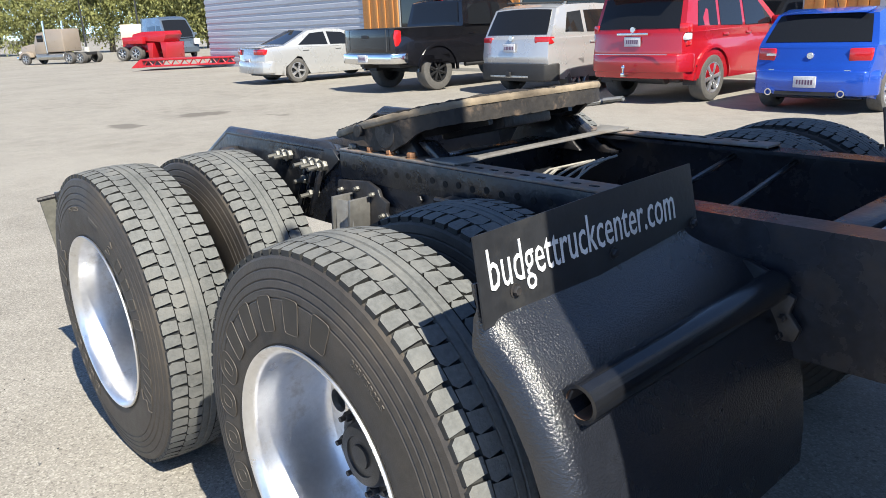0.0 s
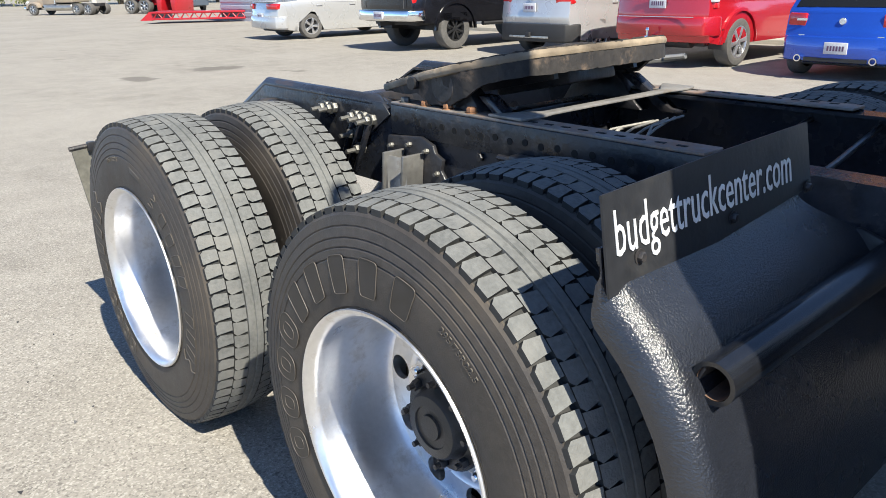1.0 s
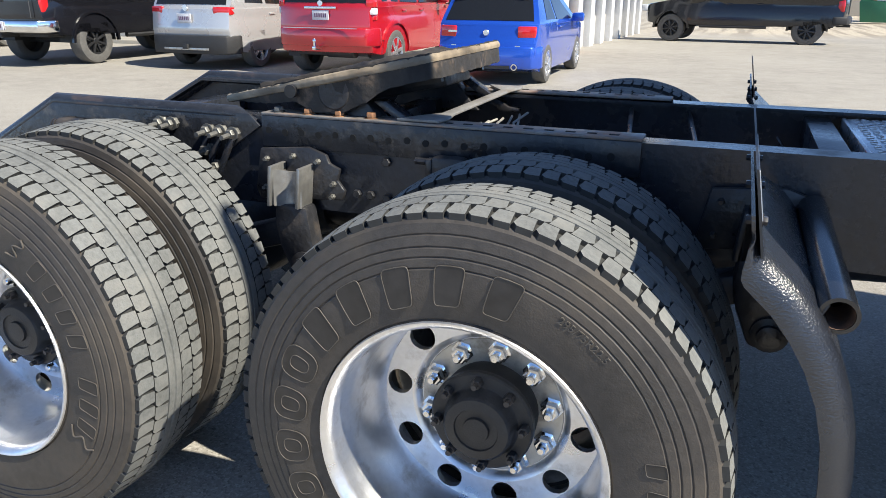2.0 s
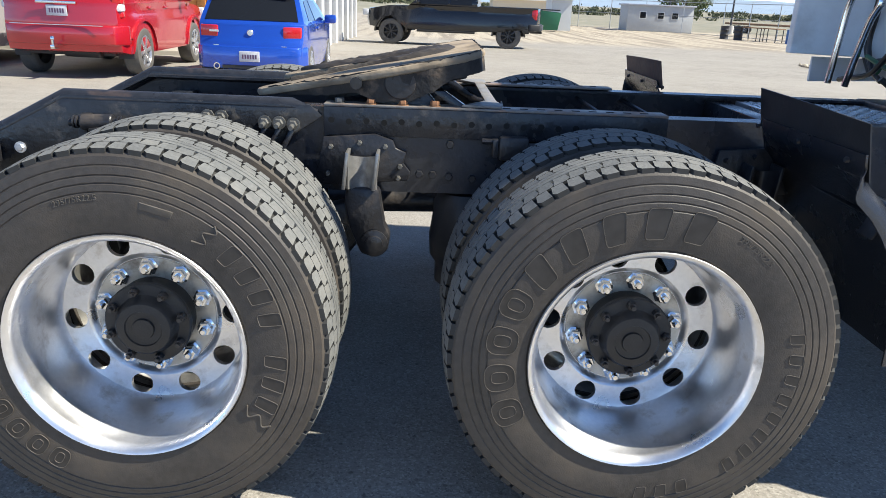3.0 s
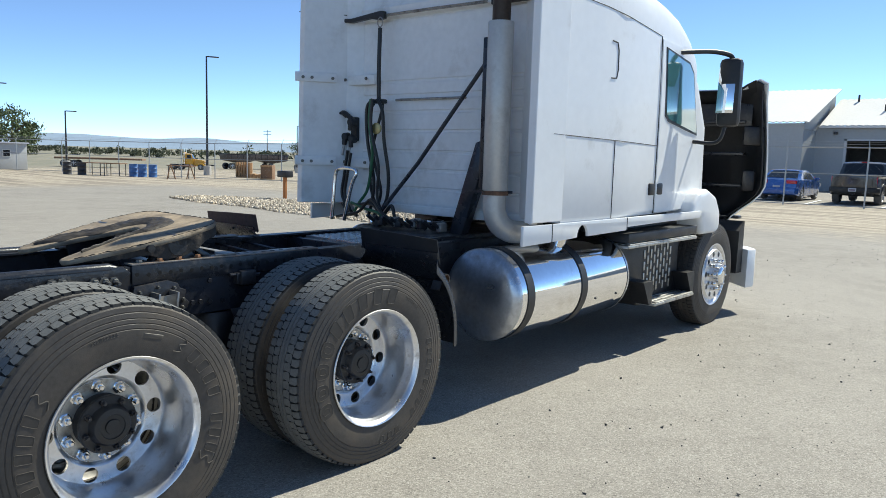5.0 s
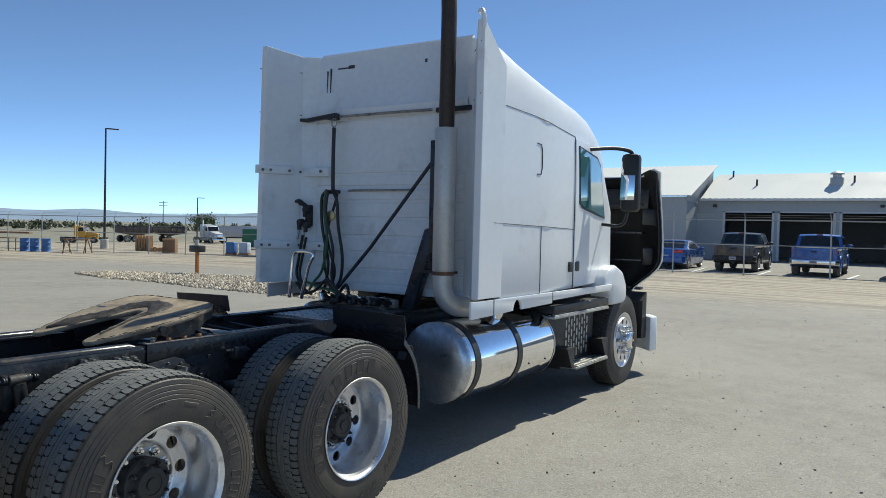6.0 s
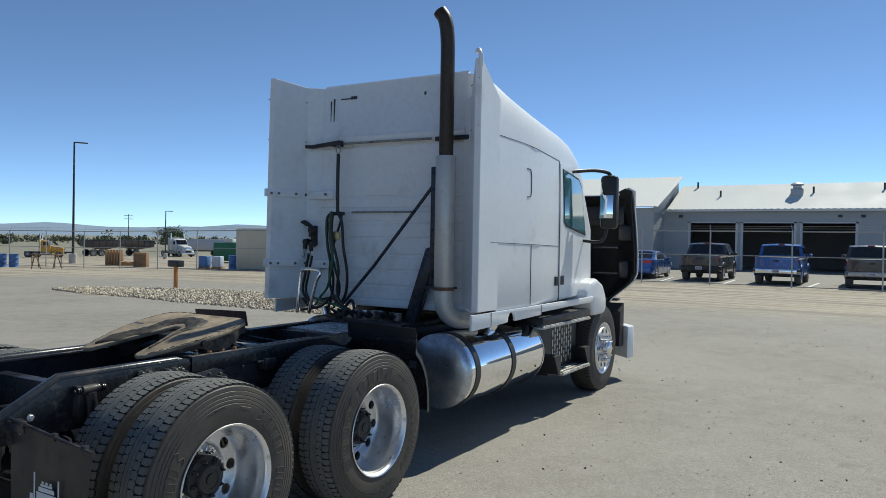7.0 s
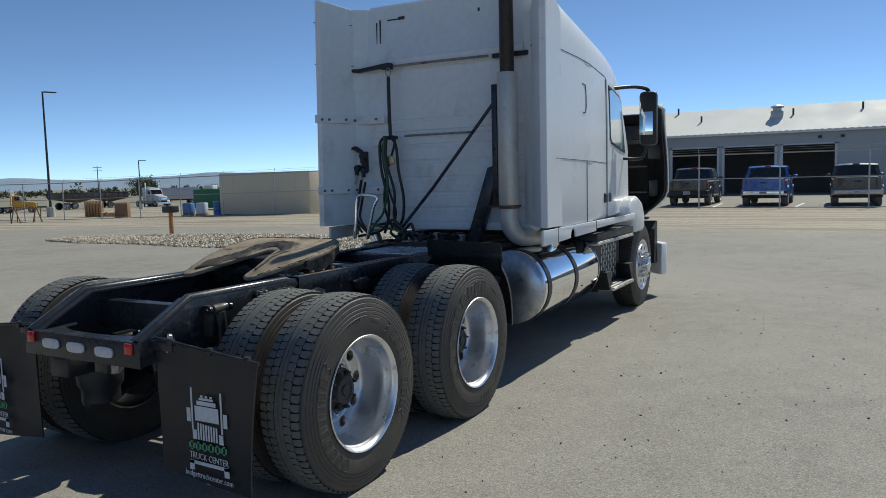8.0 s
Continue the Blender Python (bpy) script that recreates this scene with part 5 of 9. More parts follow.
# doors
for s in (-1, 1):
    bm = bmesh.new()

    def door_at(u, v, s=s):
        z = 1.18 + v * 1.42
        x0, x1 = 4.62, 5.84 - 0.46 * max(0.0, (z - 1.9)) / 0.7
        x = x0 + (x1 - x0) * u
        zz = min(z, shoulder(x) + 0.06)
        return on_side(x, zz, 0.002, s)
    grid(bm, door_at, 12, 14)
    thicken(bm, -0.012 * 1)
    door = part("door", bm, M["white"], cab, "white cab door with a blue-tinted window")
    seam([(4.62, 2.62), (4.62, 1.17)], door, 0.006, s=s)
    seam([(4.62, 1.735), (5.2, 1.72), (5.84, 1.68)], door, 0.004, s=s)
    frame_pts = [(4.70, 2.55), (5.36, 2.50), (5.48, 2.42), (5.64, 1.86), (4.82, 1.945), (4.73, 1.99)]
    for name, inset, off, mt, lb in (("window_frame", 0.0, 0.020, "plastic", "black window rubber"), ("window_glass", 0.028, 0.024, "glass_blue2", "pale blue side window")):
        bm = bmesh.new()
        cx = sum(p[0] for p in frame_pts) / 6
        cz = sum(p[1] for p in frame_pts) / 6
        pts = []
        for x, z in frame_pts:
            d = math.hypot(x - cx, z - cz)
            pts.append((x - (x - cx) / d * inset, z - (z - cz) / d * inset))
        v0 = [bm.verts.new(on_side(x, z, off - 0.02, s)) for x, z in pts]
        v1 = [bm.verts.new(on_side(x, z, off, s)) for x, z in pts]
        bm.faces.new(v1)
        for k in range(6):
            bm.faces.new((v0[k], v0[(k + 1) % 6], v1[(k + 1) % 6], v1[k]))
        if mt == "glass_blue2" and mt not in M:
            M[mt] = shade("pale_blue_window", (0.07, 0.20, 0.22), 0.05, var=0.35, scale=2.2, fine=5, rough_var=0.02, coat=1.0)
        part(name, bm, M[mt], door, lb)
    for x in (4.53, 4.70):
        p = on_side(x, 1.375, 0.006, s)
        bm = bmesh.new()
        obox(bm, Matrix.Translation(p), 0.13 if x > 4.6 else 0.10, 0.03, 0.10, bev=0.012)
        part("door_handle", bm, M["plastic"], door, "black recessed door handle")
    # mirror on its arm
    mx, mz = 5.70, 2.25
    bm = bmesh.new()
    tube(bm, bow([on_side(5.1, 2.56, 0.0, s), Vector((5.45, s * 1.16, 2.60)), Vector((mx - 0.04, s * 1.24, 2.595)), Vector((mx + 0.01, s * 1.27, 2.56)), Vector((mx + 0.01, s * 1.27, 2.50))], 5), 0.022, 10)
    arm = part("mirror_arm", bm, M["plastic"], cab, "black mirror arm")
    part("lower_arm", tube(bmesh.new(), bow([on_side(5.55, 1.80, 0.0, s), Vector((mx - 0.05, s * 1.2, 1.80)), Vector((mx, s * 1.255, 1.98))], 5), 0.018, 8), M["plastic"], arm)
    bm = bmesh.new()
    obox(bm, pose(mx, s * 1.27, mz, 0, 0, -s * 8), 0.13, 0.20, 0.62, bev=0.045)
    part("mirror_housing", bm, M["plastic"], arm, "tall black mirror housing")
    bm = bmesh.new()
    obox(bm, pose(mx - 0.068, s * 1.26, mz + 0.02, 0, 7, -s * 8), 0.012, 0.150, 0.42, bev=0.002)
    part("mirror_glass", bm, M["mirror"], arm, "mirror glass reflecting blue sky")

# sills, steps and the corner panel ahead of the door
for s in (-1, 1):
    cut = [(3.36 + 0.075 * math.cos(math.pi * k / 10), 1.055 + 0.085 * math.sin(math.pi * k / 10)) for k in range(11)]
    xs0 = 2.62 if s < 0 else 2.80
    low = [(xs0, 1.165), (xs0, 1.035), (3.20, 1.05)] + cut[::-1] + [(4.02, 1.065), (4.03, 1.09), (4.75, 1.10), (5.45, 1.10), (5.5, 1.165)]
    bm = bmesh.new()
    prism(bm, low, "y", s * 1.150, s * 1.172, bev=0.004)
    sk = part("side_skirt", bm, M["white"], cab, "white side skirt with a filler cut-out")
    part("panel_seam", B(2.955, 2.963, *sorted((s * 1.171, s * 1.1745)), 1.04, 1.165), M["seam"], sk)
    part("panel_seam", B(4.022, 4.030, *sorted((s * 1.171, s * 1.1745)), 1.066, 1.165), M["seam"], sk)
    bm = bmesh.new()
    prism(bm, [(5.32, 1.10), (5.36, 1.22), (5.50, 1.33), (5.70, 1.36), (5.90, 1.29), (6.02, 1.14), (6.03, 0.98), (5.96, 0.93), (5.60, 0.93), (5.56, 1.09)], "y", s * 0.85, s * 1.15, bev=0.05, seg=4)
    part("corner_panel", bm, M["white"], cab, "white rounded corner panel behind the front wheel")
    # step box
    bm = bmesh.new()
    prism(bm, [(4.26, 1.00), (5.42, 1.00), (5.42, 0.36), (4.62, 0.36), (4.50, 0.52), (4.36, 0.52), (4.26, 0.75)], "y", s * 0.62, s * 1.00, bev=0.01)
    stepb = part("step_box", bm, M["plastic"], truck, "black step box below the door")
    bm = bmesh.new()
    for (xa, xb, z, ya) in ((4.10, 5.44, 0.945, 1.165), (4.62, 5.44, 0.415, 1.17)):
        box(bm, xa, xb, *sorted((s * 0.86, s * ya)), z - 0.035, z - 0.012, bev=0.004)
        for k in range(5):
            y = s * (ya - 0.02 - 0.055 * k)
            box(bm, xa + 0.02, xb - 0.02, y - 0.018, y + 0.018, z - 0.012, z, bev=0.003)
    part("step_tread", bm, M["alu_dull"], stepb, "bright ribbed aluminium step")
    bm = bmesh.new()
    for xa, z0, z1 in ((4.55, 0.38, 0.60), (5.42, 0.38, 0.95)):
        prism(bm, [(xa - 0.12, 0.60), (xa, 0.40), (xa + 0.05, 0.40), (xa + 0.05, 0.60)], "y", s * 1.0, s * 1.15)
    box(bm, 4.10, 5.44, *sorted((s * 0.86, s * 1.16)), 0.955, 1.03, bev=0.01)
    part("step_bracket", bm, M["plastic"], stepb)
    bm = bmesh.new()
    for i in range(9):
        for j in range(4):
            obox(bm, pose(4.72 + 0.065 * i, s * 1.003, 0.50 + 0.10 * j + (0.05 if i % 2 else 0)), 0.028, 0.008, 0.075, bev=0.003)
    part("perforated_panel", bm, M["alu_dull"], stepb, "grey perforated panel")
    # tank
    cy, cz, r = s * 0.865, 0.683, 0.311
    x0, x1 = (2.60 if s < 0 else 3.15), 4.12
    tank_b = bmesh.new()
    lathe(tank_b, [(r - 0.006, 0.02), (r, 0.05), (r, x1 - x0 - 0.05), (r - 0.006, x1 - x0 - 0.02)], aim((x0, cy, cz), (x1, cy, cz)), 64)
    tk = part("fuel_tank", tank_b, M["tank"], truck, "polished aluminium fuel tank with black straps")
    for xx, d in ((x0, -1), (x1, 1)):
        bm = bmesh.new()
        c0 = (xx - d * 0.04, cy, cz)
        lathe(bm, [(r + 0.002, 0.0), (r + 0.002, 0.025), (r - 0.012, 0.045), (r - 0.05, 0.062), (r * 0.5, 0.085), (0, 0.092)], aim(c0, (xx + d, cy, cz)), 48)
        part("tank_end", bm, M["tank_end"], tk, "brushed domed tank end")
    for xx, wd in ((2.74 if s < 0 else 3.32, 0.075), (3.42, 0.075)):
        bm = bmesh.new()
        lathe(bm, [(r + 0.001, -wd / 2), (r + 0.007, -wd / 2), (r + 0.007, wd / 2), (r + 0.001, wd / 2)], aim((xx, cy, cz), (xx + 1, cy, cz)), 48, close=True)
        part("tank_strap", bm, M["flap"], tk, "black tank strap")
    for xx in (3.62, 3.94):
        p = Vector((xx, cy + s * r * math.cos(radians(-20)), cz + r * math.sin(radians(-20))))
        bm = bmesh.new()
        hexnut(bm, p, (0, s * math.cos(radians(-20)), math.sin(radians(-20))), 0.008, 0.006)
        part("tank_rivet", bm, M["seam"], tk)
    bm = bmesh.new()
    cyl(bm, (3.36, cy + s * 0.10, cz + 0.29), (3.36, cy + s * 0.13, cz + 0.375), 0.05, n=20, bev=0.008)
    part("filler_cap", bm, M["chrome"], tk, "chrome filler cap")

# side fairings behind the cab
for s in (-1, 1):
    xe = 2.715 if s < 0 else 2.655
    plan = [(xe, s * 1.112), (xe, s * 1.171), (3.074, s * 1.171), (3.074, s * 0.86), (3.074, s * 0.80), (2.98, s * 0.93)]
    bm = bmesh.new()
    prism(bm, plan, "z", 1.18, 3.27, bev=0.006)
    for v in bm.verts:
        if v.co.z > 3.0:
            v.co.z += 0.05 * smooth01((2.8 - v.co.x) / 0.15)
            if s < 0:
                v.co.z -= 0.27 * smooth01((v.co.x - 2.66) / 0.42)
        if s > 0 and v.co.x < 2.8 and v.co.z > 2.6:
            v.co.y -= 0.06 * (v.co.z - 2.6)
    sf = part("side_fairing", bm, M["white_dirty"] if s > 0 else M["white"], cab, "white side fairing trailing behind the cab", sharp=8)
    for z in (2.73, 3.12):
        a, b = Vector((xe - 0.003, s * 1.148, z)), Vector((2.975, s * 0.93, z))
        part("panel_seam", tube(bmesh.new(), [a, b], 0.004, 6), M["seam"], sf)
    if s > 0:
        for z in (2.21, 1.53):
            bm = bmesh.new()
            dirv = Vector((3.075 - 2.665, 0.75 - 1.15, 0))
            ang = math.degrees(math.atan2(dirv.y, dirv.x))
            mid = Vector((2.75, 1.055, z))
            obox(bm, pose(mid.x - 0.016, mid.y - 0.026, z, 0, 0, math.degrees(math.atan2(0.93 - 1.15, 2.98 - 2.655))), 0.34, 0.03, 0.075, bev=0.006)
            obox(bm, pose(3.018, 0.81, z - 0.01), 0.06, 0.42, 0.078, bev=0.006)
            hb = part("fairing_bracket", bm, M["white_dirty"], sf, "white bolted fairing bracket")
            for k, (x, y) in enumerate(((2.66, 1.115), (2.72, 1.075), (2.86, 0.98), (2.995, 0.93), (2.995, 0.68))):
                part("bolt", hexnut(bmesh.new(), (x - 0.024, y - 0.040 if k < 3 else y, z - 0.005), (-0.6, -0.8, 0) if k < 3 else (-1, 0, 0), 0.014, 0.012), M["zinc"], hb, "bolt")
    else:
        bm = bmesh.new()
        tube(bm, bow([(2.725, s * 1.16, 3.22), (2.725, s * 1.155, 3.31), (2.735, s * 1.13, 3.355), (2.76, s * 1.10, 3.35)], 4), 0.02, 8)
        part("fairing_tip", bm, M["white"], sf, "curled fairing tip")

# back wall of the sleeper: ribbed panel
XB = 3.055
prof = [(XB + 0.012, 1.20)]
for z0, z1 in ((1.21, 1.33), (1.345, 1.475), (1.49, 1.62), (1.635, 1.78), (1.795, 1.93), (1.945, 2.04), (2.075, 2.17), (2.185, 2.66)):
    prof += [(XB + 0.008, z0), (XB, z0 + 0.008), (XB, z1 - 0.008), (XB + 0.008, z1)]
prof += [(XB + 0.012, 2.67), (XB - 0.028, 2.69), (XB - 0.035, 2.76), (XB - 0.005, 2.80), (XB + 0.02, 3.26), (XB + 0.05, 3.29)]
bm = bmesh.new()
sheet(bm, prof, -0.84, 0.80, -0.02)
back = part("back_wall", bm, M["white_dirty"], cab, "dusty white ribbed back wall of the sleeper")
bm = bmesh.new()
prism(bm, [(-0.98, 1.20), (-0.98, 3.2), (-0.84, 3.26), (-0.84, 1.20)], "x", XB + 0.01, XB + 0.03)
box(bm, XB - 0.015, XB + 0.06, -0.95, 0.90, 1.135, 1.20, bev=0.01)
part("back_sill", bm, M["white_dirty"], back)
for y, z, w, h in ((0.50, 3.14, 0.16, 0.012), (0.42, 3.145, 0.07, 0.03), (0.66, 3.00, 0.012, 0.30), (0.70, 3.00, 0.008, 0.26), (-0.40, 3.12, 0.02, 0.03), (-0.63, 3.10, 0.05, 0.03), (-0.63, 2.86, 0.03, 0.05)):
    part("torn_tape", obox(bmesh.new(), pose(XB - 0.002 + (z - 2.8) * 0.05, y, z), 0.012, w, h), M["seam"], back, "torn black tape mark")
bm = bmesh.new()
tube(bm, [(XB - 0.02, 0.40, 2.03), (XB - 0.02, 0.34, 2.032), (XB - 0.02, -0.32, 2.032)], 0.010, 8)
part("back_handle", bm, M["steel"], back, "grey rail on the back wall")

# hose tracker, strap, gladhands and hoses
bm = bmesh.new()
prism(bm, [(1.10, 2.712), (0.86, 2.695), (0.52, 2.725), (0.485, 2.72), (0.48, 2.66), (0.54, 2.655), (0.64, 2.675), (0.86, 2.66), (1.10, 2.69)], "x", XB - 0.10, XB - 0.06, bev=0.006)
trk = part("hose_tracker", bm, M["plastic"], truck, "black hose tracker arm")
bm = bmesh.new()
for z in (2.695, 2.683):
    tube(bm, [(XB - 0.07, 0.55, z), (XB - 0.06, 0.0, z + 0.004), (XB - 0.06, -0.52, z)], 0.006, 6)
part("tracker_rod", bm, M["steel"], trk, "thin steel rod")
bm = bmesh.new()
box(bm, XB - 0.055, XB - 0.02, -0.95, -0.55, 2.665, 2.705, bev=0.006)
part("tracker_end", bm, M["plastic"], trk)
bm = bmesh.new()
R0 = Vector((XB - 0.10, 0.515, 2.635))
tube(bm, [R0 + Vector((0, 0.028 * math.cos(2 * math.pi * k / 14), 0.038 * math.sin(2 * math.pi * k / 14))) for k in range(15)], 0.005, 6)
part("tracker_ring", bm, M["steel"], trk, "steel ring")
bm = bmesh.new()
tube(bm, bow([(XB - 0.10, 0.515, 2.59), (XB - 0.11, 0.510, 2.3), (XB - 0.11, 0.505, 2.03)], 5), 0.017, 10)
part("hanging_spring", bm, M["hose"], trk, "black hanging strap")
obx = bmesh.new()
obox(obx, pose(XB - 0.115, 0.505, 2.015), 0.06, 0.15, 0.035, bev=0.01)
part("hose_clamp", obx, M["hose"], trk)
hose_specs = [("hose", [(0.60, 2.03), (0.66, 1.95), (0.655, 1.7), (0.60, 1.4), (0.62, 1.22), (0.66, 1.10)], 0.014, 0.12), ("hose", [(0.53, 2.03), (0.47, 1.93), (0.455, 1.7), (0.42, 1.45), (0.44, 1.25), (0.52, 1.12)], 0.014, 0.13),
              ("hose_green", [(0.585, 2.03), (0.60, 1.85), (0.575, 1.6), (0.64, 1.32), (0.74, 1.2), (0.80, 1.12)], 0.012, 0.15), ("hose", [(0.555, 2.03), (0.57, 1.8), (0.50, 1.5), (0.52, 1.25), (0.44, 1.10)], 0.013, 0.16),
              ("hose", [(0.545, 2.04), (0.50, 1.97), (0.62, 1.65), (0.66, 1.35), (0.58, 1.15)], 0.012, 0.10), ("hose", [(0.59, 2.0), (0.64, 1.9), (0.60, 1.55), (0.53, 1.3), (0.60, 1.1)], 0.012, 0.11),
              ("hose", [(0.93, 1.90), (1.00, 1.93), (1.035, 1.86), (1.03, 1.5), (1.05, 1.25), (0.94, 1.10)], 0.013, 0.10), ("hose", [(0.90, 1.62), (0.96, 1.4), (0.99, 1.25), (0.90, 1.13), (0.80, 1.08)], 0.013, 0.12),
              ("hose", [(0.84, 1.60), (0.90, 1.4), (0.93, 1.25), (0.86, 1.12)], 0.012, 0.14), ("hose", [(0.70, 1.18), (0.52, 1.2), (0.40, 1.12), (0.30, 1.2), (0.26, 1.11)], 0.014, 0.22),
              ("hose_green", [(0.72, 1.20), (0.55, 1.16), (0.42, 1.14), (0.34, 1.10)], 0.012, 0.26), ("hose", [(0.85, 1.08), (0.6, 1.13), (0.45, 1.24), (0.33, 1.15), (0.2, 1.09)], 0.013, 0.3)]
for mt, pts, r, dx in hose_specs:
    bm = bmesh.new()
    tube(bm, bow([(XB - dx - 0.02 * math.sin(4 * z), y - 0.05, z) for y, z in pts], 6), r, 8)
    part("air_hose", bm, M[mt], truck, "looped green air hose" if "green" in mt else "looped black air hose")
bm = bmesh.new()
lathe(bm, [(0, 0), (0.04, 0), (0.045, 0.01), (0.045, 0.025), (0.03, 0.03), (0, 0.03)], aim((XB - 0.12, 0.50, 1.80), (XB - 0.6, 0.45, 1.80)), 20)
part("gauge", bm, M["brass"], truck, "small brass-rimmed gauge")
bm = bmesh.new()
obox(bm, pose(XB - 0.03, 0.88, 1.80), 0.04, 0.10, 0.20, bev=0.01)
for y, z in ((0.85, 1.86), (0.92, 1.74), (0.84, 1.72)):
    cyl(bm, (XB - 0.05, y, z), (XB - 0.11, y, z - 0.01), 0.034, n=16, bev=0.006)
    obox(bm, pose(XB - 0.10, y, z - 0.03), 0.03, 0.035, 0.09, bev=0.008)
tube(bm, bow([(XB - 0.09, 0.84, 1.88), (XB - 0.12, 0.90, 1.93), (XB - 0.09, 0.97, 1.93)], 4), 0.02, 8)
part("gladhand_block", bm, M["plastic"], truck, "black air coupling block")
bm = bmesh.new()
for y, z in ((0.92, 1.68), (0.85, 1.66)):
    tube(bm, [(XB - 0.10, y, z), (XB - 0.11, y + 0.015, z - 0.10)], 0.011, 8)
part("coupling_fitting", bm, M["steel"], truck, "bright coupling fittings")
bm = bmesh.new()
tube(bm, bow([(2.72, 0.80, 1.06), (2.73, 0.79, 1.25), (2.74, 0.78, 1.42), (2.75, 0.74, 1.475), (2.76, 0.60, 1.475), (2.765, 0.56, 1.44), (2.75, 0.60, 1.34), (2.73, 0.66, 1.06)], 6), 0.016, 10)
part("grab_rail", bm, M["chrome"], truck, "bent chrome grab rail")

# exhaust stack with its stay
SX, SY = 2.845, -0.765
bm = bmesh.new()
lathe(bm, [(0.085, 1.37), (0.088, 1.375), (0.088, 2.50), (0.085, 2.505)], pose(SX, SY, 0), 36)
st = part("exhaust_muffler", bm, M["exhaust"], truck, "satin exhaust stack with a browned upper pipe")
bm = bmesh.new()
tube(bm, bow([(SX, SY, 1.365), (SX, SY, 1.24), (SX + 0.025, SY - 0.02, 1.15), (SX + 0.09, SY - 0.06, 1.095), (SX + 0.18, SY - 0.10, 1.08), (SX + 0.34, SY - 0.14, 1.08)], 6), 0.080, 24)
part("exhaust_elbow", bm, M["exhaust"], st, "curved exhaust elbow")
bm = bmesh.new()
tube(bm, bow([(SX, SY, 2.48), (SX, SY, 3.2), (SX, SY + 0.005, 3.52), (SX - 0.005, SY + 0.03, 3.68), (SX - 0.01, SY + 0.08, 3.76)], 6), 0.062, 24, caps=False)
part("exhaust_tip", bm, M["exhaust_dark"], st, "heat-browned upper pipe")
bm = bmesh.new()
for z in (1.355, ):
    lathe(bm, [(0.087, z - 0.014), (0.092, z - 0.014), (0.092, z + 0.014), (0.087, z + 0.014)], pose(SX, SY, 0), 32, close=True)
part("stack_clamp", bm, M["rust"], st, "rusty clamp")
bm = bmesh.new()
box(bm, SX + 0.02, SX + 0.09, SY + 0.115, SY + 0.165, 1.36, 2.42, bev=0.008)
obox(bm, pose(SX + 0.05, SY + 0.06, 1.36), 0.12, 0.26, 0.02)
part("stack_bracket", bm, M["black"], st, "black stack bracket")
bm = bmesh.new()
prism(bm, [(-0.53, 1.70), (-0.60, 1.72), (-0.60, 1.60), (-0.56, 1.42), (-0.42, 1.02), (-0.30, 1.02)], "x", SX + 0.06, SX + 0.15, bev=0.008)
part("stack_leg", bm, M["black"], st, "slanted black stack leg")
bm = bmesh.new()
tube(bm, [(SX + 0.08, -0.60, 2.27), (SX + 0.06, 0.02, 1.54), (2.84, 0.36, 1.14)], 0.016, 8)
part("stack_stay", bm, M["black"], st, "thin black diagonal stay")

# gear under the back of the sleeper
random.seed(3)
bm = bmesh.new()
box(bm, 2.66, 3.1, -0.43, 0.43, 0.88, 1.03, bev=0.01)
part("rear_cab_mount", bm, M["casting"], truck, "greasy cab suspension crossmember")
for k in range(9):
    y = -0.30 + 0.085 * k
    bm = bmesh.new()
    obox(bm, pose(2.80 + 0.12 * random.random(), y, 1.06 + 0.03 * random.random(), 0, 0, random.uniform(-30, 30)), 0.07, 0.05, 0.07, bev=0.01)
    vl = part("valve", bm, M["casting"] if k % 3 else M["steel"], truck, "small grimy valve")
    part("fitting", cyl(bmesh.new(), (2.84, y, 1.05), (2.74, y + 0.02, 1.12), 0.014, n=8), M["casting"], vl)
bm = bmesh.new()
prism(bm, [(2.55, 0.40), (4.30, 0.40), (4.30, 1.00), (2.55, 1.00)], "y", -0.50, 0.50, bev=0.02)
part("gearbox_mass", bm, M["casting"], truck, "dark gearbox and brackets under the cab")
bm = bmesh.new()
box(bm, 4.3, 6.0, -0.9, 0.9, 0.60, 1.17, bev=0.02)
part("cab_floor", bm, M["casting"], truck, "dark underside of the cab")

# engine bay, hood tipped forward, bumper
bm = bmesh.new()
box(bm, 5.95, 7.0, -0.36, 0.36, 0.70, 1.70, bev=0.04)
eng = part("engine", bm, M["casting"], truck, "dark engine block")
bm = bmesh.new()
box(bm, 6.95, 7.05, -0.50, 0.50, 0.75, 1.80, bev=0.02)
part("radiator", bm, M["black"], eng)


def hood_at(u, v, d=0.0):
    """The tipped hood, a shell opening backwards; u across, v up."""
    y = -1.12 + 2.24 * u
    a = abs(2 * u - 1)
    z = 0.72 + 1.70 * v
    top = 2.42 + 0.10 * smooth01((a - 0.75) / 0.15) - 0.05 * smooth01((a - 0.93) / 0.07)
    z = 0.72 + (top - 0.72) * v
    if a > 0.6:
        z += 0.20 * (a - 0.6) / 0.4 * (1 - v) ** 2
    bowl = (1 - a ** 4) * (1 - (2 * v - 1) ** 6)
    y *= 0.965 + 0.035 * math.sin(math.pi * min(1.0, v * 1.15)) - 0.34 * (1 - smooth01(v / 0.36)) ** 1.4
    return Vector((7.28 - 0.10 * v + (0.55 + d) * bowl + d, y, z))


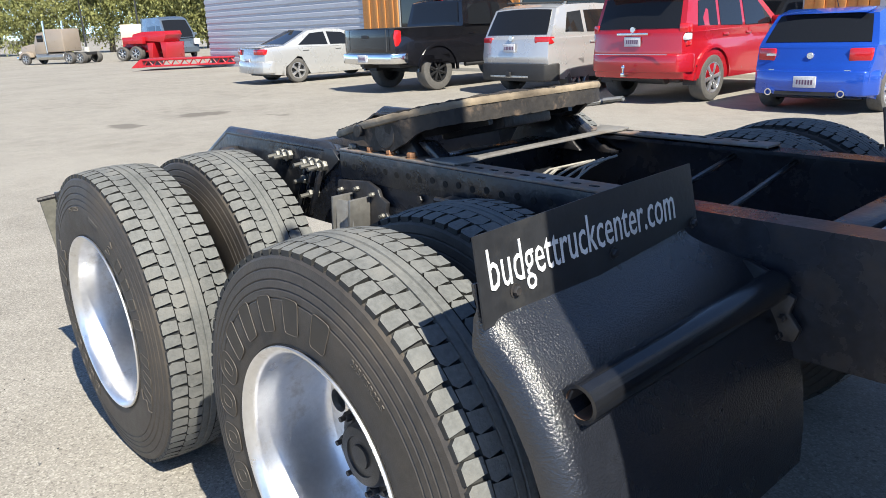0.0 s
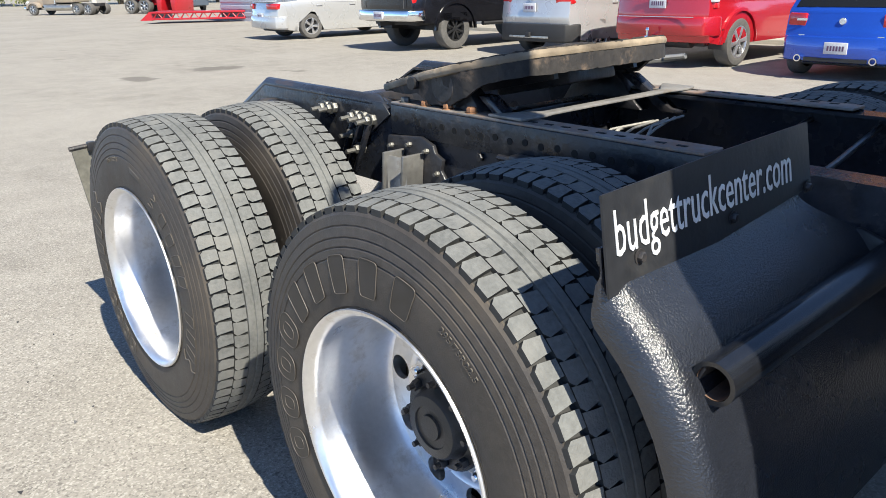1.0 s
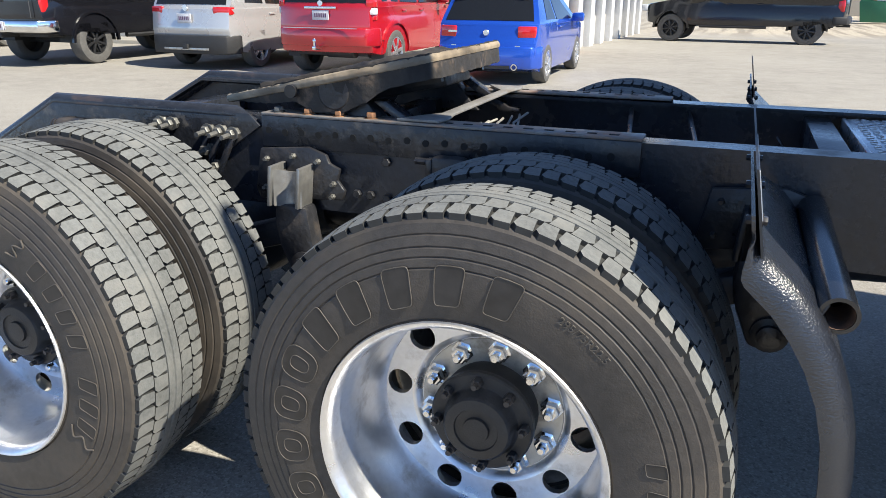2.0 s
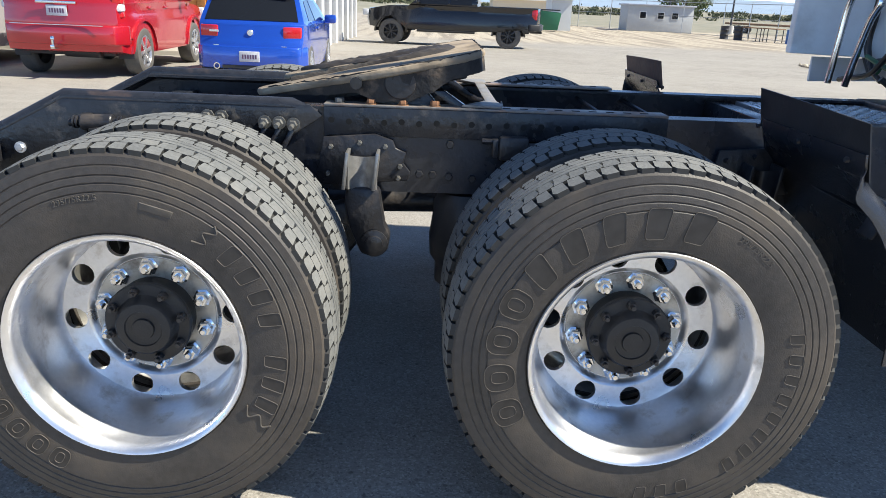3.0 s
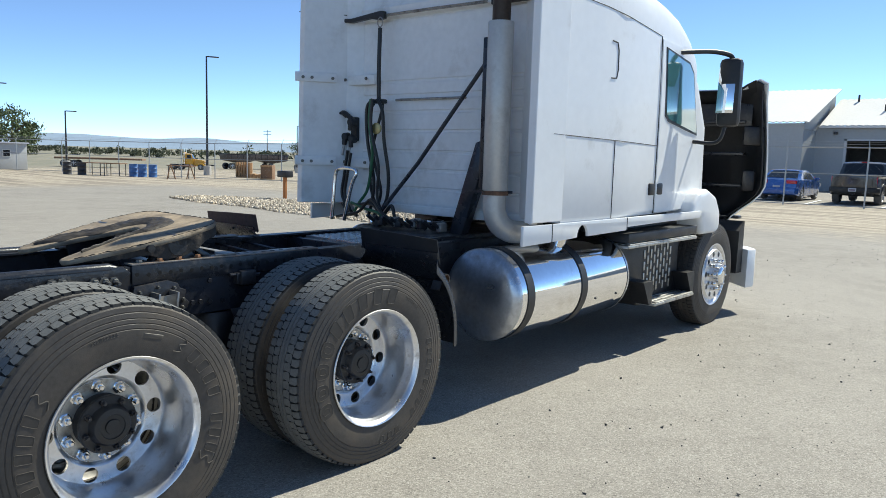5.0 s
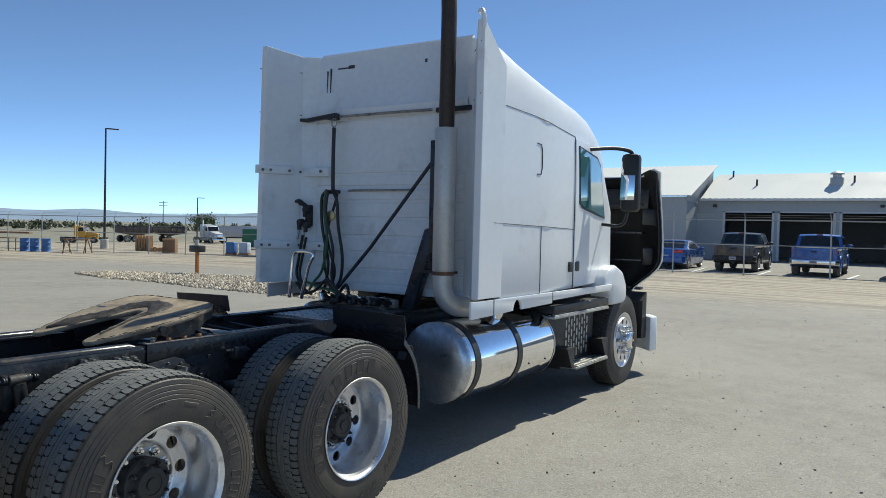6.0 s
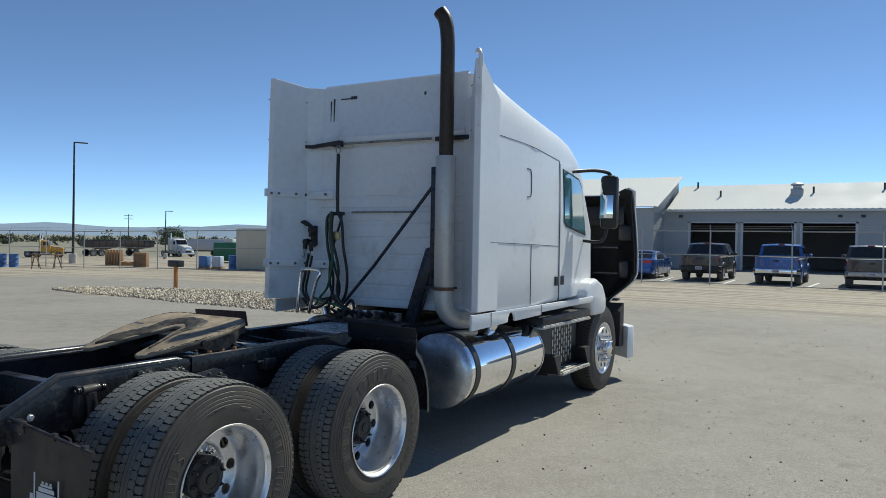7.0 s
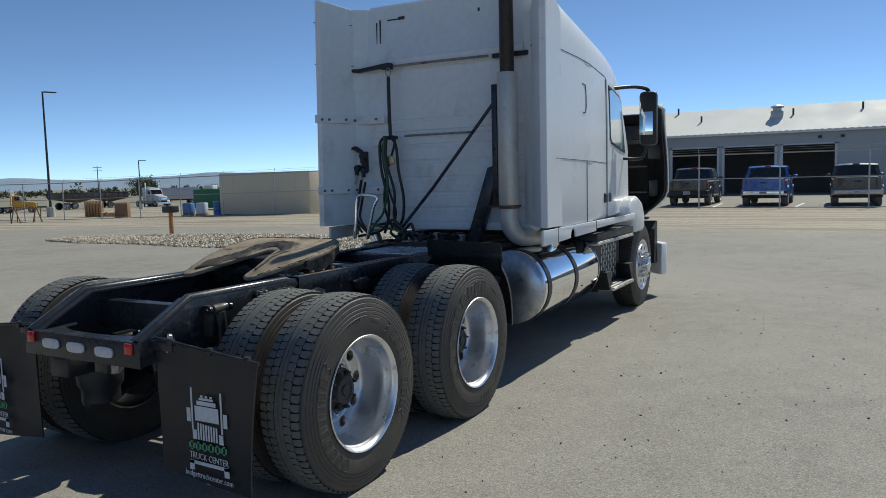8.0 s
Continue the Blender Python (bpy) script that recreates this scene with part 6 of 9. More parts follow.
bm = grid(bmesh.new(), lambda u, v: hood_at(u, v, 0.0), 24, 16)
hd = part("hood_liner", thicken(bm, 0.012), M["plastic"], truck, "black underside of the tipped hood")
bm = grid(bmesh.new(), lambda u, v: hood_at(u, v, 0.05) + Vector((-0.03, 0.045 * (2 * u - 1), 0.012 * v)), 24, 16)
part("hood", thicken(bm, 0.015), M["white"], hd, "white outside of the tipped hood")
for s in (-1, 1):
    part("headlamp_back", obox(bmesh.new(), pose(7.34, s * 0.96, 1.92, 0, 0, -s * 20), 0.08, 0.22, 0.22, bev=0.03), M["casting"], hd, "dark headlamp back")
    part("lamp_bracket", obox(bmesh.new(), pose(7.36, s * 0.93, 1.42, 0, 0, -s * 20), 0.08, 0.14, 0.24, bev=0.03), M["casting"], hd, "dark lamp bracket")
for k in range(4):
    part("hood_rib", obox(bmesh.new(), pose(7.42, 0, 1.0 + 0.36 * k), 0.12, 1.7, 0.035, bev=0.01), M["black"], hd, "dark hood stiffener")
for s in (-1, 1):
    part("heat_shield", obox(bmesh.new(), pose(7.40, s * 0.55, 2.16, 0, 4, 0), 0.012, 0.72, 0.26, bev=0.004), M["casting"], hd, "dark heat shield")
bm = bmesh.new()
prism(bm, [(6.85, -1.16), (7.02, -1.19), (7.20, -1.05), (7.32, -0.6), (7.34, 0.0), (7.32, 0.6), (7.20, 1.05), (7.02, 1.19), (6.85, 1.16), (7.1, 0.9), (7.15, 0), (7.1, -0.9)], "z", 0.28, 0.70, bev=0.02)
part("bumper", bm, M["white"], truck, "white wrap-around bumper")
for s in (-1, 1):
    part("bumper_bracket", P([(6.70, 0.45), (6.86, 0.45), (6.86, 1.0), (6.72, 0.9)], "y", s * 0.75, s * 1.10), M["plastic"], truck)

# ---- materials of the surroundings ----
M["siding"] = shade("grey_siding", (0.42, 0.43, 0.47), 0.45, metal=0.2, var=0.06, scale=0.6, fine=8)
M["orange"] = shade("orange_boards", (0.62, 0.26, 0.07), 0.6, var=0.18, scale=1.5, fine=14, per_object=0.12)
M["concrete"] = shade("pale_concrete", (0.50, 0.48, 0.44), 0.85, var=0.12, scale=1.2, fine=30, bump=0.3, bscale=60)
M["kerb"] = shade("walk_concrete", (0.34, 0.315, 0.27), 0.85, var=0.15, scale=1.2, fine=30, bump=0.3, bscale=60)
M["pilaster"] = shade("pale_pilaster", (0.62, 0.62, 0.62), 0.6, var=0.08, scale=1, fine=12)
M["dark_pane"] = glazing("shop_pane", (0.012, 0.013, 0.015), 0.03)
M["galv"] = shade("galvanised", (0.42, 0.43, 0.43), 0.5, metal=0.5, var=0.12, scale=3)
M["steel_dark"] = shade("dark_pole", (0.035, 0.035, 0.038), 0.5, var=0.15, scale=3)
M["tan"] = shade("tan_panel", (0.66, 0.575, 0.43), 0.7, var=0.06, scale=0.6, fine=9)
M["shop_wall"] = shade("shop_wall", (0.42, 0.43, 0.43), 0.6, var=0.06, scale=0.4, fine=6)
M["shop_roof"] = shade("shop_roof", (0.80, 0.785, 0.74), 0.75, var=0.06, scale=0.4, fine=7)
# bay interior: the shade inside is put into this dark colour
M["shop_shade"] = shade("bay_shade", (0.11, 0.10, 0.092), 0.8, var=0.3, scale=0.5)
M["wood"] = shade("raw_wood", (0.42, 0.25, 0.12), 0.75, var=0.25, scale=3, fine=25)
M["wood_dark"] = shade("brown_board", (0.24, 0.14, 0.08), 0.8, var=0.25, scale=3)
M["post"] = shade("orange_post", (0.40, 0.16, 0.05), 0.7, var=0.2, scale=5)
M["wrap"] = shade("blue_wrap", (0.07, 0.17, 0.40), 0.4, var=0.3, scale=3)
M["wrap_w"] = shade("white_wrap", (0.55, 0.6, 0.68), 0.35, var=0.25, scale=4)
M["green"] = shade("green_steel", (0.03, 0.16, 0.08), 0.55, var=0.2, scale=2)
M["leaf"] = shade("leaves", (0.075, 0.105, 0.035), 0.65, var=0.5, scale=0.9, fine=6)
M["leaf_pale"] = shade("pale_leaves", (0.22, 0.225, 0.075), 0.65, var=0.5, scale=0.5, fine=4)
M["bark"] = shade("bark", (0.11, 0.085, 0.06), 0.9, var=0.3, scale=3)
M["scrub"] = shade("scrub", (0.085, 0.095, 0.05), 0.8, var=0.5, scale=0.3, fine=3)
M["stone"] = shade("river_stone", (0.46, 0.40, 0.31), 0.8, var=0.35, scale=4.0, fine=30)
# distance haze is mixed into the hills' blue base colour
M["hill"] = shade("haze_tinted_hills", (0.26, 0.33, 0.42), 1.0, var=0.10, scale=0.004, fine=0.02, spec=0.0)
M["yellow"] = shade("yellow_paint", (0.62, 0.33, 0.03), 0.4, var=0.1, scale=3, coat=0.3)
M["beige"] = shade("beige_paint", (0.31, 0.255, 0.20), 0.35, var=0.06, scale=2, coat=0.4)
M["red"] = shade("red_paint", (0.42, 0.012, 0.02), 0.35, var=0.1, scale=2, coat=0.4)
M["pale_van"] = shade("van_paint", (0.10, 0.13, 0.17), 0.3, metal=0.3, var=0.06, scale=2, coat=0.6)
M["offwhite"] = shade("white_box", (0.62, 0.62, 0.60), 0.5, var=0.06, scale=1)


def leaf_clumps(bm, rng_, centre, rad, n, size, flat=1.0):
    """Small leaf faces gathered in clumps through a crown."""
    clumps = []
    for _ in range(max(6, n // 60)):
        while True:
            p = Vector((rng_.uniform(-1, 1), rng_.uniform(-1, 1), rng_.uniform(-1, 1)))
            if 0.25 < p.length < 1.0:
                break
        clumps.append((Vector((p.x * rad, p.y * rad, p.z * rad * flat)) + centre, rng_.uniform(0.18, 0.36) * rad))
    for _ in range(n):
        c, r = rng_.choice(clumps)
        d = Vector((rng_.gauss(0, 1), rng_.gauss(0, 1), rng_.gauss(0, 0.8)))
        p = c + d * r * 0.55
        q = Euler((rng_.uniform(0, 6.3), rng_.uniform(0, 6.3), rng_.uniform(0, 6.3))).to_matrix()
        s = size * rng_.uniform(0.6, 1.3)
        vs = [bm.verts.new(p + q @ Vector(v)) for v in ((-s, 0, 0), (0, -s * 0.5, 0), (s, 0, 0), (0, s * 0.5, 0))]
        bm.faces.new(vs)


def tree(x, y, h, rad, seed, mat_="leaf", n=2600, label="broad green tree with an open crown", flat=0.9):
    rg = random.Random(seed)
    z = lie(x, y)
    t = thing("tree", label, "tree", pose(x, y, z), group="yard trees")
    bm = bmesh.new()
    base = h - rad * flat * 1.0
    tube(bm, [(0, 0, -0.1), (0.05, 0.02, base * 0.5), (0.0, 0.0, base), (0.1, 0.0, base + rad * 0.7)], [h * 0.035, h * 0.026, h * 0.02, h * 0.006], 9)
    for k in range(7):
        a = 2 * math.pi * k / 7 + rg.random()
        l = rad * rg.uniform(0.5, 0.85)
        z0 = base * rg.uniform(0.75, 1.1)
        tube(bm, [(0, 0, z0), (0.5 * l * math.cos(a), 0.5 * l * math.sin(a), z0 + l * 0.4), (l * math.cos(a), l * math.sin(a), z0 + l * 0.7)], [h * 0.014, h * 0.009, h * 0.003], 6)
    part("trunk", bm, M["bark"], t)
    bm = bmesh.new()
    leaf_clumps(bm, rg, Vector((0, 0, base + rad * flat * 0.2)), rad, n, (0.06 if n < 5000 else 0.05) * rad, flat)
    part("crown", bm, M[mat_], t)
    return t


# ---- distance ----
bm = bmesh.new()
lo, hi = [], []
for k in range(121):
    a = radians(14 + 150 * k / 120)
    r = 2700
    hh = 14 + 38 * max(0, noise.noise(Vector((k * 0.09, 0.3, 0)))) + 14 * noise.noise(Vector((k * 0.35, 1.7, 0))) + 26 * smooth01((k - 16) / 10) * smooth01((75 - k) / 18)
    lo.append(bm.verts.new((r * math.cos(a), r * math.sin(a), -5)))
    hi.append(bm.verts.new((1.12 * r * math.cos(a), 1.12 * r * math.sin(a), max(8, hh))))
for k in range(120):
    bm.faces.new((lo[k], lo[k + 1], hi[k + 1], hi[k]))
tagged(part("backdrop", bm, M["hill"]), "low hills on the horizon, coloured with the blue of haze", "hills", kind="structure")

rg = random.Random(21)
bm = bmesh.new()
for k in range(520):
    a = radians(rg.uniform(32, 112))
    r = rg.uniform(230, 520)
    x, y = r * math.cos(a), r * math.sin(a)
    if x > 20 and y < 40:
        continue
    s = rg.uniform(0.9, 2.3)
    leaf_clumps(bm, rg, Vector((x, y, s * 0.35 - 1.2)), s * rg.uniform(1.0, 2.4), 190, 0.24 * s, 0.40)
tagged(part("scrub", bm, M["scrub"]), "scattered dark shrubs on the flat land beyond", "shrubs", kind="stuff")

tree(27.8, 79, 5.7, 2.6, 4, n=4200)
tree(99, 122, 4.6, 2.6, 5, n=2400, label="low dark tree far beyond the fence", flat=0.5)
for i, (x, y, h, r) in enumerate(((-92, 26, 8.5, 3.0), (-99, 19, 9.5, 3.2), (-84, 33, 10.5, 3.4), (-79, 37, 11, 3.8), (-74, 39.5, 11, 3.4), (-70, 42, 10.5, 3.4), (-66, 43.5, 12, 3.8), (-61, 43, 11.5, 3.6), (-57, 44, 10.5, 3.4), (-108, 20, 9, 3.4), (-88, 29.5, 10, 3.4), (-81.5, 35.5, 10, 3.6), (-76.5, 38.5, 11.5, 3.4), (-95.5, 22.5, 8, 3.0))):
    tree(x, y, h, r, 40 + i, "leaf_pale", 12000, "tall yellow-green tree behind the parked trucks", 1.5)

# ---- gravel bed with its marker ----
BX0, BX1, BY0, BY1 = 11.0, 15.2, 3.0, 19.8


def in_bed(x, y):
    t = (y - BY0) / (BY1 - BY0)
    left = BX0 + 0.3 * math.sin(y * 0.5) + max(0, (y - 17)) * 0.35
    right = BX1 - max(0, (y - 15)) * 0.42
    return BY0 < y < BY1 and left < x < right


bm = bmesh.new()
outl = [(BX0, BY0), (BX1, BY0), (BX1, 15), (13.0, 19.8), (12.0, 19.8), (BX0 + 0.2, 17)]
prism(bm, outl, "z", -0.20, -0.045)
bed = tagged(part("gravel_bed", bm, M["stone"]), "low bed of pale river stones", "gravel bed", kind="structure")
rg = random.Random(8)
verts, faces = [], []
ico = bmesh.new()
bmesh.ops.create_icosphere(ico, subdivisions=1, radius=1.0)
iv = [v.co.copy() for v in ico.verts]
ico.verts.index_update()
fi = [[v.index for v in f.verts] for f in ico.faces]
ico.free()
cnt = 0
while cnt < 11000:
    x, y = rg.uniform(BX0, BX1), rg.uniform(BY0, BY1)
    if not in_bed(x, y):
        continue
    cnt += 1
    s = rg.uniform(0.02, 0.058)
    e = Euler((rg.uniform(0, 6), rg.uniform(0, 6), rg.uniform(0, 6))).to_matrix()
    sc = Vector((1, rg.uniform(0.6, 0.95), rg.uniform(0.5, 0.8)))
    hump = 0.03 * math.sin(math.pi * min(1, max(0, (x - BX0) / (BX1 - BX0))))
    o = len(verts)
    for v in iv:
        p = e @ Vector((v.x * sc.x, v.y * sc.y, v.z * sc.z))
        verts.append((x + s * p.x, y + s * p.y, lie(x, y) + 0.01 + hump + rg.uniform(-0.1, 0.4) * s + s * p.z))
    faces += [[o + i for i in f] for f in fi]
me = bpy.data.meshes.new("river_stones")
me.from_pydata(verts, [], faces)
mst = shade("river_stone_mixed", (0.60, 0.52, 0.40), 0.8, var=0.3, scale=3, fine=20)
isl = mst.node_tree.nodes.new("ShaderNodeNewGeometry")
hsv = mst.node_tree.nodes.new("ShaderNodeHueSaturation")
vr = mst.node_tree.nodes.new("ShaderNodeMapRange")
vr.inputs["To Min"].default_value, vr.inputs["To Max"].default_value = 0.4, 1.45
pb = mst.node_tree.nodes["Principled BSDF"]
src = pb.inputs["Base Color"].links[0].from_socket
mst.node_tree.links.new(isl.outputs["Random Per Island"], vr.inputs["Value"])
mst.node_tree.links.new(vr.outputs["Result"], hsv.inputs["Value"])
mst.node_tree.links.new(src, hsv.inputs["Color"])
mst.node_tree.links.new(hsv.outputs["Color"], pb.inputs["Base Color"])
me.materials.append(mst)
tagged(new("river_stones", me), "pale tan and grey river stones heaped in the bed", "stones", kind="stuff")

mk = thing("marker_post", "orange wooden post with a black box on top in the gravel", "marker post", pose(14.4, 16.8, lie(14.4, 16.8)))
part("post", B(-0.05, 0.05, -0.05, 0.05, -0.1, 0.80, bev=0.006), M["post"], mk)
part("box", B(-0.16, 0.16, -0.24, 0.24, 0.78, 1.00, bev=0.03), M["plastic"], mk, "small black box")

# small chips and litter on the asphalt near the truck
rg = random.Random(77)
bm = bmesh.new()
for _ in range(2200):
    x, y = rg.uniform(-3.5, 16), rg.uniform(-10, 0.5)
    if abs(y) < 1.3 and x < 7:
        continue
    s = rg.uniform(0.003, 0.006) + 0.009 * rg.random() ** 5
    m_ = pose(x, y, 0.002, rg.uniform(0, 360), rg.uniform(0, 360), rg.uniform(0, 360))
    vs = [bm.verts.new(m_ @ Vector(v)) for v in ((s, 0, -s * 0.5), (-s, s * 0.7, -s * 0.5), (-s * 0.8, -s, -s * 0.5), (0, 0, s))]
    for f in ((0, 1, 3), (1, 2, 3), (2, 0, 3), (0, 2, 1)):
        bm.faces.new([vs[i] for i in f])
tagged(part("loose_chips", bm, M["steel_dark"]), "dark stone chips scattered on the asphalt", "stone chips", kind="stuff")

# ---- office building behind the parked cars ----
WY, CX = 15.6, -2.5
TOPZ = 6.4
bldg = thing("office_building", "grey ribbed-metal building with orange panels and dark windows", "building", pose(0, 0, 0))


def ribbed(bm, x0, x1, y, z0, z1, step=0.30, d=0.035):
    """Horizontal siding: a profile of laps."""
    pr = []
    z = z0
    while z < z1:
        pr += [(y, z), (y - d, z + 0.04), (y - d, z + step * 0.62), (y, z + step * 0.74)]
        z += step
    pr.append((y, z1))
    ring = pr + [(y + 0.25, z1), (y + 0.25, z0)]
    a = [bm.verts.new((x0, p[0], p[1])) for p in ring]
    b = [bm.verts.new((x1, p[0], p[1])) for p in ring]
    n = len(ring)
    for i in range(n):
        bm.faces.new((a[i], b[i], b[(i + 1) % n], a[(i + 1) % n]))
    bm.faces.new(a)
    bm.faces.new(b[::-1])
    return bm


part("siding_wall", ribbed(bmesh.new(), -34.2, -21.0, WY, -0.6, TOPZ), M["siding"], bldg, "pale grey horizontal metal siding")
part("core_wall", B(-34.2, CX - 0.05, WY + 0.25, 33.0, -0.6, TOPZ - 0.05), M["siding"], bldg)
part("roof_cap", B(-34.4, CX + 0.2, WY - 0.2, 33.2, TOPZ, TOPZ + 0.25, bev=0.02), M["pilaster"], bldg)
part("plinth", B(-21.0, CX, WY - 0.12, WY + 0.25, -0.3, 0.85, bev=0.01), M["concrete"], bldg, "pale concrete plinth")
bays = [(-21.0, -18.94, "o"), (-18.94, -14.35, "w"), (-14.35, -13.2, "o"), (-13.2, -8.2, "w"), (-8.2, -7.1, "o"), (-7.1, -4.85, "w"), (-4.85, -3.3, "o"), (-3.3, -2.72, "p"), (-2.72, CX, "o")]
for x0, x1, k in bays:
    if k == "o":
        n = max(1, round((x1 - x0) / 0.22))
        for i in range(n):
            xa = x0 + (x1 - x0) * i / n
            part("board", B(xa + 0.008, xa + (x1 - x0) / n - 0.008, WY - 0.10 - 0.03 * (i % 2), WY + 0.2, 0.95, TOPZ, bev=0.006), M["orange"], bldg)
    elif k == "p":
        part("pilaster", B(x0, x1, WY - 0.16, WY + 0.24, 0.95, TOPZ, bev=0.01), M["pilaster"], bldg)
    else:
        fr = bmesh.new()
        n = max(1, round((x1 - x0) / 1.6))
        for i in range(n + 1):
            xa = x0 + (x1 - x0) * i / n
            box(fr, xa - 0.04, xa + 0.04, WY - 0.06, WY + 0.1, 0.95, TOPZ)
        for z in (0.95, 3.0, 4.2):
            box(fr, x0, x1, WY - 0.055, WY + 0.09, z, z + 0.08)
        wf_ = part("window_frame", fr, M["galv"], bldg, "grey aluminium frame")
        for i in range(n):
            xa, xb = x0 + (x1 - x0) * i / n, x0 + (x1 - x0) * (i + 1) / n
            part("pane", B(xa + 0.04, xb - 0.04, WY - 0.01, WY + 0.02, 1.03, TOPZ), M["dark_pane"], wf_)
# side face with pilasters going back
for i in range(9):
    y0 = WY + 0.1 + i * 1.75
    part("pilaster", B(CX - 0.05, CX + 0.28, y0, y0 + 0.55, -0.4, TOPZ, bev=0.01), M["pilaster"], bldg)
    if i < 8:
        part("pane", B(CX - 0.04, CX + 0.02, y0 + 0.55, y0 + 1.75, 0.7, TOPZ), M["dark_pane"], bldg)
        part("board" if i % 3 == 0 else "sill_panel", B(CX - 0.04, CX + 0.10, y0 + 0.55, y0 + 1.75, -0.4, 0.7), M["orange"] if i == 0 else M["concrete"], bldg)
walkw = tagged(part("pavement", B(-22, CX, WY - 1.3, WY - 0.12, -0.3, 0.07, bev=0.03), M["kerb"]), "pale concrete walk along the building", "pavement", kind="structure")

# ---- chain-link fence ----
run = [(33.0, -34.0), (32.4, 3.0), (31.2, 15.0), (29.8, 30.0), (27.6, 42.0), (23.6, 57.0), (10.0, 74.0)]
fence = thing("chain_link_fence", "galvanised chain-link fence with barbed-wire arms", "fence")
for (xa, ya), (xb, yb) in zip(run, run[1:]):
    d = math.hypot(xb - xa, yb - ya)
    n = max(1, round(d / 3.35))
    for i in range(n):
        x, y = xa + (xb - xa) * i / n, ya + (yb - ya) * i / n
        z = lie(x, y)
        bm = bmesh.new()
        cyl(bm, (x, y, z - 0.1), (x, y, z + 2.45), 0.032, n=8)
        tube(bm, [(x, y, z + 2.4), (x + 0.22, y + 0.08, z + 2.72)], 0.015, 6)
        part("fence_post", bm, M["galv"], fence)
    for zz, r in ((2.42, 0.024), (1.35, 0.02), (0.06, 0.02)):
        part("fence_rail", tube(bmesh.new(), [(xa, ya, lie(xa, ya) + zz), (xb, yb, lie(xb, yb) + zz)], r, 6), M["galv"], fence)
    bm = bmesh.new()
    for q in range(3):
        o = 0.07 * (q + 1)
        tube(bm, [(xa + o, ya + o * 0.3, lie(xa, ya) + 2.45 + 0.1 * q), (xb + o, yb + o * 0.3, lie(xb, yb) + 2.45 + 0.1 * q)], 0.005, 4)
    part("barbed_wire", bm, M["galv"], fence)
    bm = bmesh.new()
    m_ = int(d / 0.30)
    ux, uy = (xb - xa) / d, (yb - ya) / d
    for i in range(m_):
        for s in (-1, 1):
            c0 = i * 0.30
            c1 = c0 + s * 2.3
            z0, z1 = 0.08, 2.38
            if c1 < 0:
                z1 = z0 + (z1 - z0) * c0 / 2.3
                c1 = 0
            if c1 > d:
                z1 = z0 + (z1 - z0) * (d - c0) / 2.3
                c1 = d
            pa = Vector((xa + ux * c0, ya + uy * c0, lie(xa, ya) + (lie(xb, yb) - lie(xa, ya)) * c0 / d + z0))
            pb_ = Vector((xa + ux * c1, ya + uy * c1, lie(xa, ya) + (lie(xb, yb) - lie(xa, ya)) * c1 / d + z1))
            w = Vector((-uy, ux, 0)) * 0.0010
            v = [bm.verts.new(p) for p in (pa - w, pa + w, pb_ + w, pb_ - w)]
            bm.faces.new(v)
            up = Vector((0, 0, 0.0013))
            v = [bm.verts.new(p) for p in (pa - up, pa + up, pb_ + up, pb_ - up)]
            bm.faces.new(v)
    tagged(part("fence_mesh", bm, M["galv"], fence), kind="stuff")

# ---- lamp poles ----


def lamp_pole(x, y, h, arm=0.9):
    p = thing("street_lamp", "tall dark steel lamp pole in the yard", "street lamp", pose(x, y, lie(x, y)), group="yard lamps")
    bm = bmesh.new()
    cyl(bm, (0, 0, 0.0), (0, 0, h), 0.10, 0.06, n=10)
    part("pole", bm, M["steel_dark"], p)
    part("footing", cyl(bmesh.new(), (0, 0, -0.2), (0, 0, 0.75), 0.30, n=16, bev=0.03), M["concrete"], p, "concrete footing")
    part("lamp_head", obox(bmesh.new(), pose(arm * 0.5, -0.2, h - 0.03, 0, 0, -20), arm, 0.3, 0.08, bev=0.02), M["steel_dark"], p)


lamp_pole(32.2, 50.4, 9.4)
lamp_pole(22.5, 67.5, 7.2)
lamp_pole(28.5, 68.0, 5.3)
lamp_pole(66.0, 82.0, 6.6)
for i, (x, y, h) in enumerate(((150, 205, 8.5),)):
    p = thing("utility_pole", "distant wooden utility pole with crossarms", "utility pole", pose(x, y, 0), group="power line")
    part("pole", cyl(bmesh.new(), (0, 0, -0.2), (0, 0, h), 0.16, 0.1, n=8), M["bark"], p)
    for z in (h - 0.5, h - 1.5):
        part("crossarm", obox(bmesh.new(), pose(0, 0, z, 0, 0, -30), 2.6, 0.12, 0.14), M["bark"], p)

# ---- yard clutter along the fence ----


def pallet_stack(x, y, rz, n):
    p = thing("pallet_stack", "stack of raw wooden pallets leaning by the fence", "pallets", pose(x, y, lie(x, y), 0, 0, rz))
    for k in range(n):
        part("pallet_frame", B(-0.08 + 0.16 * k, 0.04 + 0.16 * k, -0.6, 0.6, 0.0, 0.08), M["wood"], p)
        for j in range(6):
            part("slat", B(-0.06 + 0.16 * k, 0.02 + 0.16 * k, -0.58 + 0.22 * j, -0.46 + 0.22 * j, 0.08, 1.15, bev=0.004), M["wood"], p)


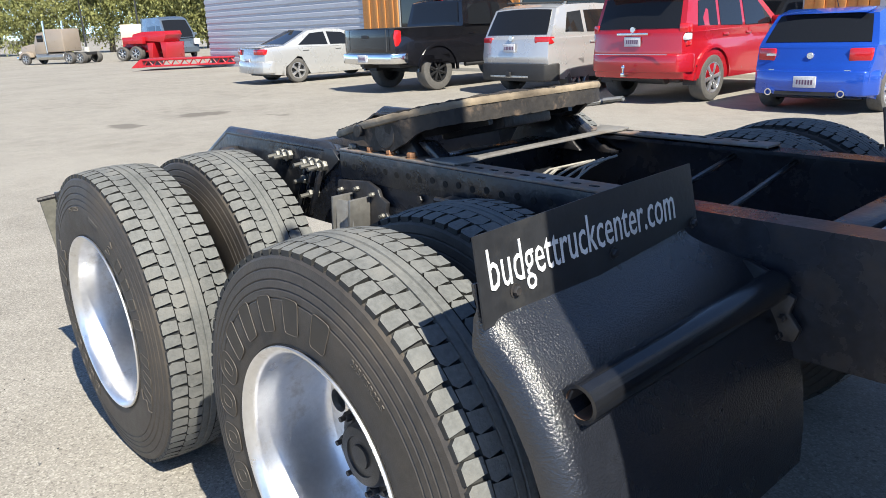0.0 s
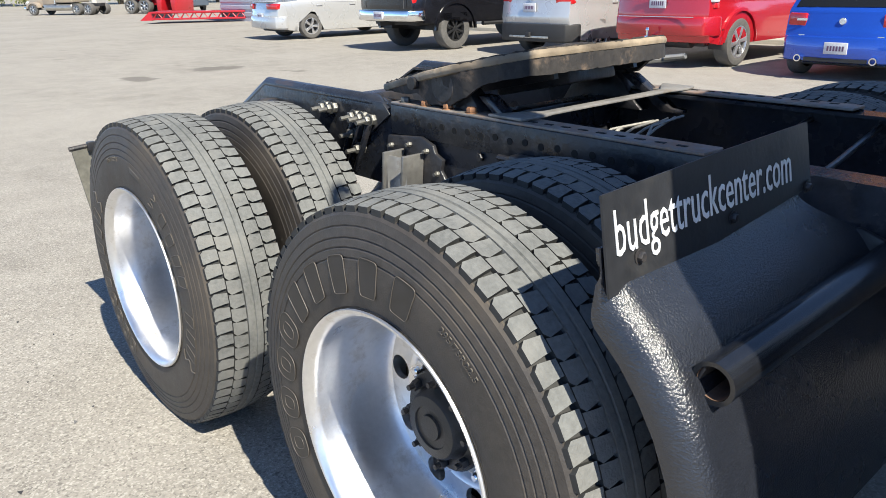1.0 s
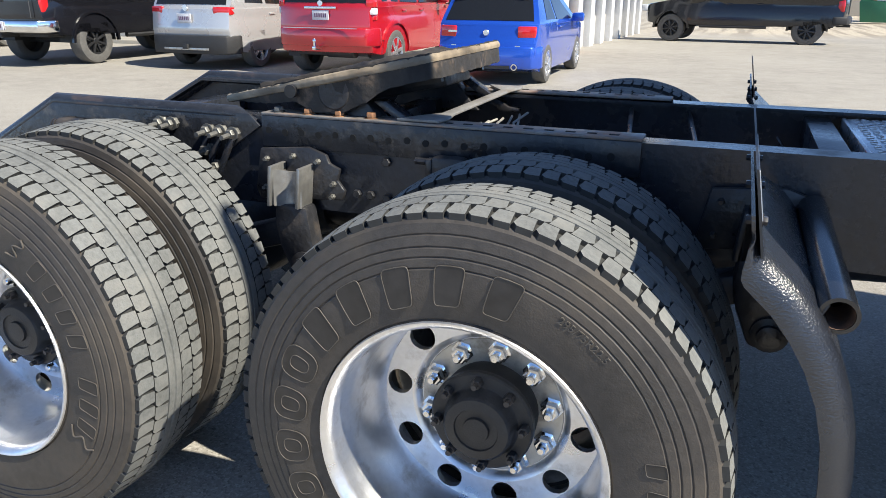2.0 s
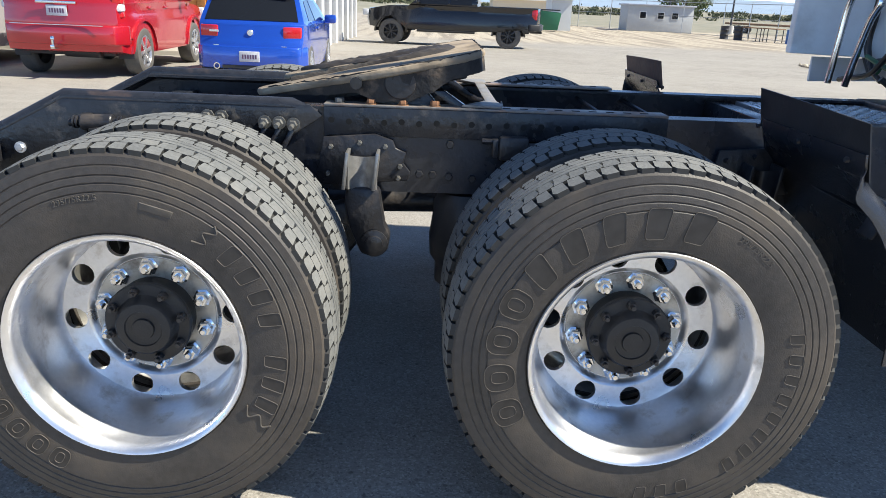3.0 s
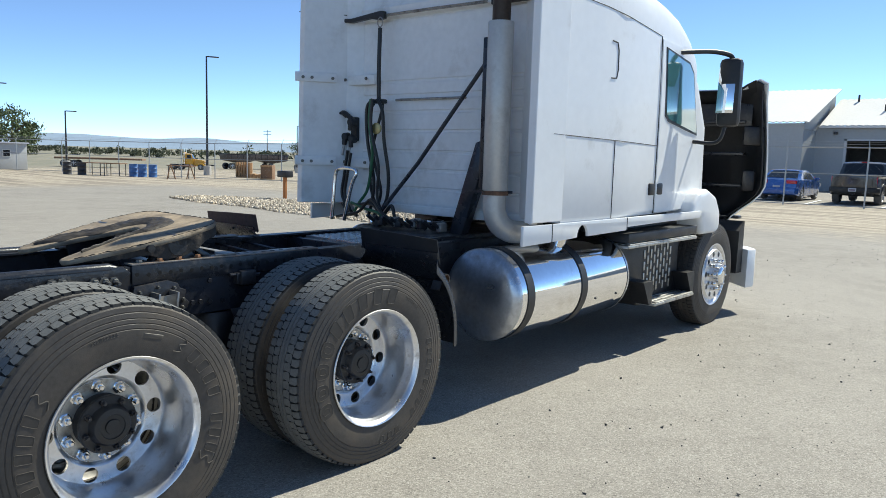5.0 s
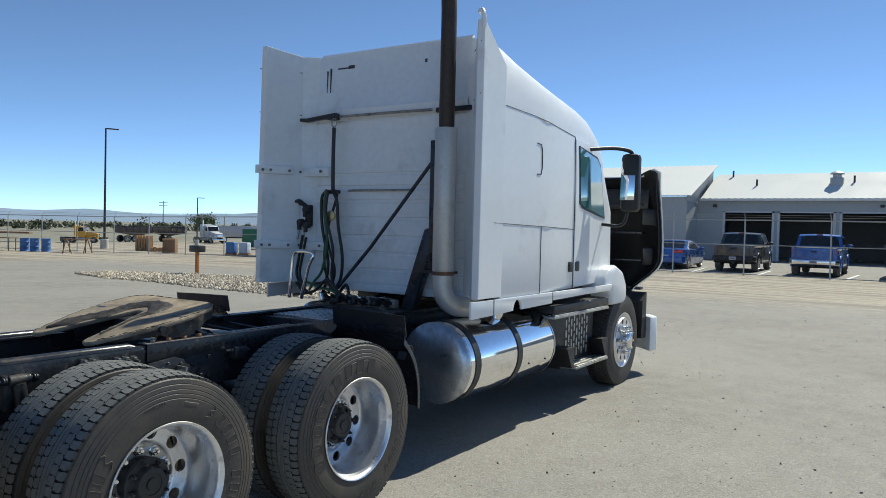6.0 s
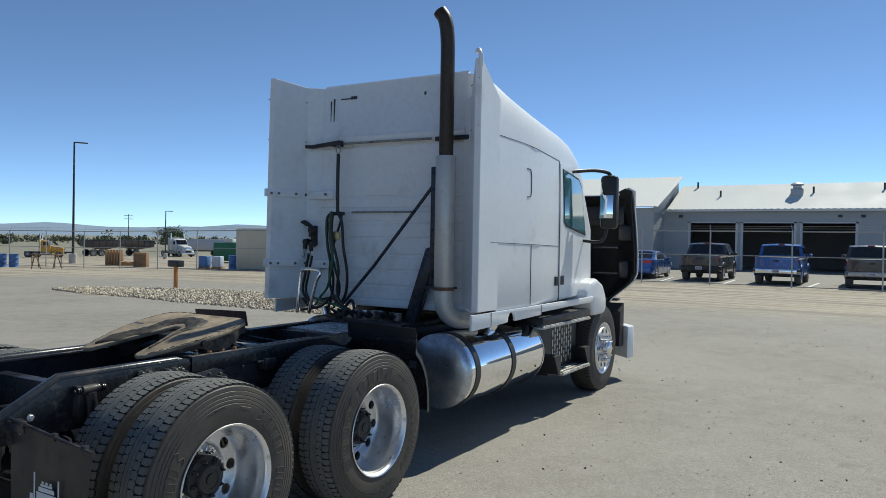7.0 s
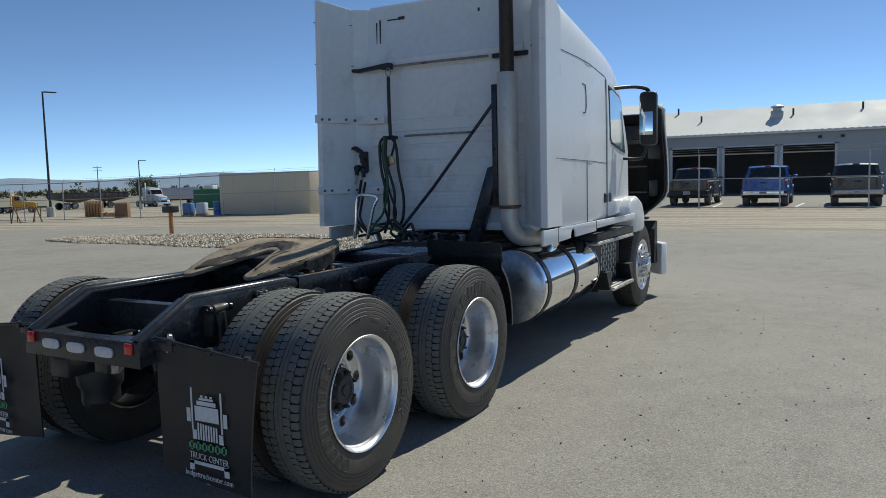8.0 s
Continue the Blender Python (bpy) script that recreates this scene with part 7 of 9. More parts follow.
def wrapped_load(x, y, w, h, mt, lb):
    p = thing("wrapped_pallet", lb, "wrapped pallet", pose(x, y, lie(x, y), 0, 0, 20), group="wrapped pallets")
    part("pallet", B(-w / 2, w / 2, -w / 2, w / 2, 0, 0.14), M["wood"], p)
    part("load", B(-w / 2 + 0.02, w / 2 - 0.02, -w / 2 + 0.02, w / 2 - 0.02, 0.14, h, bev=0.06, seg=3), M[mt], p)


def drum(x, y, mt, lb):
    p = thing("drum", lb, "drum", pose(x, y, lie(x, y)), group="drums by the fence")
    part("shell", lathe(bmesh.new(), [(0, 0), (0.29, 0), (0.30, 0.02), (0.285, 0.04), (0.285, 0.3), (0.30, 0.32), (0.285, 0.34), (0.285, 0.6), (0.30, 0.62), (0.285, 0.64), (0.285, 0.86), (0.30, 0.88), (0.28, 0.89), (0, 0.87)], None, 20), M[mt], p)


pallet_stack(32.0, 45.1, 25, 3)
cr = thing("crate", "brown plywood crate beside the fence", "crate", pose(31.2, 40.9, lie(31.2, 40.9), 0, 0, 38))
part("crate_body", B(-0.42, 0.42, -0.42, 0.42, 0, 1.02, bev=0.02), M["wood_dark"], cr)
for z in (0.06, 0.95):
    part("batten", B(-0.445, -0.42, -0.43, 0.43, z - 0.05, z + 0.05), M["wood"], cr)
wd = thing("timber_stack", "low stack of sawn timber", "timber", pose(32.0, 43.4, lie(32.0, 43.4), 0, 0, 52))
for k in range(5):
    part("beam", B(-0.6, 0.6, -0.5 + 0.2 * k, -0.33 + 0.2 * k, 0.05, 0.35 - 0.03 * (k % 3)), M["wood"], wd)
wrapped_load(30.35, 33.55, 0.62, 0.86, "wrap", "blue wrapped pallet load on the yard edge")
wrapped_load(30.8, 32.85, 0.62, 0.84, "wrap_w", "clear film wrapped pallet load on the yard")
drum(31.4, 32.1, "wrap", "blue plastic drum standing by the fence")
drum(31.75, 31.55, "wrap", "blue plastic drum standing by the fence")
for i, (x, y) in enumerate(((25.2, 46.0), (24.8, 46.7), (24.5, 47.4))):
    drum(x, y, "wrap", "blue plastic drum standing by the fence")
for i, (x, y) in enumerate(((22.4, 50.8), (21.8, 51.8))):
    drum(x, y, "steel_dark", "dark steel drum standing by the fence")
for i, (x, y) in enumerate(((26.0, 43.6), (23.8, 49.0), (23.2, 50.0))):
    t = thing("work_table", "rough steel work table by the fence", "table", pose(x, y, lie(x, y), 0, 0, 115), group="work tables")
    part("tabletop", B(-0.9, 0.9, -0.4, 0.4, 0.84, 0.9), M["wood_dark"], t)
    for a in (-0.8, 0.8):
        for b in (-0.33, 0.33):
            part("leg", cyl(bmesh.new(), (a, b, 0), (a, b, 0.84), 0.03, n=6), M["steel_dark"], t)
sh = thing("saw_horse", "pair of grey trestles by the fence", "trestle", pose(25.0, 41.9, lie(25.0, 41.9)))
for q in (-0.7, 0.7):
    bm = bmesh.new()
    for a in (-0.3, 0.3):
        tube(bm, [(q + a, 0, 0), (q, 0.1, 1.0)], 0.035, 6)
    part("trestle", bm, M["wood_dark"], sh)

# containers and sheds
bx = thing("tan_container", "long tan steel container behind the fence", "container", pose(32.6, 28.3, lie(32.6, 28.3), 0, 0, 2))
part("container_body", B(-1.2, 1.2, -3.5, 3.5, 0, 2.55, bev=0.02), M["tan"], bx)
for k in range(3):
    part("panel_seam", B(-1.21, -1.2, -2.4 + 2.4 * k, -2.385 + 2.4 * k, 0.05, 2.5), M["tan"], bx)
gb = thing("green_dumpster", "dark green steel dumpster behind the fence", "dumpster", pose(44.6, 45.6, lie(44.6, 45.6), 0, 0, 25))
part("bin", B(-1.0, 1.0, -1.8, 1.8, 0.15, 1.75, bev=0.04), M["green"], gb)
part("lid", B(-0.9, 0.3, 0.1, 0.9, 1.75, 2.1, bev=0.05), M["offwhite"], gb, "pale lid")
gd = thing("green_dumpster", "green dumpster with an open top beside the white shed", "dumpster", pose(9.3, 53.0, lie(9.3, 53.0), 0, 0, -8))
part("bin", P([(-0.8, 0.1), (0.8, 0.1), (1.0, 1.25), (0.9, 1.3), (-0.9, 1.45), (-1.0, 1.3)], "y", -0.7, 0.7, bev=0.03), M["green"], gd)
part("lid", B(-0.7, 0.9, -0.72, 0.72, 1.42, 1.5, bev=0.01), M["plastic"], gd)
ws_ = thing("white_shed", "small white shed beyond the pickup", "shed", pose(11.4, 57.0, lie(11.4, 57.0)))
part("wall", B(-1.4, 0.1, -1.5, 1.5, 0, 2.2), M["offwhite"], ws_)
part("roof", P([(-1.6, 2.2), (0.3, 2.2), (0.2, 2.35), (-1.5, 2.42)], "y", -1.7, 1.7), M["shop_roof"], ws_)
tent = thing("tan_roofed_house", "far house with a pale pitched roof", "house", pose(10.3, 72, lie(10.3, 72)))
part("wall", B(-3.5, 3.0, -2, 2, 0, 2.2), M["tan"], tent)
part("roof", P([(-4.2, 2.1), (3.6, 2.1), (1.2, 3.3), (-1.4, 3.3)], "y", -2.4, 2.4), M["shop_roof"], tent)
of = thing("site_office", "low grey portable office with small windows", "portable office", pose(20.2, 63.5, lie(20.2, 63.5) - 0.1))
part("wall", B(-2.75, 2.75, -1.4, 1.4, 0.1, 2.15, bev=0.02), M["shop_wall"], of)
part("roof", B(-2.9, 2.9, -1.55, 1.55, 2.15, 2.27, bev=0.02), M["siding"], of)
for x in (-1.5, 0.0, 1.2):
    w_ = part("window", B(x - 0.3, x + 0.3, -1.43, -1.4, 1.1, 1.7), M["offwhite"], of)
    part("pane", B(x - 0.24, x + 0.24, -1.445, -1.43, 1.16, 1.64), M["dark_pane"], w_)

# ---- workshop across the lot ----
wsx, wsz = 56.0, 0.0
shop = thing("workshop", "long grey workshop with open bays and a pale metal roof", "workshop")
k = (56.0 + 2.69) / (52 + 2.69)
SYS = lambda y: -5.10 + (y + 4.15) * k
EZ, RZ = 1.76 + (4.23 - 1.76) * k, 1.76 + (5.9 - 1.76) * (60.5 + 2.69) / (52 + 2.69)
y_l, y_r = SYS(11.1), -40.0
doors = [(SYS(9.24), SYS(6.17)), (SYS(5.72), SYS(2.5)), (SYS(2.02), SYS(-1.09)), (SYS(-4.4), SYS(-7.5)), (SYS(-8.2), SYS(-11.3))]
DZ = 1.76 + (3.34 - 1.76) * k
edges = [y_l] + [v for d in doors for v in d] + [y_r]
for i in range(0, len(edges), 2):
    part("wall", B(wsx, wsx + 0.25, edges[i + 1], edges[i], -0.3, EZ), M["shop_wall"], shop)
for i, (a, b) in enumerate(doors):
    part("lintel", B(wsx + 0.002, wsx + 0.25, b, a, DZ, EZ), M["shop_wall"], shop)
    fr = bmesh.new()
    box(fr, wsx - 0.06, wsx, a - 0.02, a + 0.14, -0.3, DZ + 0.1)
    box(fr, wsx - 0.06, wsx, b - 0.14, b + 0.02, -0.3, DZ + 0.1)
    box(fr, wsx - 0.06, wsx, b - 0.14, a + 0.14, DZ, DZ + 0.1)
    part("door_frame", fr, M["pilaster"], shop)
part("wall", B(wsx + 9, wsx + 9.3, y_r, y_l + 9, -0.3, EZ), M["shop_shade"], shop)
part("floor_slab", B(wsx + 0.25, wsx + 9, y_r, y_l, -0.3, -0.02), M["concrete"], shop)
# dark ceiling added to block light leaking in under the roof ribs
part("added_ceiling", B(wsx + 0.26, wsx + 8.95, y_r + 0.3, y_l - 0.3, DZ + 0.05, DZ + 0.15), M["shop_shade"], shop)
part("inner_wall", B(wsx + 0.3, wsx + 9, y_l - 0.25, y_l - 0.05, -0.3, EZ), M["shop_shade"], shop)
part("side_wing_wall", B(wsx - 3.0, wsx + 0.25, y_l, y_l + 0.25, -0.3, EZ + 0.1), M["shop_wall"], shop)
part("wing_front", B(wsx - 3.0, wsx - 2.75, y_l + 0.25, y_l + 18, -0.3, EZ + 0.1), M["shop_wall"], shop)


def ribs_roof(x0, z0, x1, z1, ya, yb):
    bm = bmesh.new()
    n = int(abs(yb - ya) / 0.45)
    v = []
    for i in range(n * 2 + 1):
        y = ya + (yb - ya) * i / (2 * n)
        h = 0.05 if i % 2 else 0.0
        v.append((bm.verts.new((x0, y, z0 + h)), bm.verts.new((x1, y, z1 + h))))
    for a, b in zip(v, v[1:]):
        bm.faces.new((a[0], b[0], b[1], a[1]))
    return thicken(bm, 0.06)


part("roof", ribs_roof(wsx - 0.35, EZ, wsx + 4.6, RZ, y_r, y_l - 0.3), M["shop_roof"], shop)
part("roof_back", ribs_roof(wsx + 4.6, RZ, wsx + 9.4, EZ, y_r, y_l - 0.3), M["shop_roof"], shop)
part("wing_roof", ribs_roof(wsx - 3.4, EZ + 0.1, wsx + 4.2, RZ + 0.75, y_l - 0.4, y_l + 18), M["shop_roof"], shop)
part("wing_gable", P([(wsx - 3.2, EZ + 0.0), (wsx + 4.2, RZ + 0.62), (wsx + 4.2, EZ - 0.3), (wsx - 3.0, EZ - 0.3)], "y", y_l - 0.05, y_l + 0.05), M["shop_wall"], shop)
for (y, f) in ((SYS(9.6), 0.9), (SYS(7.6), 0.5), (SYS(1.6), 0.6), (SYS(-2.6), 0.7), (SYS(-12), 0.5)):
    x = wsx - 0.35 + 4.95 * f
    z = EZ + (RZ - EZ) * f
    part("vent_pipe", cyl(bmesh.new(), (x, y, z - 0.05), (x, y, z + 0.55), 0.07, n=8), M["steel_dark"], shop)
for y, f in ((SYS(2.6), 0.55), (SYS(13.5), 0.55)):
    x = wsx - 0.35 + 4.95 * f
    z = EZ + (RZ - EZ) * f
    bm = bmesh.new()
    box(bm, x - 0.35, x + 0.35, y - 0.42, y + 0.42, z - 0.2, z + 0.5, bev=0.03)
    cyl(bm, (x, y, z + 0.5), (x, y, z + 0.72), 0.3, n=12)
    lathe(bm, [(0.0, 0.72), (0.46, 0.74), (0.46, 0.84), (0.2, 0.98), (0, 1.0)], pose(x, y, z), 14)
    part("roof_ventilator", bm, M["galv"], shop, "grey roof ventilator")
gutter = part("gutter", B(wsx - 0.5, wsx - 0.33, y_r, y_l - 0.3, EZ - 0.10, EZ + 0.02), M["shop_roof"], shop)
for y in (SYS(9.9), SYS(-0.2) + 0, SYS(-1.5)):
    part("wall_lamp", obox(bmesh.new(), pose(wsx - 0.1, y, EZ - 0.45), 0.2, 0.25, 0.18, bev=0.03), M["steel_dark"], shop)
for y in (9.3, 6.2, 3.0, -0.9, -4.2, -7.6):
    bm = bmesh.new()
    prism(bm, [(33.6, y * 0.9), (38.5, y), (38.5, y - 0.12), (33.6, y * 0.9 - 0.12)], "z", 0.0, 0.006)
    tagged(part("parking_line", bm, M["print"]), "worn white parking line on the lot", "parking line", kind="structure")

# ---- vehicles ----
M["car_blue"] = shade("car_blue", (0.012, 0.075, 0.46), 0.25, metal=0.25, var=0.06, scale=2, coat=1.0, rough_var=0.03)
M["car_red"] = shade("car_red", (0.45, 0.012, 0.022), 0.25, metal=0.15, var=0.06, scale=2, coat=1.0, rough_var=0.03)
M["car_silver"] = shade("car_silver", (0.50, 0.50, 0.50), 0.28, metal=0.4, var=0.05, scale=2, coat=1.0, rough_var=0.03)
M["car_sedan"] = shade("car_pale_silver", (0.46, 0.46, 0.455), 0.28, metal=0.3, var=0.05, scale=2, coat=1.0, rough_var=0.03)
M["car_black"] = shade("car_black", (0.007, 0.007, 0.009), 0.22, var=0.1, scale=2, coat=0.5, rough_var=0.03)
M["car_grey"] = shade("car_grey", (0.055, 0.052, 0.050), 0.3, metal=0.3, var=0.1, scale=2, coat=0.8)
M["car_ram_blue"] = shade("car_mid_blue", (0.02, 0.10, 0.36), 0.28, metal=0.25, var=0.08, scale=2, coat=0.8)
M["trim"] = shade("car_trim", (0.022, 0.022, 0.023), 0.6, var=0.2, scale=6)
M["car_tyre"] = shade("car_tyre", (0.10, 0.095, 0.088), 0.8, var=0.3, scale=8, bump=0.3, bscale=90)
M["alloy"] = shade("alloy", (0.60, 0.60, 0.61), 0.3, metal=0.8, var=0.1, scale=9)
M["alloy_dark"] = shade("alloy_dark", (0.05, 0.05, 0.052), 0.35, metal=0.6, var=0.2, scale=9)
M["plate_white"] = shade("plate_face", (0.55, 0.55, 0.58), 0.5, var=0.15, scale=20)
M["plate_bar"] = shade("plate_bar", (0.12, 0.06, 0.12), 0.6, var=0.1)
M["badge"] = shade("badge", (0.7, 0.7, 0.7), 0.2, metal=0.9, var=0.1)


def shell(poly, hw, cuts_x, cuts_z, bev=0.03, arches=()):
    """A side outline (x, z) filled, cut across, and pulled out to both sides by the half-width hw(x, z)."""
    bm = bmesh.new()
    f = bm.faces.new([bm.verts.new((x, 0, z)) for x, z in poly])
    bmesh.ops.triangulate(bm, faces=[f])
    for c, ax in [(c, (1, 0, 0)) for c in cuts_x] + [(c, (0, 0, 1)) for c in cuts_z]:
        bmesh.ops.bisect_plane(bm, geom=bm.verts[:] + bm.edges[:] + bm.faces[:], plane_co=(c, 0, 0) if ax[0] else (0, 0, c), plane_no=ax, dist=1e-5)
    bmesh.ops.dissolve_limit(bm, angle_limit=0.001, verts=[], edges=[])
    old = bm.faces[:]
    ret = bmesh.ops.extrude_face_region(bm, geom=old)
    fresh = {v for v in ret["geom"] if isinstance(v, bmesh.types.BMVert)}
    for v in bm.verts:
        v.co.y = (1 if v in fresh else -1) * hw(v.co.x, v.co.z)
    bmesh.ops.recalc_face_normals(bm, faces=bm.faces[:])
    if bev:
        es = [e for e in bm.edges if len(e.link_faces) == 2 and e.calc_face_angle(0) > radians(40) and not any(math.hypot((e.verts[0].co.x + e.verts[1].co.x) / 2 - c[0], (e.verts[0].co.z + e.verts[1].co.z) / 2 - c[1]) < c[2] for c in arches)]
        bmesh.ops.bevel(bm, geom=es, offset=bev, segments=4, affect="EDGES", profile=0.5, clamp_overlap=True)
    return bm


def low_outline(top, zb, wheels, ra, L, zc):
    """Lower body outline: along the sill with wheel arches, then back along the top line."""
    pts = [(top[0][0] + 0.06, zb + 0.06)]
    for wx in wheels:
        for k in range(11):
            a = math.pi - math.pi * k / 10
            pts.append((wx + ra * math.cos(a), max(zb, zc + ra * math.sin(a) * 1.0) if 0 < k < 10 else zb))
    pts += [(top[-1][0] - 0.05, zb + 0.06)]
    return pts + top[::-1]


def car_wheel(parent, r, w, style, name="wheel"):
    bm = bmesh.new()
    ri = r * (0.66 if style != "truck" else 0.60)
    lathe(bm, [(ri, -w * 0.46), (ri + 0.02, -w * 0.5), (r - 0.06, -w * 0.52), (r - 0.02, -w * 0.45), (r, -w * 0.3), (r, w * 0.3), (r - 0.02, w * 0.45), (r - 0.06, w * 0.5), (ri, w * 0.46)], RX, 32)
    wh = part(name, bm, M["car_tyre"], parent, "dusty black tyre with its rim")
    mt = M["alloy"] if style != "truck" else M["alloy_dark"]
    bm = bmesh.new()
    lathe(bm, [(ri, w * 0.46), (ri - 0.015, w * 0.47), (ri - 0.025, w * 0.40), (ri - 0.03, w * 0.2)], RX, 32)
    n = {"five": 5, "seven": 7, "truck": 8, "six": 6}[style]
    for k in range(n):
        a = 2 * math.pi * k / n
        m = Matrix.Rotation(a, 4, "Y") @ pose(0, -w * 0.38, ri * 0.52)
        t = bmesh.new()
        wd0, wd1 = (0.05, 0.075) if n < 7 else (0.035, 0.055)
        prism(t, [(-wd0 / 2, -ri * 0.42), (wd0 / 2, -ri * 0.42), (wd1 / 2, ri * 0.45), (-wd1 / 2, ri * 0.45)], "y", -0.02, 0.03, bev=0.006)
        add(bm, t, m)
    cyl(bm, (0, -w * 0.34, 0), (0, -w * 0.46, 0), ri * 0.22, n=16, bev=0.008)
    part("rim", bm, mt, wh, "alloy rim")
    part("rim_back", lathe(bmesh.new(), [(ri - 0.01, w * 0.12), (0, w * 0.10)], RX, 24), M["trim"], wh)
    return wh


def four_wheels(car, xs, track, r, w, style):
    first = car_wheel(car, r, w, style)
    first.matrix_basis = pose(xs[0], -track, r, 0, 20, 0)
    part_copy(first, pose(xs[1], -track, r, 0, 50, 0))
    part_copy(first, pose(xs[0], track, r, 0, 10, 180))
    part_copy(first, pose(xs[1], track, r, 0, 33, 180))


def slab(pts, off, hw, s, th=0.012):
    """A pane or panel that follows the body's side."""
    bm = bmesh.new()
    a = [bm.verts.new((x, s * (hw(x, z) + off - th), z)) for x, z in pts]
    b = [bm.verts.new((x, s * (hw(x, z) + off), z)) for x, z in pts]
    bm.faces.new(b)
    n = len(pts)
    for i in range(n):
        bm.faces.new((a[i], a[(i + 1) % n], b[(i + 1) % n], b[i]))
    return bm


def end_pane(p0, p1, hw, frac0, frac1, off=0.006, crown=0.03):
    """A front or rear pane on the slope from p0 to p1 (x, z), bowed across."""
    d = Vector((p1[0] - p0[0], 0, p1[1] - p0[1])).normalized()
    nrm = Vector((-d.z, 0, d.x))
    if nrm.x * (1 if p0[0] > 2.2 else -1) < 0:
        nrm = -nrm

    def at(u, v):
        x, z = p0[0] + (p1[0] - p0[0]) * v, p0[1] + (p1[1] - p0[1]) * v
        f = frac0 + (frac1 - frac0) * v
        y = (2 * u - 1) * hw(x, z) * f
        p = Vector((x, y, z)) + nrm * (off - crown * (2 * u - 1) ** 2 * 0.0)
        return p
    return thicken(grid(bmesh.new(), at, 8, 4), 0.008)


def rounded(bm, sp):
    """Bows the ends in plan and crowns the roof: cuts the mesh lengthwise and eases the corners back."""
    L, W, H, belt = sp["L"], sp["W"], sp["H"], sp["belt"]
    for f in (-0.86, -0.68, -0.46, -0.22, 0.22, 0.46, 0.68, 0.86):
        bmesh.ops.bisect_plane(bm, geom=bm.verts[:] + bm.edges[:] + bm.faces[:], plane_co=(0, f * W / 2, 0), plane_no=(0, 1, 0), dist=1e-5)
    return eased(bm, sp)


def eased(bm, sp):
    L, W, H, belt = sp["L"], sp["W"], sp["H"], sp["belt"]
    c = sp.get("plan", 0.16)
    for v in bm.verts:
        q = min(1.15, abs(v.co.y) / (W / 2))
        if v.co.x < 0.7:
            v.co.x += c * q ** 3.2 * (1 - max(0.0, v.co.x) / 0.7)
        elif v.co.x > L - 0.8:
            v.co.x -= 0.26 * q ** 2.6 * (v.co.x - L + 0.8) / 0.8
        if v.co.z > belt:
            v.co.z -= 0.055 * q ** 2 * (v.co.z - belt) / (H - belt)
    return bm


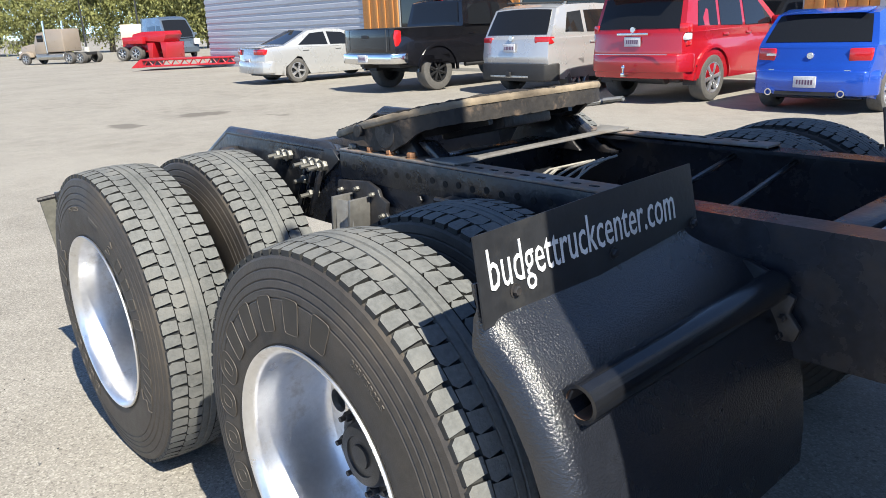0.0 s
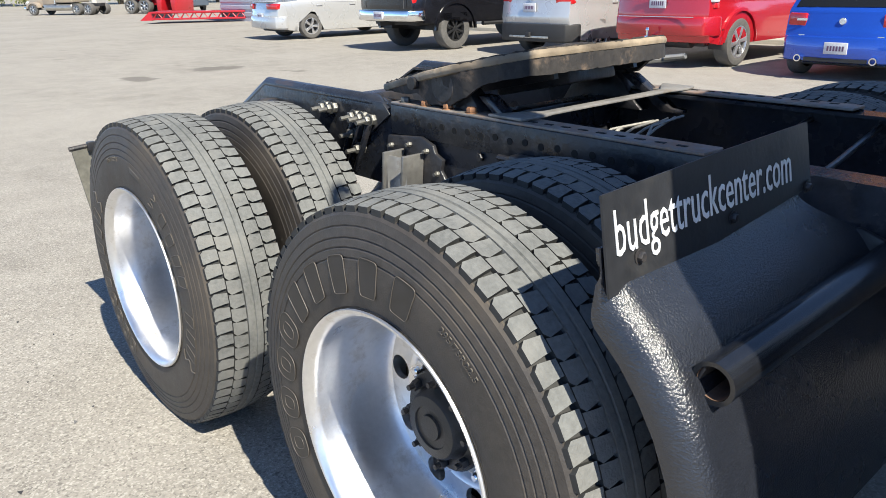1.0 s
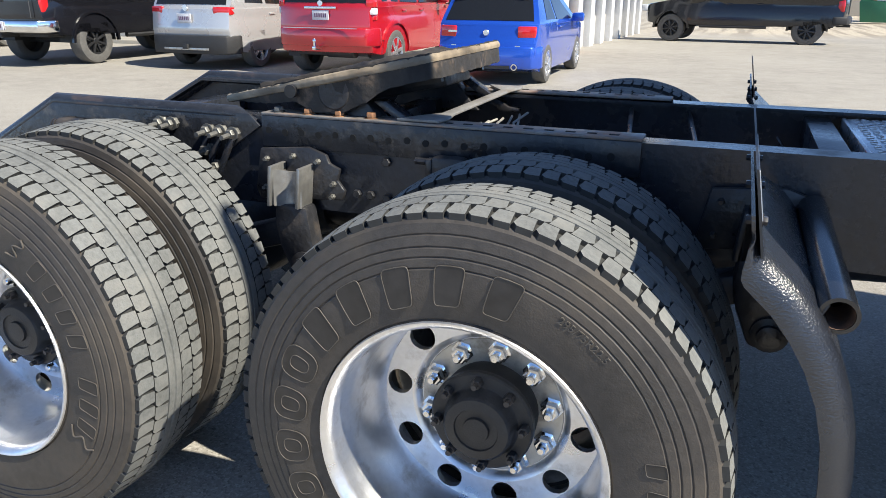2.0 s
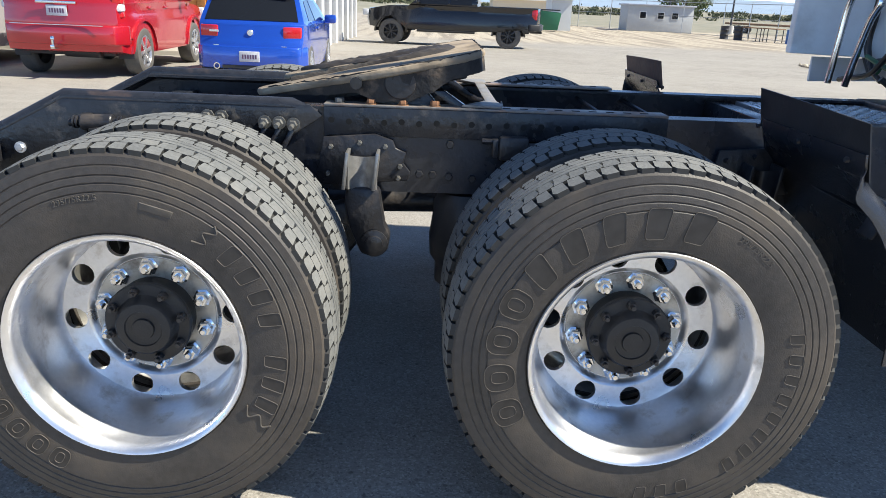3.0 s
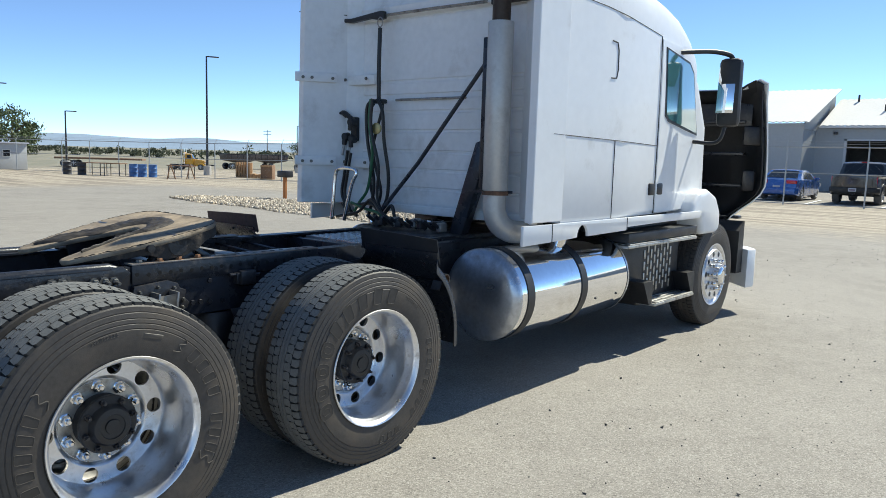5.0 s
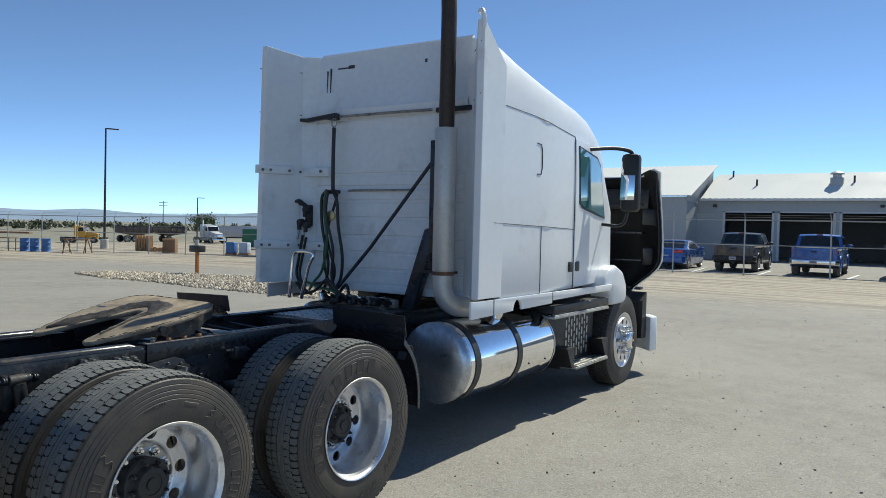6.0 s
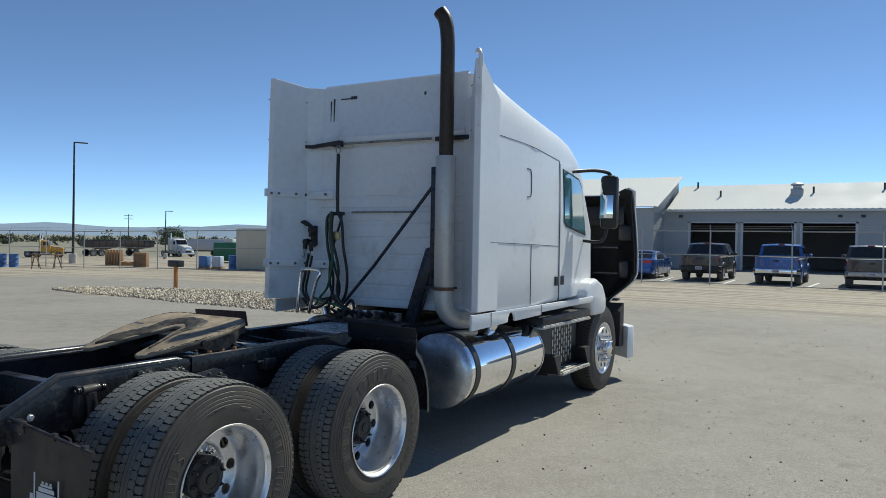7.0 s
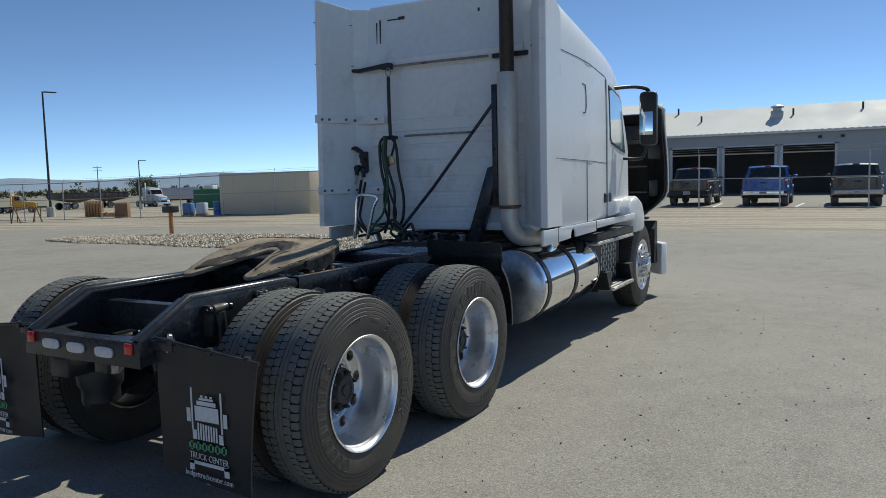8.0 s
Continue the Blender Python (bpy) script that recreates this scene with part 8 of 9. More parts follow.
def build_car(name, label, paint, m, sp, group="parked cars", category="car"):
    L, W, H, belt, tum = sp["L"], sp["W"], sp["H"], sp["belt"], sp["tum"]

    def hw(x, z):
        e = min(1.0, abs(x - L / 2) / (L / 2))
        k_ = 1 - 0.10 * e ** 6
        if z > belt:
            k_ *= 1 - tum * (z - belt) / (H - belt)
        elif z < 0.5:
            k_ *= 1 - 0.05 * (0.5 - z) / 0.3
        else:
            k_ *= 1 - 0.025 * (z - 0.7) ** 2 / 0.1
        return W / 2 * k_
    car = thing(name, label, category, m, group)
    xr, xf, r = sp["xr"], sp["xf"], sp["r"]
    cx = [L * i / 26 for i in range(1, 26)]
    low = low_outline(sp["top"], sp["zb"], (xr, xf), sp.get("ra", r * 1.17), L, r * 0.98)
    g = sp["green"] = list(sp["green"])
    fz = (g[1][1] - g[0][1]) / (g[2][1] - g[0][1])
    g[1] = (g[0][0] + (g[2][0] - g[0][0]) * fz, g[1][1])
    body = part("body", rounded(shell(low, hw, cx, [0.38 + 0.1 * i for i in range(9)], sp.get("bev", 0.075), [(xr, r, r * 1.4), (xf, r, r * 1.4)]), sp), paint, car, sp.get("body_label", "glossy painted body"), sharp=32)
    gh = part("cabin", rounded(shell(sp["green"], hw, cx, [belt + 0.1 * i for i in range(1, 7)], 0.065), sp), paint, car, "", sharp=32)
    for s in (-1, 1):
        for pts in sp["side_glass"]:
            part("side_window", eased(slab(pts, 0.006, hw, s), sp), M["glass_car"], gh, "dark side window")
        for x, z in sp.get("handles", ()):
            part("door_handle", obox(bmesh.new(), pose(x, s * (hw(x, z) + 0.012), z), 0.18, 0.025, 0.035, bev=0.008), sp.get("handle_mat", paint), body)
        for x in sp.get("shut_lines", ()):
            part("door_gap", slab([(x, sp["zb"] + 0.12), (x + 0.008, sp["zb"] + 0.12), (x + 0.008, belt), (x, belt)], 0.002, hw, s), M["seam"], body)
        for wx in (xr, xf):
            n_ = 14
            ra = sp.get("ra", r * 1.17)
            zc = r * 0.98
            if sp.get("flare"):
                bm = bmesh.new()
                outer_ = [(wx + (ra + sp["flare"]) * math.cos(math.pi * k / n_), zc + (ra + sp["flare"]) * math.sin(math.pi * k / n_)) for k in range(n_ + 1)]
                inner_ = [(wx + (ra - 0.005) * math.cos(math.pi * k / n_), zc + (ra - 0.005) * math.sin(math.pi * k / n_)) for k in range(n_ + 1)]
                for k in range(n_):
                    q = [outer_[k], outer_[k + 1], inner_[k + 1], inner_[k]]
                    add(bm, slab(q, 0.035, hw, s, 0.06))
                bmesh.ops.remove_doubles(bm, verts=bm.verts[:], dist=0.0005)
                part("arch_flare", bm, sp.get("flare_mat", M["trim"]), body, "wheel arch flare")
        for wx in (xr, xf):
            ra = sp.get("ra", r * 1.17)
            bm = bmesh.new()
            y0, y1 = W / 2 - 0.05, W / 2 - 0.42
            arc = [(wx + (ra - 0.004) * math.cos(math.pi * k / 14), r * 0.98 + (ra - 0.004) * math.sin(math.pi * k / 14)) for k in range(15)]
            for (xa, za), (xb, zb_) in zip(arc, arc[1:]):
                bm.faces.new([bm.verts.new(p) for p in ((xa, s * y0, za), (xb, s * y0, zb_), (xb, s * y1, zb_), (xa, s * y1, za))])
            bm.faces.new([bm.verts.new((x, s * y1, z)) for x, z in arc])
            bmesh.ops.remove_doubles(bm, verts=bm.verts[:], dist=0.0005)
            part("wheel_well", thicken(bm, 0.003), M["trim"], body, "black wheel-well liner")
        mx, mz = sp["mirror"]
        bm = bmesh.new()
        obox(bm, pose(mx, s * (hw(mx, mz) + 0.13), mz, 0, 0, 0), 0.12, 0.22, 0.16, bev=0.045)
        obox(bm, pose(mx + 0.02, s * (hw(mx, mz) + 0.02), mz - 0.05), 0.06, 0.1, 0.05)
        part("door_mirror", bm, sp.get("mirror_mat", paint), body)
        for y0, y1, z0, z1, mt, dx in sp["lamps"]:
            part("tail_lamp", rounded(B(0.012 + dx, 0.22, *sorted((s * y0, s * (y1 - 0.01))), z0, z1, bev=0.02), sp), M[mt], body, "red tail lamp" if mt == "red_lens" else "clear lamp")
        hy0, hy1, hz0, hz1 = sp["head"]
        part("head_lamp", B(L - 0.2, L + 0.012, *sorted((s * hy0, s * hy1)), hz0, hz1, bev=0.03), M["clear_lens"], body)
    p0, p1, f0, f1 = sp["rear_glass"]
    if not sp.get("keep_glass"):
        span = g[2][1] - g[0][1]
        q0 = (p0[1] - g[0][1]) / span
        p0 = (g[0][0] + (g[2][0] - g[0][0]) * q0, p0[1])
        p1 = (g[0][0] + (g[2][0] - g[0][0]) * 0.95, g[0][1] + span * 0.95)
    part("rear_window", eased(end_pane(p0, p1, hw, f0, f1, off=0.009), sp), M["glass_car"], gh, "dark rear window")
    p0, p1, f0, f1 = sp["wind"]
    part("windscreen", eased(end_pane(p0, p1, hw, f0, f1), sp), M["glass_car"], gh, "dark windscreen")
    px, py, pz = sp["plate"]
    pl = part("number_plate", B(px - 0.012, px + 0.01, py - 0.155, py + 0.155, pz - 0.078, pz + 0.078, bev=0.006), M["plate_white"], body, "pale number plate with plain bars")
    for k in range(6):
        y = py - 0.10 + 0.04 * k
        part("plate_bar", B(px - 0.0145, px - 0.012, y - 0.012, y + 0.012, pz - 0.035, pz + 0.03), M["plate_bar"], pl)
    if "bumper" in sp:
        z0, z1, dx, mt = sp["bumper"]
        bm = bmesh.new()
        w_ = W / 2 * 0.90
        prism(bm, [(-dx, -w_ * 0.96), (-dx, w_ * 0.96), (0.16, w_ * 1.10), (0.30, w_ * 1.10), (0.30, -w_ * 1.10), (0.16, -w_ * 1.10)], "z", z0, z1, bev=0.03)
        rounded(bm, sp)
        part("rear_bumper", bm, M[mt] if isinstance(mt, str) else mt, car, sp.get("bumper_label", "rear bumper"))
    bm = bmesh.new()
    box(bm, 0.35, L - 0.4, -W * 0.36, W * 0.36, sp["zb"] - 0.02, sp["zb"] + 0.16, bev=0.02)
    cyl(bm, (xr, -W * 0.4, r), (xr, W * 0.4, r), 0.06, n=10)
    cyl(bm, (xf, -W * 0.4, r), (xf, W * 0.4, r), 0.05, n=10)
    part("underbody", bm, M["trim"], car)
    four_wheels(car, (xr, xf), sp["track"], r, sp["tw"], sp["style"])
    return car, body, gh, hw


LIFT = -0.03
# blue hatchback
sp = dict(L=4.15, W=1.74, H=1.44, belt=0.92, tum=0.22, zb=0.20, xr=0.72, xf=3.24, r=0.315, track=0.76, tw=0.22, style="seven",
          top=[(0.0, 0.45), (0.02, 0.62), (0.07, 0.72), (0.13, 0.93), (1.2, 0.95), (2.9, 0.93), (3.7, 0.84), (4.02, 0.72), (4.12, 0.55)],
          green=[(0.12, 0.90), (0.22, 1.06), (0.50, 1.38), (0.72, 1.425), (1.3, 1.445), (2.0, 1.40), (2.42, 1.26), (3.0, 0.90)],
          side_glass=[[(0.62, 1.00), (0.80, 1.32), (1.20, 1.345), (1.22, 0.99)], [(1.32, 0.985), (1.30, 1.345), (1.95, 1.32), (2.62, 0.97)]],
          rear_glass=((0.165, 0.98), (0.475, 1.36), 0.90, 0.90), wind=((2.95, 0.94), (2.12, 1.36), 0.85, 0.85), plate=(-0.04, 0, 0.45), mirror=(2.55, 0.98), handles=((1.5, 0.86),), shut_lines=(1.25, 2.55),
          lamps=[(0.50, 0.79, 0.72, 0.90, "red_lens", 0.06)], head=(0.45, 0.75, 0.58, 0.74), bumper=(0.26, 0.60, 0.03, M["car_blue"]))
car, body, gh, hw = build_car("hatchback", "bright blue small hatchback parked facing the building", M["car_blue"], pose(-1.99, 9.09, LIFT, 0, 0, 91), sp)
part("badge", cyl(bmesh.new(), (0.10, 0, 0.80), (0.062, 0, 0.80), 0.048, n=20, bev=0.008), M["badge"], body, "round chrome badge shape")
part("badge_word", B(0.08, 0.10, 0.48, 0.62, 0.80, 0.83), M["badge"], body)
part("tailgate_line", B(0.045, 0.06, -0.56, 0.56, 0.605, 0.613), M["badge"], body)
part("latch", B(0.06, 0.075, -0.09, 0.09, 0.655, 0.675, bev=0.004), M["trim"], body)
for s in (-1, 1):
    part("exhaust_tip", lathe(bmesh.new(), [(0.035, 0), (0.05, 0), (0.05, 0.18), (0.035, 0.18)], aim((-0.06, s * 0.50, 0.30), (0.3, s * 0.50, 0.30)), 16, close=True), M["chrome"], body, "chrome exhaust tip")
part("bumper_insert", B(-0.035, -0.028, -0.42, 0.42, 0.265, 0.315), M["trim"], body)
part("aerial", tube(bmesh.new(), [(0.95, 0, 1.42), (0.80, 0, 1.60)], 0.006, 6), M["trim"], gh)
part("roof_spoiler", P([(0.40, 1.36), (0.60, 1.425), (0.75, 1.43), (0.62, 1.39)], "y", -0.58, 0.58, bev=0.008), M["car_blue"], gh)
bm = bmesh.new()
for y in (-0.35, 0.35):
    obox(bm, pose(1.15, y, 1.12, 0, -12, 0), 0.12, 0.28, 0.34, bev=0.06)
part("seat_back", bm, M["trim"], gh)

# red four-by-four
sp = dict(L=4.82, W=1.92, H=1.82, belt=1.14, tum=0.13, zb=0.36, xr=0.95, xf=3.74, r=0.39, track=0.835, tw=0.27, ra=0.50, style="six", flare=0.045, flare_mat=M["car_red"],
          top=[(0.02, 0.60), (0.0, 0.82), (0.03, 1.15), (2.0, 1.17), (3.3, 1.17), (4.3, 1.08), (4.72, 0.98), (4.80, 0.70)],
          green=[(0.03, 1.10), (0.10, 1.25), (0.28, 1.76), (0.50, 1.82), (1.6, 1.83), (2.5, 1.79), (3.45, 1.12)],
          side_glass=[[(0.42, 1.25), (0.52, 1.66), (1.05, 1.70), (1.05, 1.24)], [(1.14, 1.24), (1.14, 1.70), (1.85, 1.71), (1.88, 1.22)], [(1.98, 1.22), (1.95, 1.71), (2.45, 1.68), (3.05, 1.22)]],
          rear_glass=((0.085, 1.22), (0.26, 1.70), 0.90, 0.90), wind=((3.40, 1.16), (2.55, 1.75), 0.85, 0.85), plate=(0.0, 0, 1.02), mirror=(2.95, 1.26), handles=((1.35, 1.08), (2.15, 1.08)), shut_lines=(1.08, 1.92, 3.0),
          lamps=[(0.78, 0.93, 1.03, 1.14, "clear_lens", 0.04), (0.78, 0.93, 1.145, 1.30, "red_lens", 0.04)], head=(0.6, 0.9, 0.85, 1.05), bumper=(0.52, 0.82, 0.06, M["car_red"]))
car, body, gh, hw = build_car("sport_utility_vehicle", "bright red off-road sport utility with a tow hitch", M["car_red"], pose(-4.88, 9.10, LIFT, 0, 0, 90), sp)
part("plate_garnish", B(-0.02, 0.0, -0.3, 0.3, 1.12, 1.16, bev=0.006), M["badge"], body)
part("badge", cyl(bmesh.new(), (0.012, 0, 1.21), (-0.01, 0, 1.21), 0.045, n=18), M["badge"], body, "chrome badge shape")
part("rear_spoiler", P([(0.10, 1.74), (0.40, 1.80), (0.55, 1.83), (0.30, 1.84), (0.08, 1.78)], "y", -0.70, 0.70, bev=0.01), M["car_red"], gh)
# bright strip modelled as the reflected light along the bumper's top edge
part("bumper_glint", B(-0.066, -0.055, -0.70, 0.70, 0.808, 0.822, bev=0.004), M["badge"], body)
bm = bmesh.new()
obox(bm, pose(-0.12, 0.0, 0.50), 0.30, 0.06, 0.06, bev=0.005)
cyl(bm, (-0.24, 0, 0.5), (-0.24, 0, 0.60), 0.02, n=8)
lathe(bm, [(0, 0), (0.03, 0.005), (0.032, 0.03), (0.02, 0.055), (0, 0.06)], pose(-0.24, 0, 0.60), 14)
part("tow_ball", bm, M["chrome"], body, "chrome tow ball")
for s in (-1, 1):
    part("mud_guard", B(0.45, 0.47, *sorted((s * 0.70, s * 0.94)), 0.30, 0.62), M["trim"], body)
    part("tail_lamp", rounded(B(0.09, 0.26, *sorted((s * 0.80, s * 0.90)), 0.94, 1.03, bev=0.015), sp), M["red_lens"], body)
part("roof_rail", tube(bmesh.new(), [(0.6, -0.72, 1.86), (2.4, -0.72, 1.86)], 0.02, 6), M["trim"], gh)
part("roof_rail", tube(bmesh.new(), [(0.6, 0.72, 1.86), (2.4, 0.72, 1.86)], 0.02, 6), M["trim"], gh)
part("muffler", cyl(bmesh.new(), (0.30, -0.5, 0.42), (0.38, 0.1, 0.42), 0.11, n=14, bev=0.02), M["trim"], car)

# silver crossover
sp = dict(L=4.78, W=1.91, H=1.74, belt=1.08, tum=0.17, zb=0.30, xr=0.98, xf=3.76, r=0.365, track=0.81, tw=0.24, style="five",
          top=[(0.05, 0.52), (0.0, 0.72), (0.05, 1.08), (2.0, 1.10), (3.2, 1.10), (4.2, 1.0), (4.66, 0.86), (4.76, 0.60)],
          green=[(0.05, 1.04), (0.16, 1.22), (0.42, 1.66), (0.66, 1.73), (1.6, 1.745), (2.5, 1.70), (3.5, 1.05)],
          side_glass=[[(0.55, 1.20), (0.72, 1.58), (1.12, 1.61), (1.12, 1.18)], [(1.22, 1.18), (1.22, 1.615), (1.95, 1.62), (1.98, 1.16)], [(2.08, 1.16), (2.05, 1.62), (2.5, 1.58), (3.1, 1.15)]],
          rear_glass=((0.14, 1.16), (0.405, 1.62), 0.90, 0.90), wind=((3.42, 1.10), (2.6, 1.64), 0.85, 0.85), plate=(-0.005, 0.02, 0.92), mirror=(3.0, 1.18), handles=((1.4, 0.98), (2.2, 0.98)), shut_lines=(1.16, 2.02, 3.05),
          lamps=[(0.56, 0.89, 0.98, 1.12, "red_lens", 0.03)], head=(0.55, 0.88, 0.75, 0.95), bumper=(0.29, 0.62, 0.04, "trim"))
car, body, gh, hw = build_car("sport_utility_vehicle", "pale silver crossover with a dark lower bumper", M["car_silver"], pose(-7.79, 9.25, LIFT, 0, 0, 90), sp)
part("badge", cyl(bmesh.new(), (0.04, 0, 1.10), (0.015, 0, 1.10), 0.055, n=18), M["badge"], body, "chrome badge shape")
part("bumper_insert", B(-0.052, -0.04, -0.5, 0.5, 0.36, 0.40, bev=0.004), M["alu_dull"], body)
part("roof_rail", tube(bmesh.new(), [(0.7, -0.70, 1.77), (2.5, -0.70, 1.77)], 0.02, 6), M["trim"], gh)
part("roof_rail", tube(bmesh.new(), [(0.7, 0.70, 1.77), (2.5, 0.70, 1.77)], 0.02, 6), M["trim"], gh)
part("tow_receiver", B(-0.09, 0.1, -0.05, 0.05, 0.38, 0.47, bev=0.006), M["trim"], body)
part("wiper", tube(bmesh.new(), [(0.16, 0.0, 1.20), (0.20, 0.36, 1.26)], 0.01, 6), M["trim"], gh)


def pickup(label, paint, m, L=5.85, W=2.03, H=1.92, r=0.41, style="truck", lift=0.0, flare=0.05, bumper="chrome", xr=1.25, xf=4.85, bed=2.0, group="parked cars", sp_extra=None):
    h = lift
    sp = dict(L=L, W=W, H=H + h, belt=1.22 + h, tum=0.16, zb=0.46 + h, xr=xr, xf=xf, r=r, track=W / 2 - 0.17, tw=0.30, style=style, flare=flare, ra=r * 1.24, flare_mat=paint,
              top=[(0.02, 0.62 + h), (0.0, 0.80 + h), (0.0, 1.27 + h), (bed, 1.27 + h), (bed + 0.1, 1.24 + h), (3.9, 1.24 + h), (5.2, 1.20 + h), (L - 0.12, 1.08 + h), (L - 0.03, 0.75 + h)],
              green=[(bed + 0.02, 1.15 + h), (bed + 0.06, 1.5 + h), (bed + 0.14, 1.84 + h), (bed + 0.35, 1.91 + h), (3.3, 1.915 + h), (3.75, 1.83 + h), (4.55, 1.18 + h)],
              side_glass=[[(bed + 0.22, 1.30 + h), (bed + 0.28, 1.76 + h), (bed + 0.95, 1.80 + h), (bed + 0.97, 1.29 + h)], [(bed + 1.07, 1.29 + h), (bed + 1.05, 1.80 + h), (3.62, 1.76 + h), (4.20, 1.29 + h)]],
              rear_glass=((bed + 0.045, 1.36 + h), (bed + 0.125, 1.78 + h), 0.84, 0.86), wind=((4.52, 1.21 + h), (3.80, 1.80 + h), 0.86, 0.86), plate=(-0.115, 0, 0.66 + h), mirror=(4.15, 1.36 + h),
              handles=((bed + 0.35, 1.10 + h), (bed + 1.25, 1.10 + h)), shut_lines=(bed + 0.01, bed + 1.02, 4.25),
              lamps=[(W / 2 * 0.76, W / 2 * 0.905, 0.90 + h, 1.24 + h, "red_lens", 0.0)], head=(0.6, 0.92, 0.85 + h, 1.05 + h), bumper=(0.54 + h, 0.76 + h, 0.10, bumper), bumper_label="chrome step bumper")
    car, body, gh, hw = build_car("pickup_truck", label, paint, m, sp, group, "pickup truck")
    part("tailgate_gap", B(-0.004, 0.01, -W / 2 * 0.74, -W / 2 * 0.73, 0.80 + h, 1.26 + h), M["seam"], body)
    part("tailgate_gap", B(-0.004, 0.01, W / 2 * 0.73, W / 2 * 0.74, 0.80 + h, 1.26 + h), M["seam"], body)
    part("tailgate_handle", B(-0.012, 0.0, -0.12, 0.12, 1.08 + h, 1.15 + h, bev=0.006), M["trim"], body)
    part("bed_cover", B(0.06, bed - 0.02, -W / 2 * 0.80, W / 2 * 0.80, 1.272 + h, 1.285 + h, bev=0.005), M["trim"], car, "black bed cover")
    part("third_lamp", B(bed + 0.16, bed + 0.24, -0.14, 0.14, 1.86 + h, 1.90 + h, bev=0.008), M["red_lens"], gh)
    for s in (-1, 1):
        part("side_step", tube(bmesh.new(), [(bed + 0.1, s * (W / 2 - 0.05), 0.42 + h), (4.2, s * (W / 2 - 0.05), 0.42 + h)], 0.05, 8), M["trim"], car)
    bm = bmesh.new()
    cyl(bm, (0.55, -0.7, 0.5 + h), (0.55, 0.7, 0.5 + h), 0.04, n=8)
    obox(bm, pose(0.1, 0, 0.48 + h), 0.4, 0.08, 0.08)
    part("hitch", bm, M["trim"], car)
    return car


pickup("lifted black crew-cab pickup with chrome bumper and black wheels", M["car_black"], pose(-11.24, 8.30, LIFT, 0, 0, 90), lift=0.10, r=0.44, group="parked cars")
pickup("black heavy pickup standing side-on across the lot", M["car_black"], pose(4.68, 24.4, lie(2.5, 24.4), 0, 0, 173), L=6.1, W=2.05, H=1.98, r=0.43, lift=0.08, xr=1.05, xf=5.1, bed=2.1, bumper="trim")
pickup("dark grey pickup with dusty paint behind the fence", M["car_grey"], pose(35.3, 4.1, 0.0, 0, 0, 2), group="pickups behind the fence", bumper="trim", style="seven")
pickup("mid-blue pickup with a chrome bumper behind the fence", M["car_ram_blue"], pose(34.3, 0.50, 0.0, 0, 0, 1), group="pickups behind the fence", style="seven")
pickup("dark grey-green pickup with a grey bumper behind the fence", M["car_grey"], pose(33.8, -3.3, 0.0, 0, 0, 2), group="pickups behind the fence", bumper="alu_dull", style="seven")

# silver saloon
sp = dict(L=4.86, W=1.86, H=1.46, belt=0.94, tum=0.25, zb=0.22, xr=1.08, xf=3.82, r=0.335, track=0.80, tw=0.22, style="five",
          top=[(0.03, 0.40), (0.0, 0.62), (0.05, 0.98), (0.7, 1.02), (1.2, 0.98), (3.2, 0.95), (4.2, 0.86), (4.7, 0.70), (4.84, 0.5)],
          green=[(0.62, 0.98), (1.10, 1.26), (1.55, 1.42), (2.1, 1.46), (2.6, 1.43), (3.05, 1.28), (3.6, 0.92)],
          side_glass=[[(1.15, 1.03), (1.60, 1.345), (2.05, 1.375), (2.08, 1.0)], [(2.16, 1.0), (2.14, 1.375), (2.62, 1.34), (3.25, 0.98)]],
          rear_glass=((0.74, 1.05), (1.42, 1.37), 0.82, 0.80), wind=((3.54, 0.96), (2.72, 1.39), 0.85, 0.82), plate=(-0.01, 0, 0.62), mirror=(3.2, 1.0), handles=((1.35, 0.88), (2.4, 0.88)), shut_lines=(1.25, 2.12, 3.25),
          lamps=[(0.42, 0.86, 0.80, 0.95, "red_lens", -0.025)], head=(0.5, 0.85, 0.62, 0.78), bumper=(0.30, 0.62, 0.04, M["car_sedan"]))
car, body, gh, hw = build_car("saloon_car", "pale silver four-door saloon parked nose to the building", M["car_sedan"], pose(-17.13, 8.54, LIFT, 0, 0, 86), sp)
part("boot_spoiler", P([(0.0, 0.99), (0.16, 1.03), (0.26, 1.02), (0.1, 0.99)], "y", -0.70, 0.70, bev=0.006), M["car_sedan"], body)
part("roof_fin", P([(1.3, 1.34), (1.55, 1.41), (1.35, 1.42)], "y", -0.02, 0.02), M["trim"], gh)

# small cars behind the tipped hood
sp2 = dict(sp)
for paint, pos, lb in ((M["car_red"], pose(38.5, 8.2, 0.0, 0, 0, 5), "dark red car parked by the workshop"), (M["car_ram_blue"], pose(35.6, 7.4, 0.0, 0, 0, 2), "blue car half hidden behind the truck")):
    sp2["bumper"] = (0.30, 0.62, 0.04, paint)
    build_car("saloon_car", lb, paint, pos, sp2)

